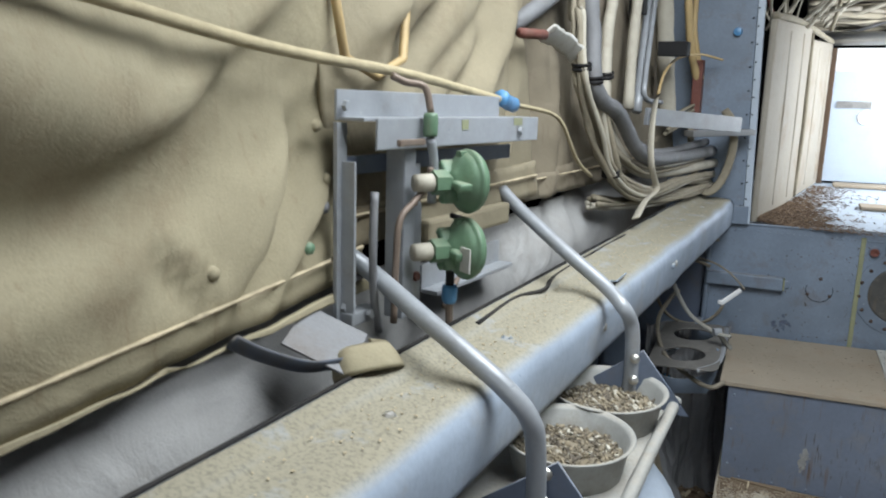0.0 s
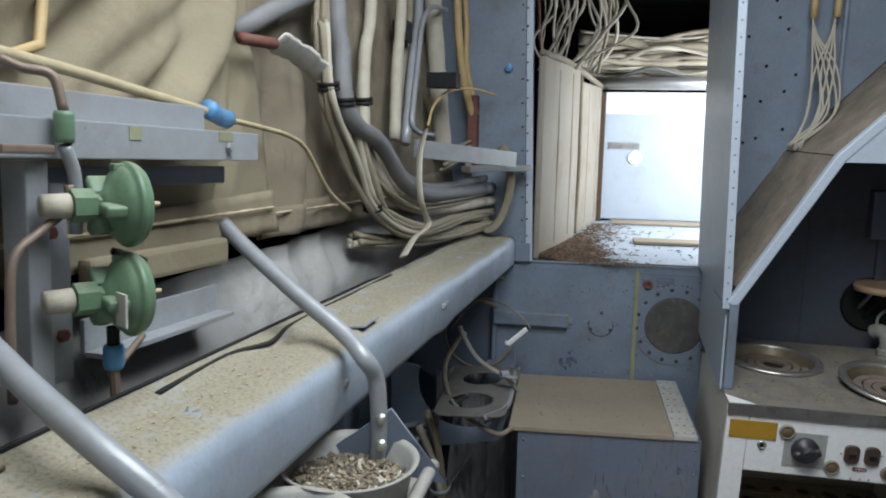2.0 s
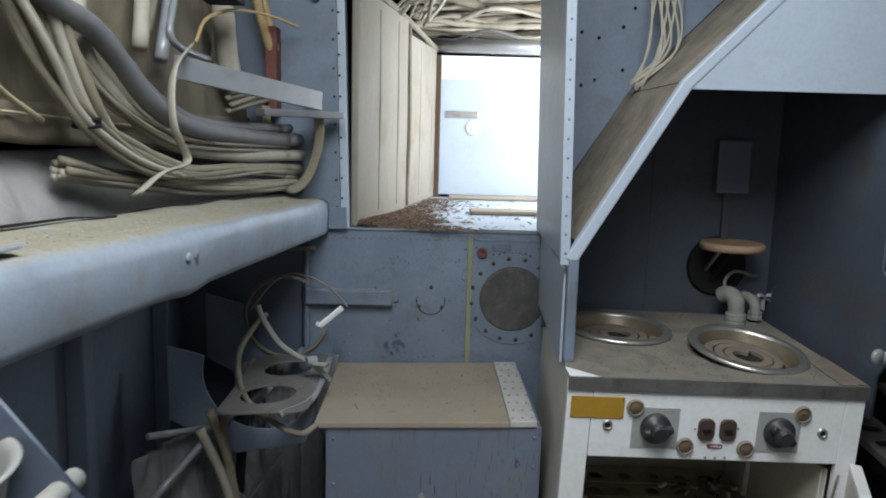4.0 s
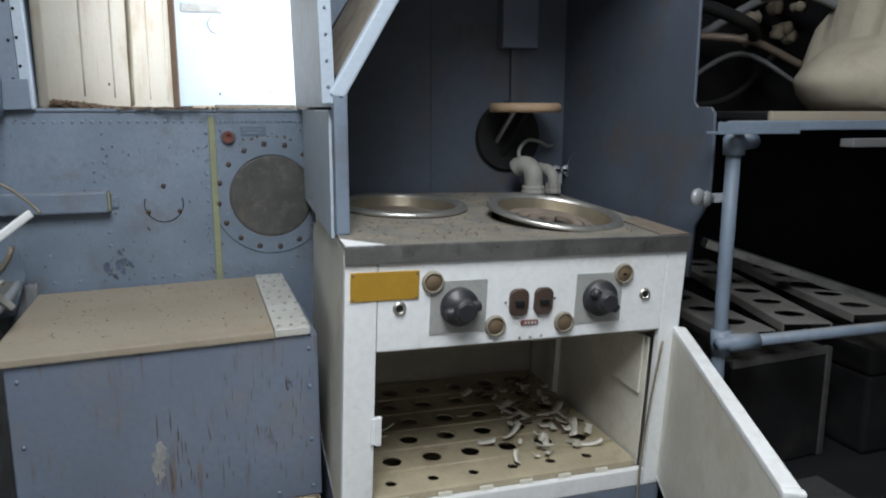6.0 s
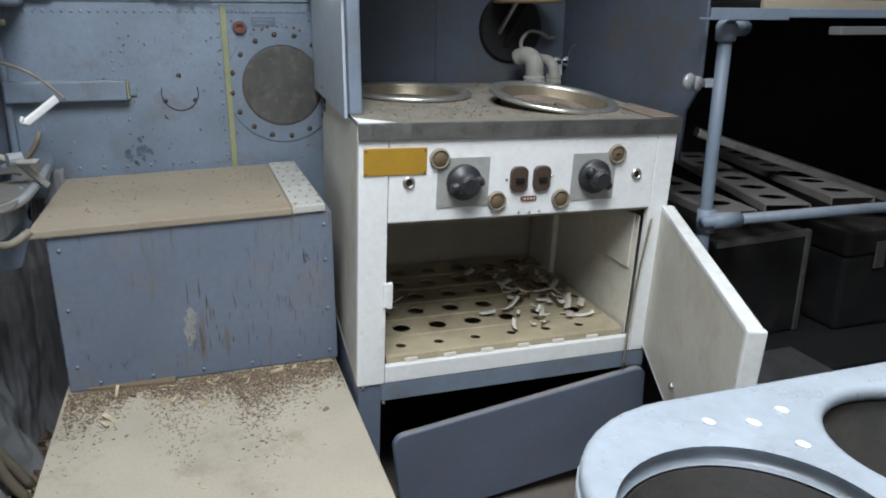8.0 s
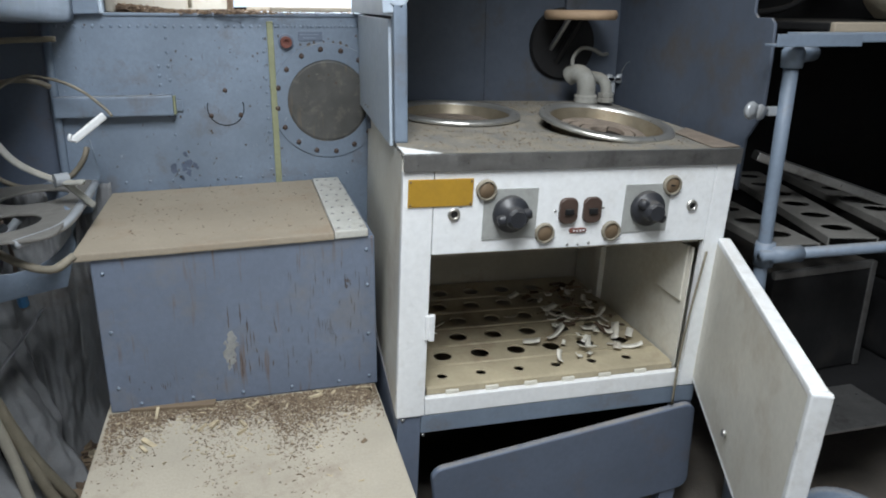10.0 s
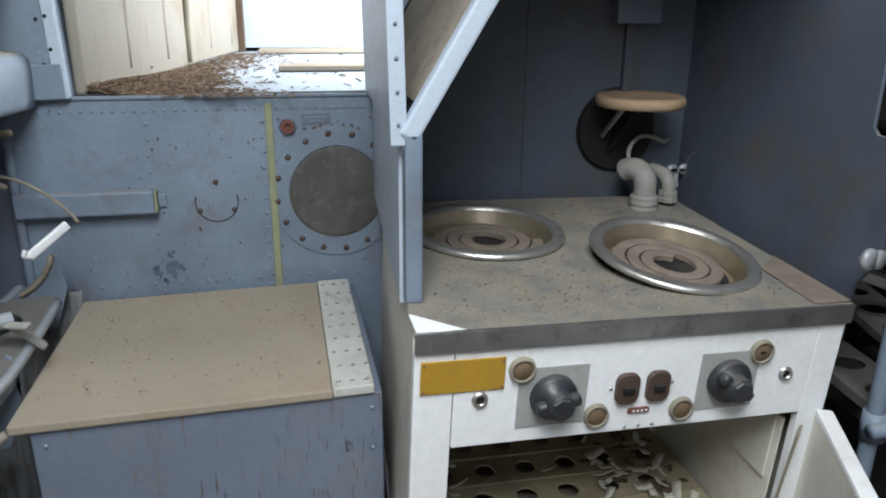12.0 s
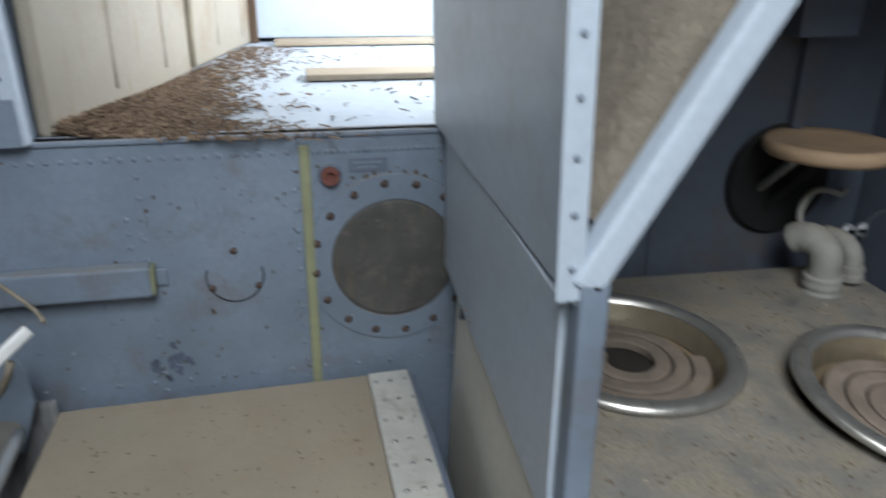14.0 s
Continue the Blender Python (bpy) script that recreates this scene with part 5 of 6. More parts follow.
def valve(w, turn):
    m = BM @ pose(0.110, 0.058, w + 0.010, 0, 0, 28) @ Matrix.Scale(0.81, 4)
    ob = thing("green_valve", "round green diaphragm valve with a hexagon neck", "valve", m, "valves on the bracket")
    ax = Matrix.Rotation(radians(90), 4, "Y")  # lathe axis runs along the bracket
    part("collar", lathe([(0, -0.03), (0.013, -0.03), (0.014, -0.002), (0.010, 0.0), (0, 0.0)], 20, ax), M_CABLE_WHITE, ob, "dull white collar", True)
    part("neck", lathe([(0, 0.0), (0.019, 0.0), (0.019, 0.024), (0.013, 0.026), (0.012, 0.04), (0, 0.04)], 6, ax), M_GREEN, ob)
    part("lower_boss", tube([(0.03, 0, -0.005), (0.035, 0.0, -0.03)], 0.011, 10, 1), M_GREEN, ob, "", True)
    part("housing", lathe([(0, 0.030), (0.014, 0.031), (0.018, 0.036), (0.028, 0.041), (0.038, 0.047), (0.0445, 0.054), (0.0455, 0.058), (0.049, 0.0585), (0.050, 0.062), (0.049, 0.066), (0.0465, 0.067), (0.0465, 0.071), (0.043, 0.075), (0.03, 0.0785), (0.012, 0.080), (0, 0.080)], 44, ax), M_GREEN, ob, "", True)
    part("clamp_bolt", box(0.046, -0.046, -0.006 + turn, 0.074, -0.034, 0.010 + turn, 0.002), M_GREEN, ob)
    part("clamp_bolt", box(0.046, -0.010, 0.038, 0.074, 0.004, 0.047, 0.002), M_GREEN, ob)
    for ang in (40, 150, 260):
        part("lug", box(0.024, -0.007, 0.012, 0.052, 0.007, 0.038, 0.004, Matrix.Rotation(radians(ang), 4, "X")), M_GREEN, ob, "", True)
    if turn:
        part("data_tag", box(0.034, 0.030, -0.028, 0.037, 0.056, 0.010, 0.001), M_STRIP, ob, "rust-marked pale data tag")
    part("nipple", tube([(0.086, 0, 0), (0.100, 0, 0)], 0.003, 8, 1), M_CHAFF, ob)
    return ob


valve(-0.083, 0.0)
valve(-0.168, -0.02)
bf = thing("hose_fitting", "small bright blue pipe fitting under the lower valve", "fitting", BM @ pose(0.157, 0.06, -0.222))
part("sleeve", lathe([(0, 0.012), (0.009, 0.012), (0.010, 0.008), (0.010, -0.008), (0.008, -0.012), (0, -0.012)], 12), M_BLUEFIT, bf, "", True)
part("tail", tube([(0, 0, -0.012), (0.002, 0, -0.05)], 0.005, 8, 1), M_COPPER, bf)
part("stub", tube([(0, 0, 0.012), (0, 0, 0.03)], 0.006, 8, 1), M_BLACK_AND_SHADE, bf)
cp = thing("copper_pipe", "thin bent copper pipe with a pale green union", "pipe", BM)
part("pipe", tube([(0.118, 0.050, -0.055), (0.115, 0.05, -0.075), (0.085, 0.048, -0.095), (0.06, 0.045, -0.115), (0.055, 0.044, -0.16), (0.058, 0.04, -0.24)], 0.0042, 8, 6), M_COPPER, cp, "", True)
part("union", lathe([(0, 0.014), (0.008, 0.014), (0.009, 0.01), (0.009, -0.01), (0.008, -0.014), (0, -0.014)], 12, pose(0.112, 0.052, -0.004)), M_GREEN, cp, "", True)
part("riser", tube([(0.112, 0.052, 0.01), (0.108, 0.045, 0.04), (0.09, 0.03, 0.045), (0.075, 0.02, 0.052)], 0.0045, 8, 5), M_COPPER, cp, "", True)
part("lower_run", tube([(0.112, 0.052, -0.02), (0.125, 0.05, -0.05), (0.13, 0.045, -0.1)], 0.006, 8, 5), M_TUBE, cp, "", True)
part("lever", box(0.045, 0.048, -0.028, 0.10, 0.054, -0.02, 0.002), M_COPPER, cp)
tagged(part("thin_hose", tube([tuple(BM @ Vector(p)) for p in ((0.165, 0.055, -0.12), (0.19, 0.06, -0.128), (0.21, 0.055, -0.135))], 0.004, 6, 5), M_BLACK_AND_SHADE, None, "short black hose between the valves", True), "", "hose")
tagged(part("spiral_wire", tube([tuple(BM @ Vector(p)) for p in ((0.03, 0.03, -0.08), (0.022, 0.034, -0.14), (0.03, 0.03, -0.2), (0.045, 0.028, -0.25))], 0.005, 6, 5), M_CABLE_GREY, None, "grey wire hanging behind the bracket posts", True), "", "wire")
tagged(part("side_pipe", tube([tuple(BM @ Vector(p)) for p in ((0.17, 0.045, -0.245), (0.21, 0.03, -0.238), (0.25, 0.02, -0.225))], 0.004, 6, 5), M_COPPER, None, "thin copper pipe stub behind the lower valve", True), "", "pipe")
tagged(part("canvas_pocket", box(0.19, -0.012, -0.17, 0.445, 0.006, -0.135, 0.006, BM), M_CANVAS_MID, None, "stitched canvas hem hanging behind the valves"), "", "wall lining")

# torn trim and strap ends at the foot of the bracket
tagged(part("torn_flap", box(-0.038, -0.04, 0.0, 0.038, 0.04, 0.003, 0.001, pose(-0.87, -1.33, 1.305, 14, 26, 20)), M_DRAPE, None, "torn grey canvas flap at the bracket foot"), "", "scrap")
tagged(part("bent_strip", tube([(-0.90, -1.445, 1.338), (-0.885, -1.42, 1.318), (-0.862, -1.38, 1.295), (-0.84, -1.34, 1.288), (-0.822, -1.32, 1.285)], 0.010, 8, 6, 0.25), M_HOODIN, None, "bent grey metal strip sticking out below the canvas", True), "", "scrap")
tagged(part("webbing_ring", tube([(-0.85, -1.345, 1.282), (-0.83, -1.345, 1.294), (-0.808, -1.315, 1.294), (-0.81, -1.285, 1.284), (-0.84, -1.28, 1.280)], 0.018, 8, 6, 0.2), M_CANVAS, None, "curled beige webbing end resting on the beam", True), "", "webbing")

# frame tag on the canvas
tagged(part("map_pocket", join(tube([(-0.93, -1.205, 1.78), (-0.91, -1.212, 1.605), (-0.90, -1.085, 1.605), (-0.915, -1.05, 1.78)], 0.006, 8, 2)), M_CABLE_OCHRE, None, "brown leather edging of a pocket on the canvas", True), "", "pocket")
for y, z, mt in ((-1.275, 1.44, M_CABLE_GREY), (-1.27, 1.53, M_CANVAS), (-1.262, 1.47, M_CANVAS), (-1.45, 1.405, M_CANVAS), (-1.31, 1.40, M_GREEN)):
    tagged(part("canvas_stud", lathe([(0, 0.002), (0.006, 0.0016), (0.0075, -0.003)], 14, Matrix.Translation((canvas_x(y, z) + 0.022, y, z)) @ Matrix.Rotation(radians(90), 4, "Y")), mt, None, "round press stud on the canvas", True), "", "stud", "studs on the canvas")
tagged(part("slack_rope", tube([(-0.93, -1.95, 1.72), (-0.915, -1.75, 1.675), (-0.905, -1.581, 1.644), (-0.895, -1.37, 1.611), (-0.878, -1.125, 1.587), (-0.866, -0.971, 1.566), (-0.850, -0.835, 1.545)], 0.0062, 8, 6, 1, 0.05), M_ROPE, None, "slack old rope strung along the canvas", True), "", "rope")
cn = thing("rope_joint", "blue tape joint on the rope", "tape")
part("tape", tube([(-0.849, -0.85, 1.551), (-0.848, -0.826, 1.543), (-0.845, -0.80, 1.537)], 0.012, 8, 4, 1, 0.2), M_BLUEFIT, cn, "", True)
tagged(part("rope_tail", tube([(-0.845, -0.80, 1.537), (-0.842, -0.70, 1.527), (-0.838, -0.59, 1.512), (-0.832, -0.53, 1.487), (-0.822, -0.448, 1.412), (-0.812, -0.354, 1.367)], 0.004, 8, 6), M_ROPE, None, "frayed pale rope tail running down the canvas", True), "", "rope")

# ---- cable runs beside the column ----
def harness(label, pts, r, material, count, seed):
    """A bundle of thin wires laid side by side along one run."""
    rg = random.Random(seed)
    ob = thing("cable_harness", label, "cable", None, "cables on the hull side")
    path = smooth_path(pts, 5)
    for k in range(count):
        a0, rr, tw = 2 * math.pi * k / count, r * rg.uniform(0.55, 0.8), rg.uniform(-0.12, 0.12)
        out = []
        for i, p in enumerate(path):
            d = (path[min(i + 1, len(path) - 1)] - path[max(i - 1, 0)]).normalized()
            e = d.orthogonal().normalized() if i == 0 else (e - d * e.dot(d)).normalized()
            f = d.cross(e)
            a = a0 + tw * i + 0.25 * math.sin(i * 0.5 + k)
            out.append(p + (e * math.cos(a) + f * math.sin(a)) * rr * (1 + 0.15 * math.sin(i * 0.9 + 2 * k)))
        part("strand", tube(out, r * rg.uniform(0.3, 0.42), 6, 1), rg.choice((material, material, M_CABLE_WHITE)), ob, "", True)
    return ob


def cable(label, pts, r, material, seg=10, wob=0.06, name="cable"):
    if name == "cable" and material is M_CABLE and r > 0.0105 and wob:
        return harness(label, pts, r, material, 8, int(r * 1e4) + len(pts))
    return tagged(part(name, tube(pts, r, seg, 6, 1, wob), material, None, label, True), "", name.replace("_", " "), "cables on the hull side")


cable("thick beige sleeved cable bending along the beam", [(-0.865, -0.34, 2.2), (-0.848, -0.404, 1.758), (-0.838, -0.429, 1.69), (-0.822, -0.442, 1.591), (-0.812, -0.412, 1.524), (-0.796, -0.348, 1.432), (-0.783, -0.287, 1.367), (-0.764, -0.143, 1.303), (-0.74, 0.05, 1.275), (-0.70, 0.35, 1.27), (-0.64, 0.64, 1.26)], 0.017, M_CABLE)
cable("thick grey sleeved cable curving to the column", [(-0.85, -0.31, 2.2), (-0.828, -0.378, 1.762), (-0.818, -0.382, 1.669), (-0.808, -0.395, 1.575), (-0.797, -0.344, 1.528), (-0.786, -0.247, 1.504), (-0.775, -0.169, 1.459), (-0.761, -0.085, 1.402), (-0.742, 0.081, 1.362), (-0.69, 0.40, 1.345), (-0.64, 0.64, 1.34)], 0.018, M_CABLE_GREY)
cable("white sleeved cable in the bundle", [(-0.86, -0.02, 2.2), (-0.843, -0.082, 1.807), (-0.835, -0.158, 1.69), (-0.825, -0.207, 1.581), (-0.815, -0.225, 1.496), (-0.806, -0.198, 1.445), (-0.788, -0.10, 1.38), (-0.768, 0.052, 1.33), (-0.72, 0.30, 1.305), (-0.63, 0.64, 1.30)], 0.014, M_CABLE_WHITE)
cable("braided beige cable low behind the beam", [(-0.818, -0.34, 1.557), (-0.79, -0.267, 1.389), (-0.78, -0.198, 1.335), (-0.755, -0.02, 1.285), (-0.73, 0.223, 1.262), (-0.65, 0.64, 1.235)], 0.020, M_CABLE)
cable("dark beige cable low behind the beam", [(-0.82, -0.30, 1.30), (-0.79, -0.15, 1.275), (-0.76, 0.05, 1.25), (-0.70, 0.35, 1.232), (-0.64, 0.64, 1.225)], 0.018, M_CABLE)
cable("slim beige cable in the bundle", [(-0.81, -0.26, 1.46), (-0.79, -0.18, 1.40), (-0.765, -0.05, 1.355), (-0.74, 0.12, 1.33), (-0.66, 0.6, 1.318)], 0.011, M_CABLE)
cable("grey cable in the bundle", [(-0.80, -0.1, 1.46), (-0.77, 0.02, 1.40), (-0.74, 0.2, 1.37), (-0.66, 0.62, 1.37)], 0.012, M_CABLE_GREY)
cable("straight grey conduit on the lining", [(-0.86, 0.29, 2.2), (-0.833, 0.272, 1.872), (-0.821, 0.143, 1.689), (-0.811, 0.032, 1.538)], 0.010, M_CABLE, 10, 0)
cable("grey hose on the lining", [(-0.845, 0.33, 2.2), (-0.818, 0.319, 1.878), (-0.806, 0.184, 1.692), (-0.792, 0.049, 1.489)], 0.013, M_TUBE, 10, 0)
cable("looped thin metal pipe", [(-0.772, 0.50, 1.872), (-0.788, 0.354, 1.858), (-0.794, 0.255, 1.80), (-0.787, 0.151, 1.664), (-0.782, 0.088, 1.579), (-0.779, 0.066, 1.538), (-0.773, 0.107, 1.517), (-0.758, 0.24, 1.508)], 0.007, M_TUBE, 8, 0, "pipe")
cable("thick white upright cable", [(-0.83, 0.56, 2.2), (-0.814, 0.50, 1.911), (-0.798, 0.47, 1.762), (-0.782, 0.45, 1.612), (-0.765, 0.44, 1.46)], 0.026, M_CABLE_WHITE)
cable("thick white upright cable", [(-0.82, 0.13, 2.2), (-0.815, 0.10, 1.85), (-0.81, 0.03, 1.66), (-0.80, -0.03, 1.5)], 0.014, M_CABLE_WHITE)
cable("ochre cable beside the column", [(-0.77, 0.56, 2.2), (-0.75, 0.555, 1.93), (-0.74, 0.54, 1.80), (-0.725, 0.56, 1.67), (-0.70, 0.60, 1.56)], 0.012, M_CABLE_OCHRE)
cable("ochre cable beside the column", [(-0.75, 0.60, 2.2), (-0.735, 0.60, 1.95), (-0.725, 0.60, 1.84), (-0.72, 0.58, 1.72), (-0.69, 0.61, 1.57)], 0.009, M_CABLE_OCHRE)
cable("thin yellow wire with a bare end", [(-0.753, 0.136, 1.533), (-0.750, 0.207, 1.589), (-0.735, 0.37, 1.632), (-0.69, 0.52, 1.645), (-0.63, 0.60, 1.63)], 0.004, M_CABLE_OCHRE, 6, 0, "wire")
for k, (z, dx) in enumerate(((1.455, 0), (1.44, 0.01), (1.425, 0.0), (1.47, 0.012))):
    cable("short ochre wire tail at the terminal block", [(-0.765 + dx, 0.40, z - 0.02), (-0.735, 0.50, z), (-0.70, 0.60, z + 0.02)], 0.006, M_CABLE, 6, 0, "wire")
for y, z, x in ((-0.441, 1.60, -0.823), (-0.395, 1.575, -0.808), (-0.207, 1.583, -0.825), (-0.287, 1.367, -0.783)):
    tagged(part("cable_tie", lathe([(0.0185, -0.008), (0.0205, -0.007), (0.0205, -0.002), (0.0185, -0.001), (0.0185, 0.001), (0.0205, 0.002), (0.0205, 0.007), (0.0185, 0.008)], 18, pose(x, y, z, 8, 0, 0)), M_BLACK_AND_SHADE, None, "black band round a cable", True), "", "cable tie", "bands on the cables")
tagged(part("terminal_block", box(-0.715, 0.585, 1.41, -0.685, 0.645, 1.63, 0.004), M_RUST, None, "rust-red terminal block beside the column"), "", "terminal block")
tagged(part("dark_tag", box(-0.78, 0.25, 1.635, -0.70, 0.33, 1.675, 0.002, pose(0, 0, 0, 0, 0, 0)), M_BLACK_AND_SHADE, None, "black tape patch hanging on a cable"), "", "tape")
tagged(part("clamp_block", box(-0.84, 0.10, 1.74, -0.80, 0.16, 1.79, 0.003), M_BLACK_AND_SHADE, None, "black cable clamp block"), "", "clamp")
sb = thing("shelf_bracket", "grey metal arm with a worn lip and canvas straps", "bracket")
part("arm", box(0.0, -0.012, 0.0, 0.46, 0.0, 0.045, 0.002, pose(-0.775, 0.06, 1.455, 0, 5, 62)), M_TUBE, sb)
part("ledge", box(0.0, -0.025, 0.0, 0.24, 0.02, 0.018, 0.003, pose(-0.70, 0.45, 1.398, 0, 0, 44)), M_ALU, sb, "worn bare metal ledge")
tagged(part("canvas_strap", tube([(-0.700, 0.52, 1.425), (-0.695, 0.52, 1.35), (-0.675, 0.53, 1.27), (-0.64, 0.54, 1.215), (-0.60, 0.56, 1.25), (-0.575, 0.58, 1.34), (-0.58, 0.59, 1.43), (-0.61, 0.60, 1.475)], 0.013, 8, 6, 0.2), M_CABLE, None, "looped beige canvas strap on the bracket", True), "", "strap")
tagged(part("canvas_strap", tube([(-0.752, 0.10, 1.52), (-0.735, -0.05, 1.46), (-0.725, -0.09, 1.373), (-0.712, -0.06, 1.305), (-0.722, -0.16, 1.288), (-0.727, -0.25, 1.262)], 0.011, 8, 6, 0.3), M_CABLE_WHITE, None, "pale strap knotted round the cables", True), "", "strap")
tagged(part("grey_rod", tube([(-0.90, -0.66, 1.668), (-0.872, -0.55, 1.72), (-0.86, -0.321, 1.80), (-0.86, -0.1, 1.90)], 0.016, 10, 2), M_CABLE_GREY, None, "dark grey rod slanting up the lining", True), "", "rod")
tagged(part("copper_stub", tube([(-0.87, -0.70, 1.655), (-0.85, -0.62, 1.655)], 0.009, 10, 1), M_RUST, None, "rusty pipe stub poking through the canvas", True), "", "pipe")
tagged(part("plastic_wrap", tube([(-0.85, -0.61, 1.66), (-0.84, -0.52, 1.645), (-0.83, -0.44, 1.62)], 0.02, 8, 6, 0.12, 0.15), M_STRIP, None, "scrap of cloudy plastic wrap on a pipe", True), "", "plastic")

# ---- bowl rack ----
rack = thing("bowl_rack", "grey tube rack with gusset plates carrying two bowls", "rack")
T1 = [(-0.90, -1.225, 1.372), (-0.865, -1.226, 1.352), (-0.79, -1.262, 1.326), (-0.715, -1.287, 1.294), (-0.675, -1.288, 1.266), (-0.652, -1.284, 1.238), (-0.646, -1.276, 1.20), (-0.646, -1.272, 1.10), (-0.66, -1.28, 1.06), (-0.71, -1.30, 1.045), (-0.80, -1.31, 1.045)]
T2 = [(-0.87, -0.775, 1.392), (-0.83, -0.791, 1.363), (-0.735, -0.834, 1.307), (-0.668, -0.860, 1.269), (-0.632, -0.885, 1.245), (-0.620, -0.872, 1.215), (-0.616, -0.872, 1.17), (-0.618, -0.87, 1.11), (-0.635, -0.87, 1.06), (-0.68, -0.88, 1.05), (-0.76, -0.89, 1.05)]
part("tube", tube(T1, 0.0112, 14, 6), M_TUBE, rack, "scuffed bent grey tube", True)
part("tube", tube(T2, 0.0112, 14, 6), M_TUBE, rack, "scuffed bent grey tube", True)
for y, x in ((-1.250, -0.640), (-0.870, -0.612)):
    part("gusset", plate([(x + 0.012, 1.175), (x + 0.085, 1.082), (x - 0.11, 1.082)], [], 0.004, 0.001, Matrix.Translation((0, y, 0)) @ FRONT), M_BLUEDARK, rack)
    for z in (1.165, 1.13, 1.095):
        part("bolt", lathe([(0, 0.006), (0.006, 0.005), (0.008, 0)], 12, Matrix.Translation((x + 0.002, y - 0.012, z)) @ FRONT), M_BRIGHT, rack, "", True)
part("tray", plate([(-0.78, -1.246), (-0.575, -1.246), (-0.553, -0.874), (-0.76, -0.874)], [circle(-0.655, -1.10, 0.072, 36), circle(-0.637, -0.937, 0.072, 36)], 0.004, 0.001, pose(0, 0, 1.084)), M_BOWL, rack)
part("edge_bar", tube([(-0.570, -1.24, 1.087), (-0.560, -1.04, 1.09), (-0.548, -0.850, 1.094)], 0.009, 10, 3), M_BOWL, rack, "worn rounded front bar", True)
part("stub_pipe", lathe([(0.010, 0.0), (0.010, 0.06), (0.014, 0.06), (0.014, 0.0), (0.010, 0.0)], 18, pose(-0.675, -1.30, 1.055, 70, 0, 20)), M_TUBE, rack, "", True)


def bowl(x, y, seed):
    b = thing("bowl", "grey enamel bowl half full of dry seeds and grit", "bowl", pose(x, y, 1.066), "bowls in the rack")
    part("body", lathe([(0, 0.0), (0.055, 0.0), (0.064, 0.004), (0.070, 0.014), (0.079, 0.060), (0.085, 0.066), (0.087, 0.069), (0.084, 0.070), (0.077, 0.064), (0.066, 0.016), (0.06, 0.006), (0, 0.004)], 48), M_BOWL, b, "", True)
    part("handle_lug", box(0.076, -0.02, 0.058, 0.104, 0.02, 0.064, 0.003, pose(0, 0, 0, 0, 0, 150)), M_BLUE, b)
    return b


def seeds(x, y, seed):
    bm = lathe([(0, 0.046), (0.03, 0.045), (0.073, 0.040)], 40, pose(x, y, 1.066))
    rg = random.Random(seed)
    for _ in range(1500):
        a, r = rg.uniform(0, 6.283), 0.071 * math.sqrt(rg.random())
        s = rg.choice((0.003, 0.004, 0.005, 0.007, 0.010))
        chip(bm, pose(x + r * math.cos(a), y + r * math.sin(a), 1.066 + 0.046 - 0.005 * (r / 0.071) ** 2 + rg.uniform(-0.002, 0.003), rg.uniform(-40, 40), rg.uniform(-40, 40), rg.uniform(0, 360)) @ Matrix.Diagonal((s, s * rg.uniform(0.3, 0.6), s * 0.22, 1)))
    return bm


for x, y, s in ((-0.655, -1.10, 1), (-0.637, -0.937, 2)):
    bowl(x, y, s)
    tagged(part("bowl_seeds", seeds(x, y, s), M_SEEDS, None, "dry seeds, husks and grit in the bowl"), "", "seeds", "", "stuff")
tk = thing("round_tank", "pale blue rounded tank under the bowl rack", "tank")
tank_m = pose(-0.69, -1.02, 0.87, 90, 0, 0)
part("shell", lathe([(0, 0.22), (0.08, 0.215), (0.14, 0.19), (0.17, 0.15), (0.178, 0.10), (0.178, -0.10), (0.17, -0.15), (0.14, -0.19), (0.08, -0.215), (0, -0.22)], 48, tank_m), M_PALE, tk, "", True)
part("cradle", box(-0.84, -1.18, FLOOR, -0.56, -0.88, 0.72, 0.006), M_DARK, tk)

# ---- under the beam, beside the storage box ----
for nm, cx, cy, cz, r, a0, a1, lab in (("ring_plate", -0.665, 0.30, 0.80, 0.135, 150, 330, "near"), ("ring_plate", -0.665, 0.60, 0.86, 0.112, 60, 345, "far")):
    rp = thing(nm, "blue-grey mounting plate with a round opening and rubber edging", "plate", None, "ring plates under the beam")
    part("plate", face_plate([(cx - 0.22, cz - 0.12), (cx - 0.06, cz - 0.20), (cx + 0.10, cz - 0.17), (cx + 0.125, cz - 0.09), (cx + 0.115, cz - 0.02)] + [(cx + (r + 0.006) * math.cos(radians(a)), cz + (r + 0.006) * math.sin(radians(a))) for a in range(345, 155, -10)] + [(cx - 0.22, cz + 0.06)], [], 0.005, cy, 0.001), M_BLUE, rp)
    if lab == "far":
        part("edging", tube([(cx + r * math.cos(radians(a0 + (a1 - a0) * i / 24)), cy - 0.004, cz + r * math.sin(radians(a0 + (a1 - a0) * i / 24))) for i in range(25)], 0.0055, 8, 1), M_RUBBER, rp, "perished beige rubber edging", True)
holder = thing("bowl_holder", "dusty grey holder plate with two round openings", "holder", pose(-0.63, 0.33, 0.765, 0, -3, 0))
part("plate", plate(round_rect(-0.10, -0.20, 0.095, 0.22, 0.03), [circle(0.0, 0.105, 0.062, 32), circle(-0.01, -0.085, 0.065, 32)], 0.006, 0.002), M_SHELF, holder)
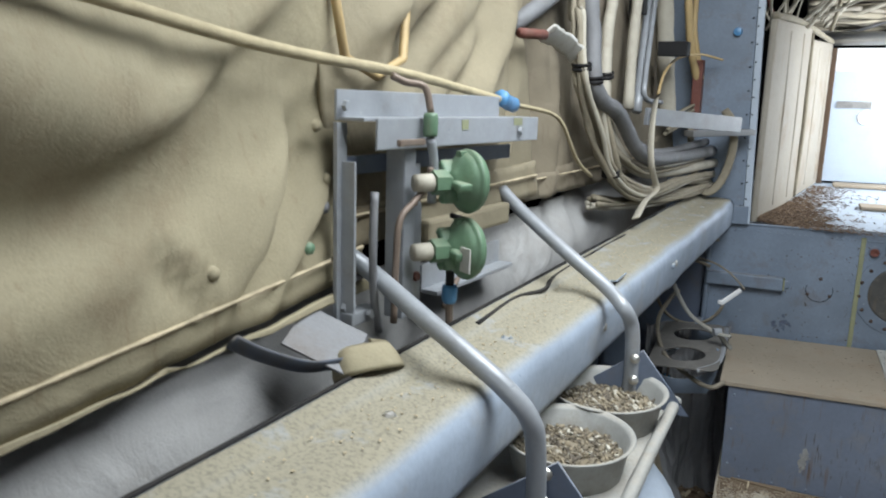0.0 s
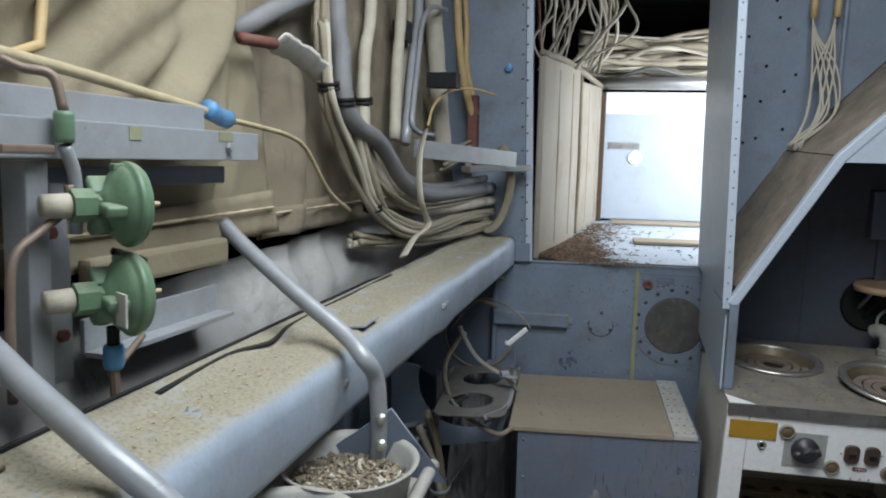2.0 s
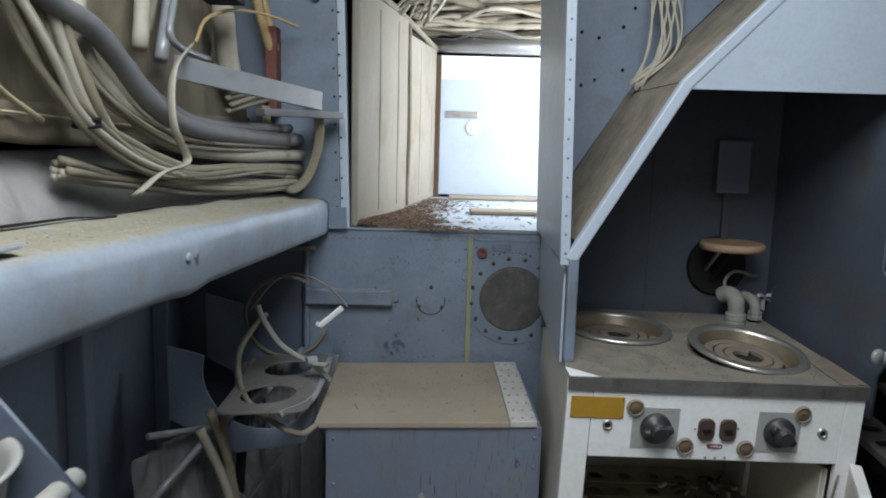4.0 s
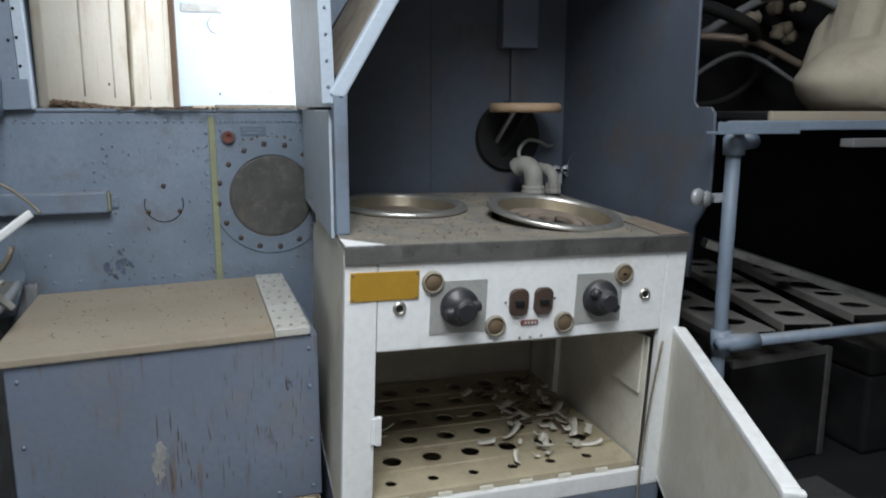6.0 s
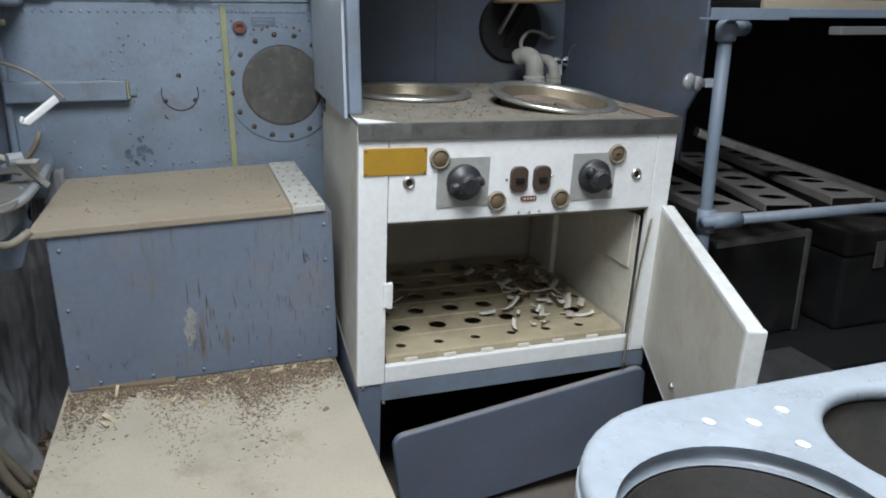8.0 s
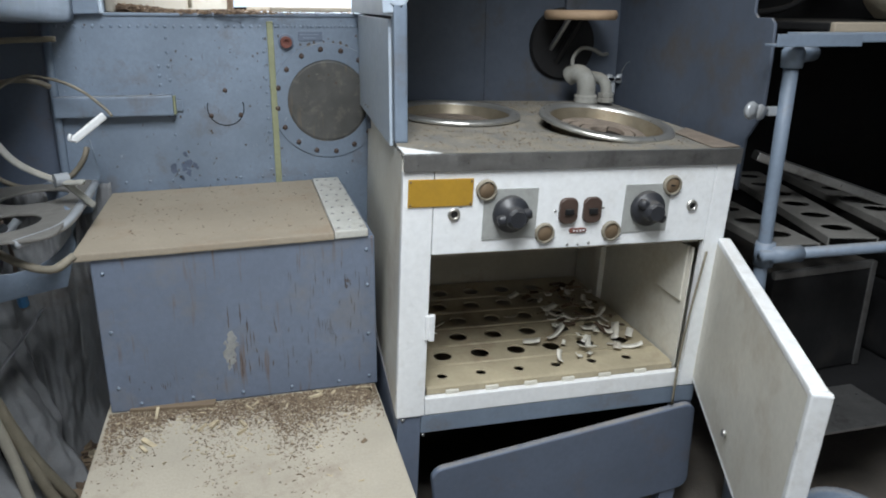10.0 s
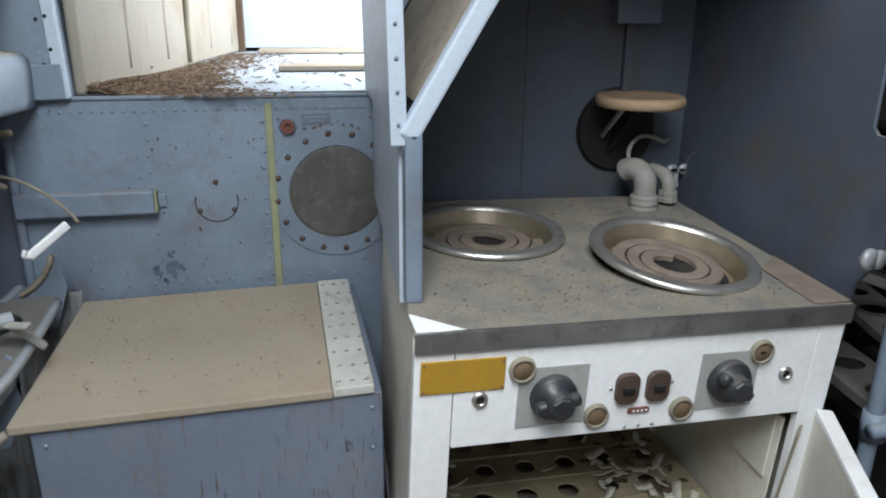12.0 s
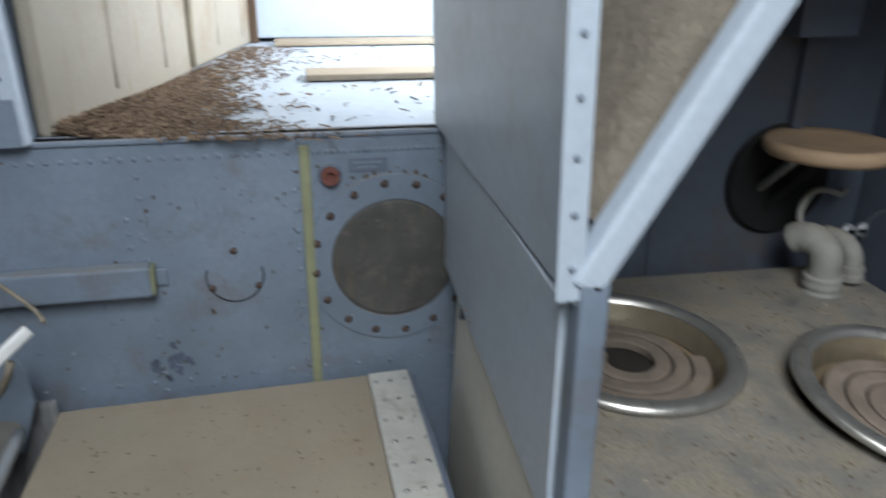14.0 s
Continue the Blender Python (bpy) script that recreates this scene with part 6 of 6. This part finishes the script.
part("front_lip", tube([(0.04, -0.20, -0.004), (0.092, -0.12, -0.004), (0.098, 0.05, -0.002), (0.094, 0.19, 0.0)], 0.008, 8, 5), M_TUBE, holder, "", True)
part("support", tube([(0.0, 0.21, -0.005), (0.0, 0.30, -0.01)], 0.012, 8, 1), M_BLUE, holder)
part("leg", tube([(-0.08, 0.0, -0.004), (-0.12, 0.0, -0.3), (-0.12, 0.0, FLOOR - 0.765)], 0.012, 8, 1), M_DARK, holder)
arm = thing("folding_arm", "white two-link folding arm hanging from the hull", "arm")
part("upper_link", tube([(-0.70, 0.41, 0.935), (-0.685, 0.40, 0.905), (-0.637, 0.38, 0.845), (-0.558, 0.33, 0.818), (-0.515, 0.31, 0.818)], 0.008, 8, 5, 0.5), M_ELBOW, arm, "", True)
part("lower_link", box(-0.009, -0.006, -0.075, 0.009, 0.006, 0.0, 0.003, pose(-0.555, 0.33, 0.822, 40, 0, -60)), M_ELBOW, arm)
part("pivot", lathe([(0, 0.012), (0.012, 0.012), (0.012, -0.012), (0, -0.012)], 14, pose(-0.555, 0.33, 0.82, 0, 90, 30)), M_TUBE, arm)
hook = thing("wire_hook", "white hook hanging on a thin wire", "hook")
part("hook", join(box(-0.006, -0.004, -0.004, 0.075, 0.004, 0.012, 0.003, pose(-0.555, 0.50, 0.862, 0, -32, 35)), tube([(-0.557, 0.498, 0.862), (-0.566, 0.49, 0.866), (-0.563, 0.492, 0.876)], 0.004, 6, 4)), M_WHITE, hook, "", True)
part("wire", tube([(-0.74, 0.50, 0.90), (-0.70, 0.56, 0.955), (-0.66, 0.60, 0.978), (-0.625, 0.61, 0.975), (-0.585, 0.60, 0.965), (-0.545, 0.585, 0.945), (-0.51, 0.575, 0.915), (-0.495, 0.562, 0.90)], 0.0032, 6, 6), M_RUBBER, hook, "thin twine", True)
tagged(part("short_pipe", tube([(-0.80, 0.60, 1.035), (-0.68, 0.60, 1.048), (-0.588, 0.60, 1.051)], 0.006, 8, 4), M_CABLE, None, "thin pipe running under the beam", True), "", "pipe")
tagged(part("rubber_hose", tube([(-0.69, 0.46, 0.90), (-0.71, 0.42, 0.88), (-0.735, 0.36, 0.82), (-0.70, 0.27, 0.752), (-0.615, 0.19, 0.720), (-0.55, 0.15, 0.712), (-0.515, 0.165, 0.728)], 0.007, 8, 6, 1, 0.08), M_RUBBER, None, "perished rubber hose looped round the holder plate", True), "", "hose")
for k, pts in enumerate(([(-0.76, 0.20, 0.74), (-0.73, 0.225, 0.62), (-0.715, 0.245, 0.50), (-0.69, 0.275, 0.36), (-0.66, 0.31, 0.20), (-0.64, 0.33, 0.135)], [(-0.78, 0.19, 0.70), (-0.74, 0.215, 0.58), (-0.72, 0.24, 0.46), (-0.70, 0.27, 0.32), (-0.68, 0.29, 0.14)], [(-0.74, 0.22, 0.72), (-0.725, 0.235, 0.55), (-0.70, 0.26, 0.42), (-0.67, 0.30, 0.28), (-0.63, 0.36, 0.135)])):
    tagged(part("floor_cable", tube(pts, 0.011, 8, 6, 1, 0.05), M_CABLE if k != 1 else M_CABLE_WHITE, None, "beige cable dropping to the floor", True), "", "cable", "cables under the beam")
tagged(part("cable_band", lathe([(0.03, -0.008), (0.033, -0.006), (0.033, 0.006), (0.03, 0.008)], 16, pose(-0.725, 0.237, 0.50, 20, 0, 0)), M_TUBE, None, "grey band round the dropped cables", True), "", "cable tie")
lead = thing("connector_lead", "thin lead with two blue connectors hanging to the floor", "lead")
part("wire", tube([(-0.70, 0.45, 0.72), (-0.705, 0.50, 0.63), (-0.715, 0.535, 0.54), (-0.718, 0.57, 0.45), (-0.712, 0.60, 0.36), (-0.70, 0.62, 0.25), (-0.69, 0.60, 0.135)], 0.0045, 6, 6), M_COPPER, lead, "", True)
part("connector", tube([(-0.713, 0.525, 0.575), (-0.717, 0.555, 0.505)], 0.011, 8, 1), M_BLUEFIT, lead)
part("connector", tube([(-0.713, 0.595, 0.38), (-0.706, 0.61, 0.31)], 0.011, 8, 1), M_BLUEFIT, lead)
for k, pts in enumerate(([(-0.86, 0.1, 0.72), (-0.78, 0.3, 0.66), (-0.72, 0.42, 0.60)], [(-0.84, 0.05, 0.60), (-0.76, 0.25, 0.68), (-0.68, 0.40, 0.72)], [(-0.86, 0.3, 0.55), (-0.76, 0.4, 0.62), (-0.67, 0.45, 0.72)])):
    tagged(part("strut_rod", tube(pts, 0.008, 8, 3), M_TUBE, None, "thin grey strut in the dark under the beam", True), "", "rod", "struts under the beam")


def drape_mesh(seed, a, b, z1, spread, deep):
    """Heavy sheeting hanging in folds between two plan points, flaring at the floor."""
    bm = bmesh.new()
    a, b = Vector(a), Vector(b)
    side = Vector((b.y - a.y, a.x - b.x, 0)).normalized()
    nu, nv = 84, 48
    rows = []
    for j in range(nv + 1):
        v = j / nv
        row = []
        for i in range(nu + 1):
            u = i / nu
            p = a.lerp(b, u)
            d = deep * (0.25 + 0.75 * (1 - v)) * (abs(math.sin(9 * u + 2.2 * noise.noise(Vector((u * 3, v * 1.2, seed))) + 1.1 * v)) ** 0.7 + 0.6 * noise.noise(Vector((u * 5, v * 4, seed + 3))))
            d += spread * (1 - v) ** 2 + 0.012 * noise.noise(Vector((u * 24, v * 13, seed)))
            z = FLOOR + 0.006 + (z1 - FLOOR) * v + 0.015 * noise.noise(Vector((u * 6, v * 3, seed + 7))) * v
            row.append(bm.verts.new((p.x + side.x * d, p.y + side.y * d, z)))
        rows.append(row)
    for p, q in zip(rows, rows[1:]):
        for i in range(nu):
            bm.faces.new((p[i], p[i + 1], q[i + 1], q[i]))
    return bm


for seed, p, q, z1, spread, deep in ((1.7, (-0.90, 0.10, 0), (-0.735, 0.50, 0), 0.66, 0.10, 0.045), (4.1, (-0.80, 0.56, 0), (-0.53, 0.645, 0), 0.74, 0.03, 0.05)):
    tp = tagged(part("draped_sheeting", drape_mesh(seed, p, q, z1, spread, deep), M_DRAPE, None, "dirty grey sheeting hanging in heavy folds by the hull", True), "", "tarp", "sheeting under the beam")
    tp.modifiers.new("thickness", "SOLIDIFY").thickness = 0.004
tagged(part("webbing_band", tube([(-0.83, 0.10, 0.36), (-0.775, 0.22, 0.40), (-0.715, 0.34, 0.455), (-0.66, 0.47, 0.52)], 0.017, 8, 6, 0.2), M_CABLE_GREY, None, "grey webbing band across the sheeting", True), "", "webbing")
tagged(part("floor_debris", join(litter(350, (-0.72, 0.05, -0.52, 0.62), FLOOR + 0.002, 0.02, 61, 0.3, 0.02, 1.4), litter(200, (-0.74, 0.3, -0.52, 0.64), FLOOR + 0.002, 0.03, 62, 0.25, 0.02, 1.5)), M_SOIL, None, "brown debris on the floor beside the box"), "", "debris", "", "stuff")
for k, y in enumerate((-0.9, -0.45, 0.0, 0.45)):
    structure("hull_rib_%d" % (k + 1), box(-0.969, y - 0.02, FLOOR, -0.93, y + 0.02, 1.14, 0.004), M_BLUEDARK, "dark hull rib under the beam", "rib")

structure("bulkhead_side", box(-1.2, 0.70, FLOOR, -0.61, 0.72, 1.2, 0.002), M_BLUEDARK, "dark blue bulkhead corner under the beam", "wall")
structure("hull_panel", box(-0.99, -2.6, FLOOR, -0.97, 0.66, 1.16, 0.002), M_BLUEDARK, "dark blue lower hull panel under the beam", "wall")

# ---- storage racks right of the cooker ----
rk = thing("storage_rack", "grey tube rack with perforated shelf strips, in deep shade", "rack")
part("post", tube([(0.690, 0.02, FLOOR), (0.686, 0.02, 0.6), (0.680, 0.012, 1.055)], 0.0125, 14, 2), M_BLUE, rk, "", True)
part("post", tube([(1.42, 0.02, FLOOR), (1.42, 0.02, 1.055)], 0.0125, 12, 1), M_BLUE, rk, "", True)
part("post", tube([(0.70, 0.62, FLOOR), (0.70, 0.62, 1.055)], 0.0125, 12, 1), M_BLUE, rk, "", True)
part("top_clamp", join(lathe([(0, -0.02), (0.018, -0.02), (0.019, 0.008), (0.014, 0.016), (0, 0.018)], 16, pose(0.680, 0.012, 1.045)), tube([(0.68, 0.012, 1.045), (0.735, 0.03, 1.048)], 0.014, 10, 1)), M_BLUE, rk, "", True)
part("top_rail", join(box(0.61, -0.03, 1.062, 0.775, -0.002, 1.066, 0.001), box(0.61, -0.034, 1.062, 0.775, -0.030, 1.082, 0.001)), M_BLUE, rk)
part("mid_rail", tube([(0.665, 0.0, 0.69), (1.5, 0.0, 0.682)], 0.011, 12, 1), M_BLUE, rk, "", True)
part("mid_clamp", join(lathe([(0, -0.025), (0.018, -0.025), (0.018, 0.02), (0, 0.02)], 16, pose(0.687, 0.018, 0.69)), tube([(0.687, 0.0, 0.69), (0.75, 0.0, 0.689)], 0.016, 10, 1)), M_BLUE, rk, "", True)
for x0, y0, x1, y1, rz in ((0.70, 0.0, 0.79, 0.62, -6), (0.84, 0.02, 0.93, 0.62, -16), (1.02, 0.03, 1.11, 0.64, -14)):
    ln = y1 - y0
    stm = pose(x0, y0 + 0.01, 0.704, 0, 0, rz)
    part("shelf_strip", plate(round_rect(0, 0, 0.09, ln, 0.006), [circle(0.045, 0.07 + 0.095 * i, 0.03, 24, 0.85) for i in range(6)], 0.003, 0.0008, stm), M_SHELF, rk, "dusty perforated metal strip")
    part("strip_edge", join(box(-0.003, 0, -0.016, 0.0, ln, 0.001, 0.001, stm), box(0.09, 0, -0.016, 0.093, ln, 0.001, 0.001, stm)), M_SHELF, rk)
# lower rack and back panel: deep shade painted in as near-black colour
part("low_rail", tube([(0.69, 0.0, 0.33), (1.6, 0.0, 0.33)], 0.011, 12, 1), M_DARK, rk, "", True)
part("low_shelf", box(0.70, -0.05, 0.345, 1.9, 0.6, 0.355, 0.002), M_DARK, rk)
part("top_board", box(0.80, 0.075, 1.083, 2.0, 0.62, 1.098, 0.003), M_BLACK_AND_SHADE, rk, "black upper shelf board")
part("board_edge", box(0.80, 0.062, 1.080, 2.0, 0.0745, 1.099, 0.003), M_FIBRE, rk, "pale worn board edge")
part("top_runner", box(0.70, 0.02, 1.066, 2.0, 0.06, 1.0825, 0.002), M_BLUE, rk)
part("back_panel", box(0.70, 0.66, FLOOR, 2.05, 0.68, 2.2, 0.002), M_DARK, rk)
part("under_bracket", box(0.93, 0.0, 1.035, 1.12, 0.03, 1.05, 0.002), M_ALU, rk)
crate = thing("black_crate", "scuffed black metal crate on the lower rack", "crate", pose(0.80, 0.115, 0.357, 0, 0, 4))
part("body", box(0.0, 0.0, 0.0, 0.27, 0.42, 0.245, 0.006), M_BLACK_AND_SHADE, crate)
part("edge_trim", join(box(0.258, -0.003, 0.0, 0.274, 0.013, 0.247, 0.003), box(0.0, -0.003, 0.232, 0.258, 0.010, 0.248, 0.003)), M_STEEL, crate, "paint-worn corner edging")
case = thing("black_case", "large black case with worn edges on the lower rack", "case", pose(1.15, 0.1, 0.357))
part("body", box(0.0, 0.0, 0.0, 0.45, 0.4, 0.18, 0.01), M_BLACK_AND_SHADE, case)
part("lid", box(-0.004, -0.004, 0.183, 0.454, 0.404, 0.243, 0.01), M_BLACK_AND_SHADE, case)
for x in (0.08, 0.35):
    part("latch", box(x, -0.009, 0.15, x + 0.03, -0.0042, 0.215, 0.002), M_STEEL, case)
part("handle", tube([(0.17, -0.002, 0.09), (0.175, -0.03, 0.09), (0.275, -0.03, 0.09), (0.28, -0.002, 0.09)], 0.007, 8, 3), M_STEEL, case, "", True)
tagged(part("slanting_bar", box(0.0, 0.0, 0.0, 0.5, 0.04, 0.02, 0.003, pose(0.86, 0.30, 0.80, 0, 18, -20)), M_STEEL, None, "loose metal bar leaning across the rack"), "", "bar")
tagged(part("crumpled_sheet", box(0.78, -0.1, 0.30, 0.98, 0.05, 0.306, 0.002, pose(0, 0, 0.056, 0, 0, 0)), M_STEEL, None, "loose grey sheet scrap on the lower rack"), "", "scrap")
tagged(part("grey_tub", lathe([(0, 0.0), (0.06, 0.0), (0.08, 0.10), (0.085, 0.10), (0.083, 0.11), (0.074, 0.10), (0.055, 0.008), (0, 0.008)], 24, pose(0.80, -0.17, FLOOR)), M_BLUE, None, "grey tub on the floor behind the oven door", True), "", "tub")


def sack_mesh():
    bm = bmesh.new()
    bmesh.ops.create_uvsphere(bm, u_segments=40, v_segments=24, radius=1)
    for v in bm.verts:
        c = v.co.copy()
        d = 0.10 * noise.noise(c * 1.8 + Vector((3, 1, 0))) + 0.04 * noise.noise(c * 5)
        z = c.z * (1 + d)
        v.co = Vector((1.42 + c.x * (0.32 + 0.05 * d) * (1 - 0.25 * max(0, z)), 0.29 + c.y * 0.19 * (1 + d), 1.0985 + max(0.0, (z + 0.55)) * 0.24 * (1 + 0.5 * max(0.0, c.x + 0.2))))
        if c.x < -0.6:
            v.co.z = 1.0985 + (v.co.z - 1.0985) * 0.55
    return bm


sk = thing("sack", "pale cream full sack slumped on the upper shelf", "sack")
part("body", sack_mesh(), M_SACK, sk, "", True)
part("seam", tube([(1.2, 0.135, 1.125), (1.32, 0.108, 1.16), (1.46, 0.108, 1.19), (1.6, 0.125, 1.20)], 0.004, 6, 5, 1, 0.2), M_CABLE, sk, "stitched sack seam", True)
rng = random.Random(8)
for k in range(10):
    x, y, z = 1.05 + rng.uniform(-0.2, 0.5), 0.52 + rng.uniform(-0.08, 0.08), 1.16 + 0.045 * k
    r = rng.uniform(0.03, 0.06)
    loop = [(x - 0.2, 0.60, z + rng.uniform(-0.08, 0.08)), (x - 0.08, y, z + rng.uniform(-0.05, 0.05)), (x + 0.1, y - 0.03, z + rng.uniform(-0.06, 0.06)), (x + 0.28, 0.60, z + rng.uniform(-0.06, 0.1))]
    tagged(part("rack_cable", tube(loop, rng.uniform(0.006, 0.018), 8, 6), rng.choice((M_BLACK_AND_SHADE, M_DARK, M_CABLE_GREY, M_COPPER)), None, "dark cable tangled above the upper shelf", True), "", "cable", "cables above the rack")
for k in range(8):
    x, z = 1.22 + rng.uniform(-0.06, 0.10), 1.28 + rng.uniform(-0.02, 0.12)
    tagged(part("tan_plug", lathe([(0, -0.018), (0.016, -0.018), (0.019, -0.006), (0.014, 0.004), (0.018, 0.012), (0, 0.02)], 10, pose(x, 0.575, z, rng.uniform(0, 90), rng.uniform(0, 90), 0)), M_FIBRE, None, "tan connector plug among the dark cables", True), "", "connector", "tan connectors above the rack")
pipe_r = thing("hanging_pipe", "short light grey pipe end above the rack", "pipe")
part("pipe", tube([(1.0, 0.30, 2.2), (0.985, 0.30, 1.34)], 0.022, 14, 1), M_BLUE, pipe_r, "", True)
part("cap", lathe([(0, -0.004), (0.023, -0.004), (0.025, 0.0), (0.025, 0.02), (0.023, 0.022)], 16, pose(0.985, 0.30, 1.335)), M_ALU, pipe_r, "", True)
hinge = thing("cheek_hinge", "small grey hinge bracket on the niche side", "hinge")
part("leaf", box(0.645, 0.06, 1.36, 0.70, 0.072, 1.46, 0.003), M_BLUE, hinge)
part("pin", tube([(0.67, 0.05, 1.44), (0.72, 0.05, 1.445)], 0.012, 10, 1), M_BLUE, hinge, "", True)

# ---- pot holder in the foreground ----
ph = thing("pot_holder", "worn pale blue pot holder with two large round openings", "holder", pose(0.028, -0.004, 0.830))
out = round_rect(-0.100, -1.00, 0.25, -0.808, 0.085, 10)
part("top", plate(out, [circle(-0.038, -0.921, 0.067, 48), circle(0.112, -0.892, 0.068, 48)], 0.012, 0.0055, pose(0, 0, 0.008), 5), M_HOLDER, ph, "", True)
part("skirt", plate(round_rect(-0.106, -1.006, 0.256, -0.802, 0.091, 10), [round_rect(-0.103, -1.003, 0.253, -0.805, 0.088, 10)], 0.10, 0.001, pose(0, 0, -0.047)), M_HOLDER, ph)
for x, y in ((-0.085, -0.83), (0.23, -0.83), (0.23, -0.99), (-0.085, -0.99)):
    part("leg", tube([(x, y, -0.1), (x, y, FLOOR - 0.840)], 0.012, 10, 1), M_DARK, ph, "", True)
for cx, cy in ((-0.038, -0.921), (0.112, -0.892)):
    # well walls are black so the openings look unlit
    part("pot_well", lathe([(0, -0.16), (0.060, -0.16), (0.0662, 0.0015), (0.0645, 0.0015), (0.058, -0.157), (0, -0.157)], 40, pose(cx, cy, 0)), M_BLACK_AND_SHADE, ph, "empty pot well, blackened for the shade inside", True)
tagged(part("drip_spots", join(*[lathe([(0, 0.0012), (r, 0.0008), (r, 0)], 12, pose(x + 0.028, y - 0.004, 0.8442, 0, 0, 20) @ Matrix.Diagonal((1, 1.4, 1, 1))) for x, y, r in ((0.020, -0.845, 0.0032), (0.046, -0.838, 0.003), (-0.004, -0.836, 0.003), (0.030, -0.872, 0.003))]), M_WHITE, None, "white paint drips on the pot holder"), "", "drips", "", "stuff")
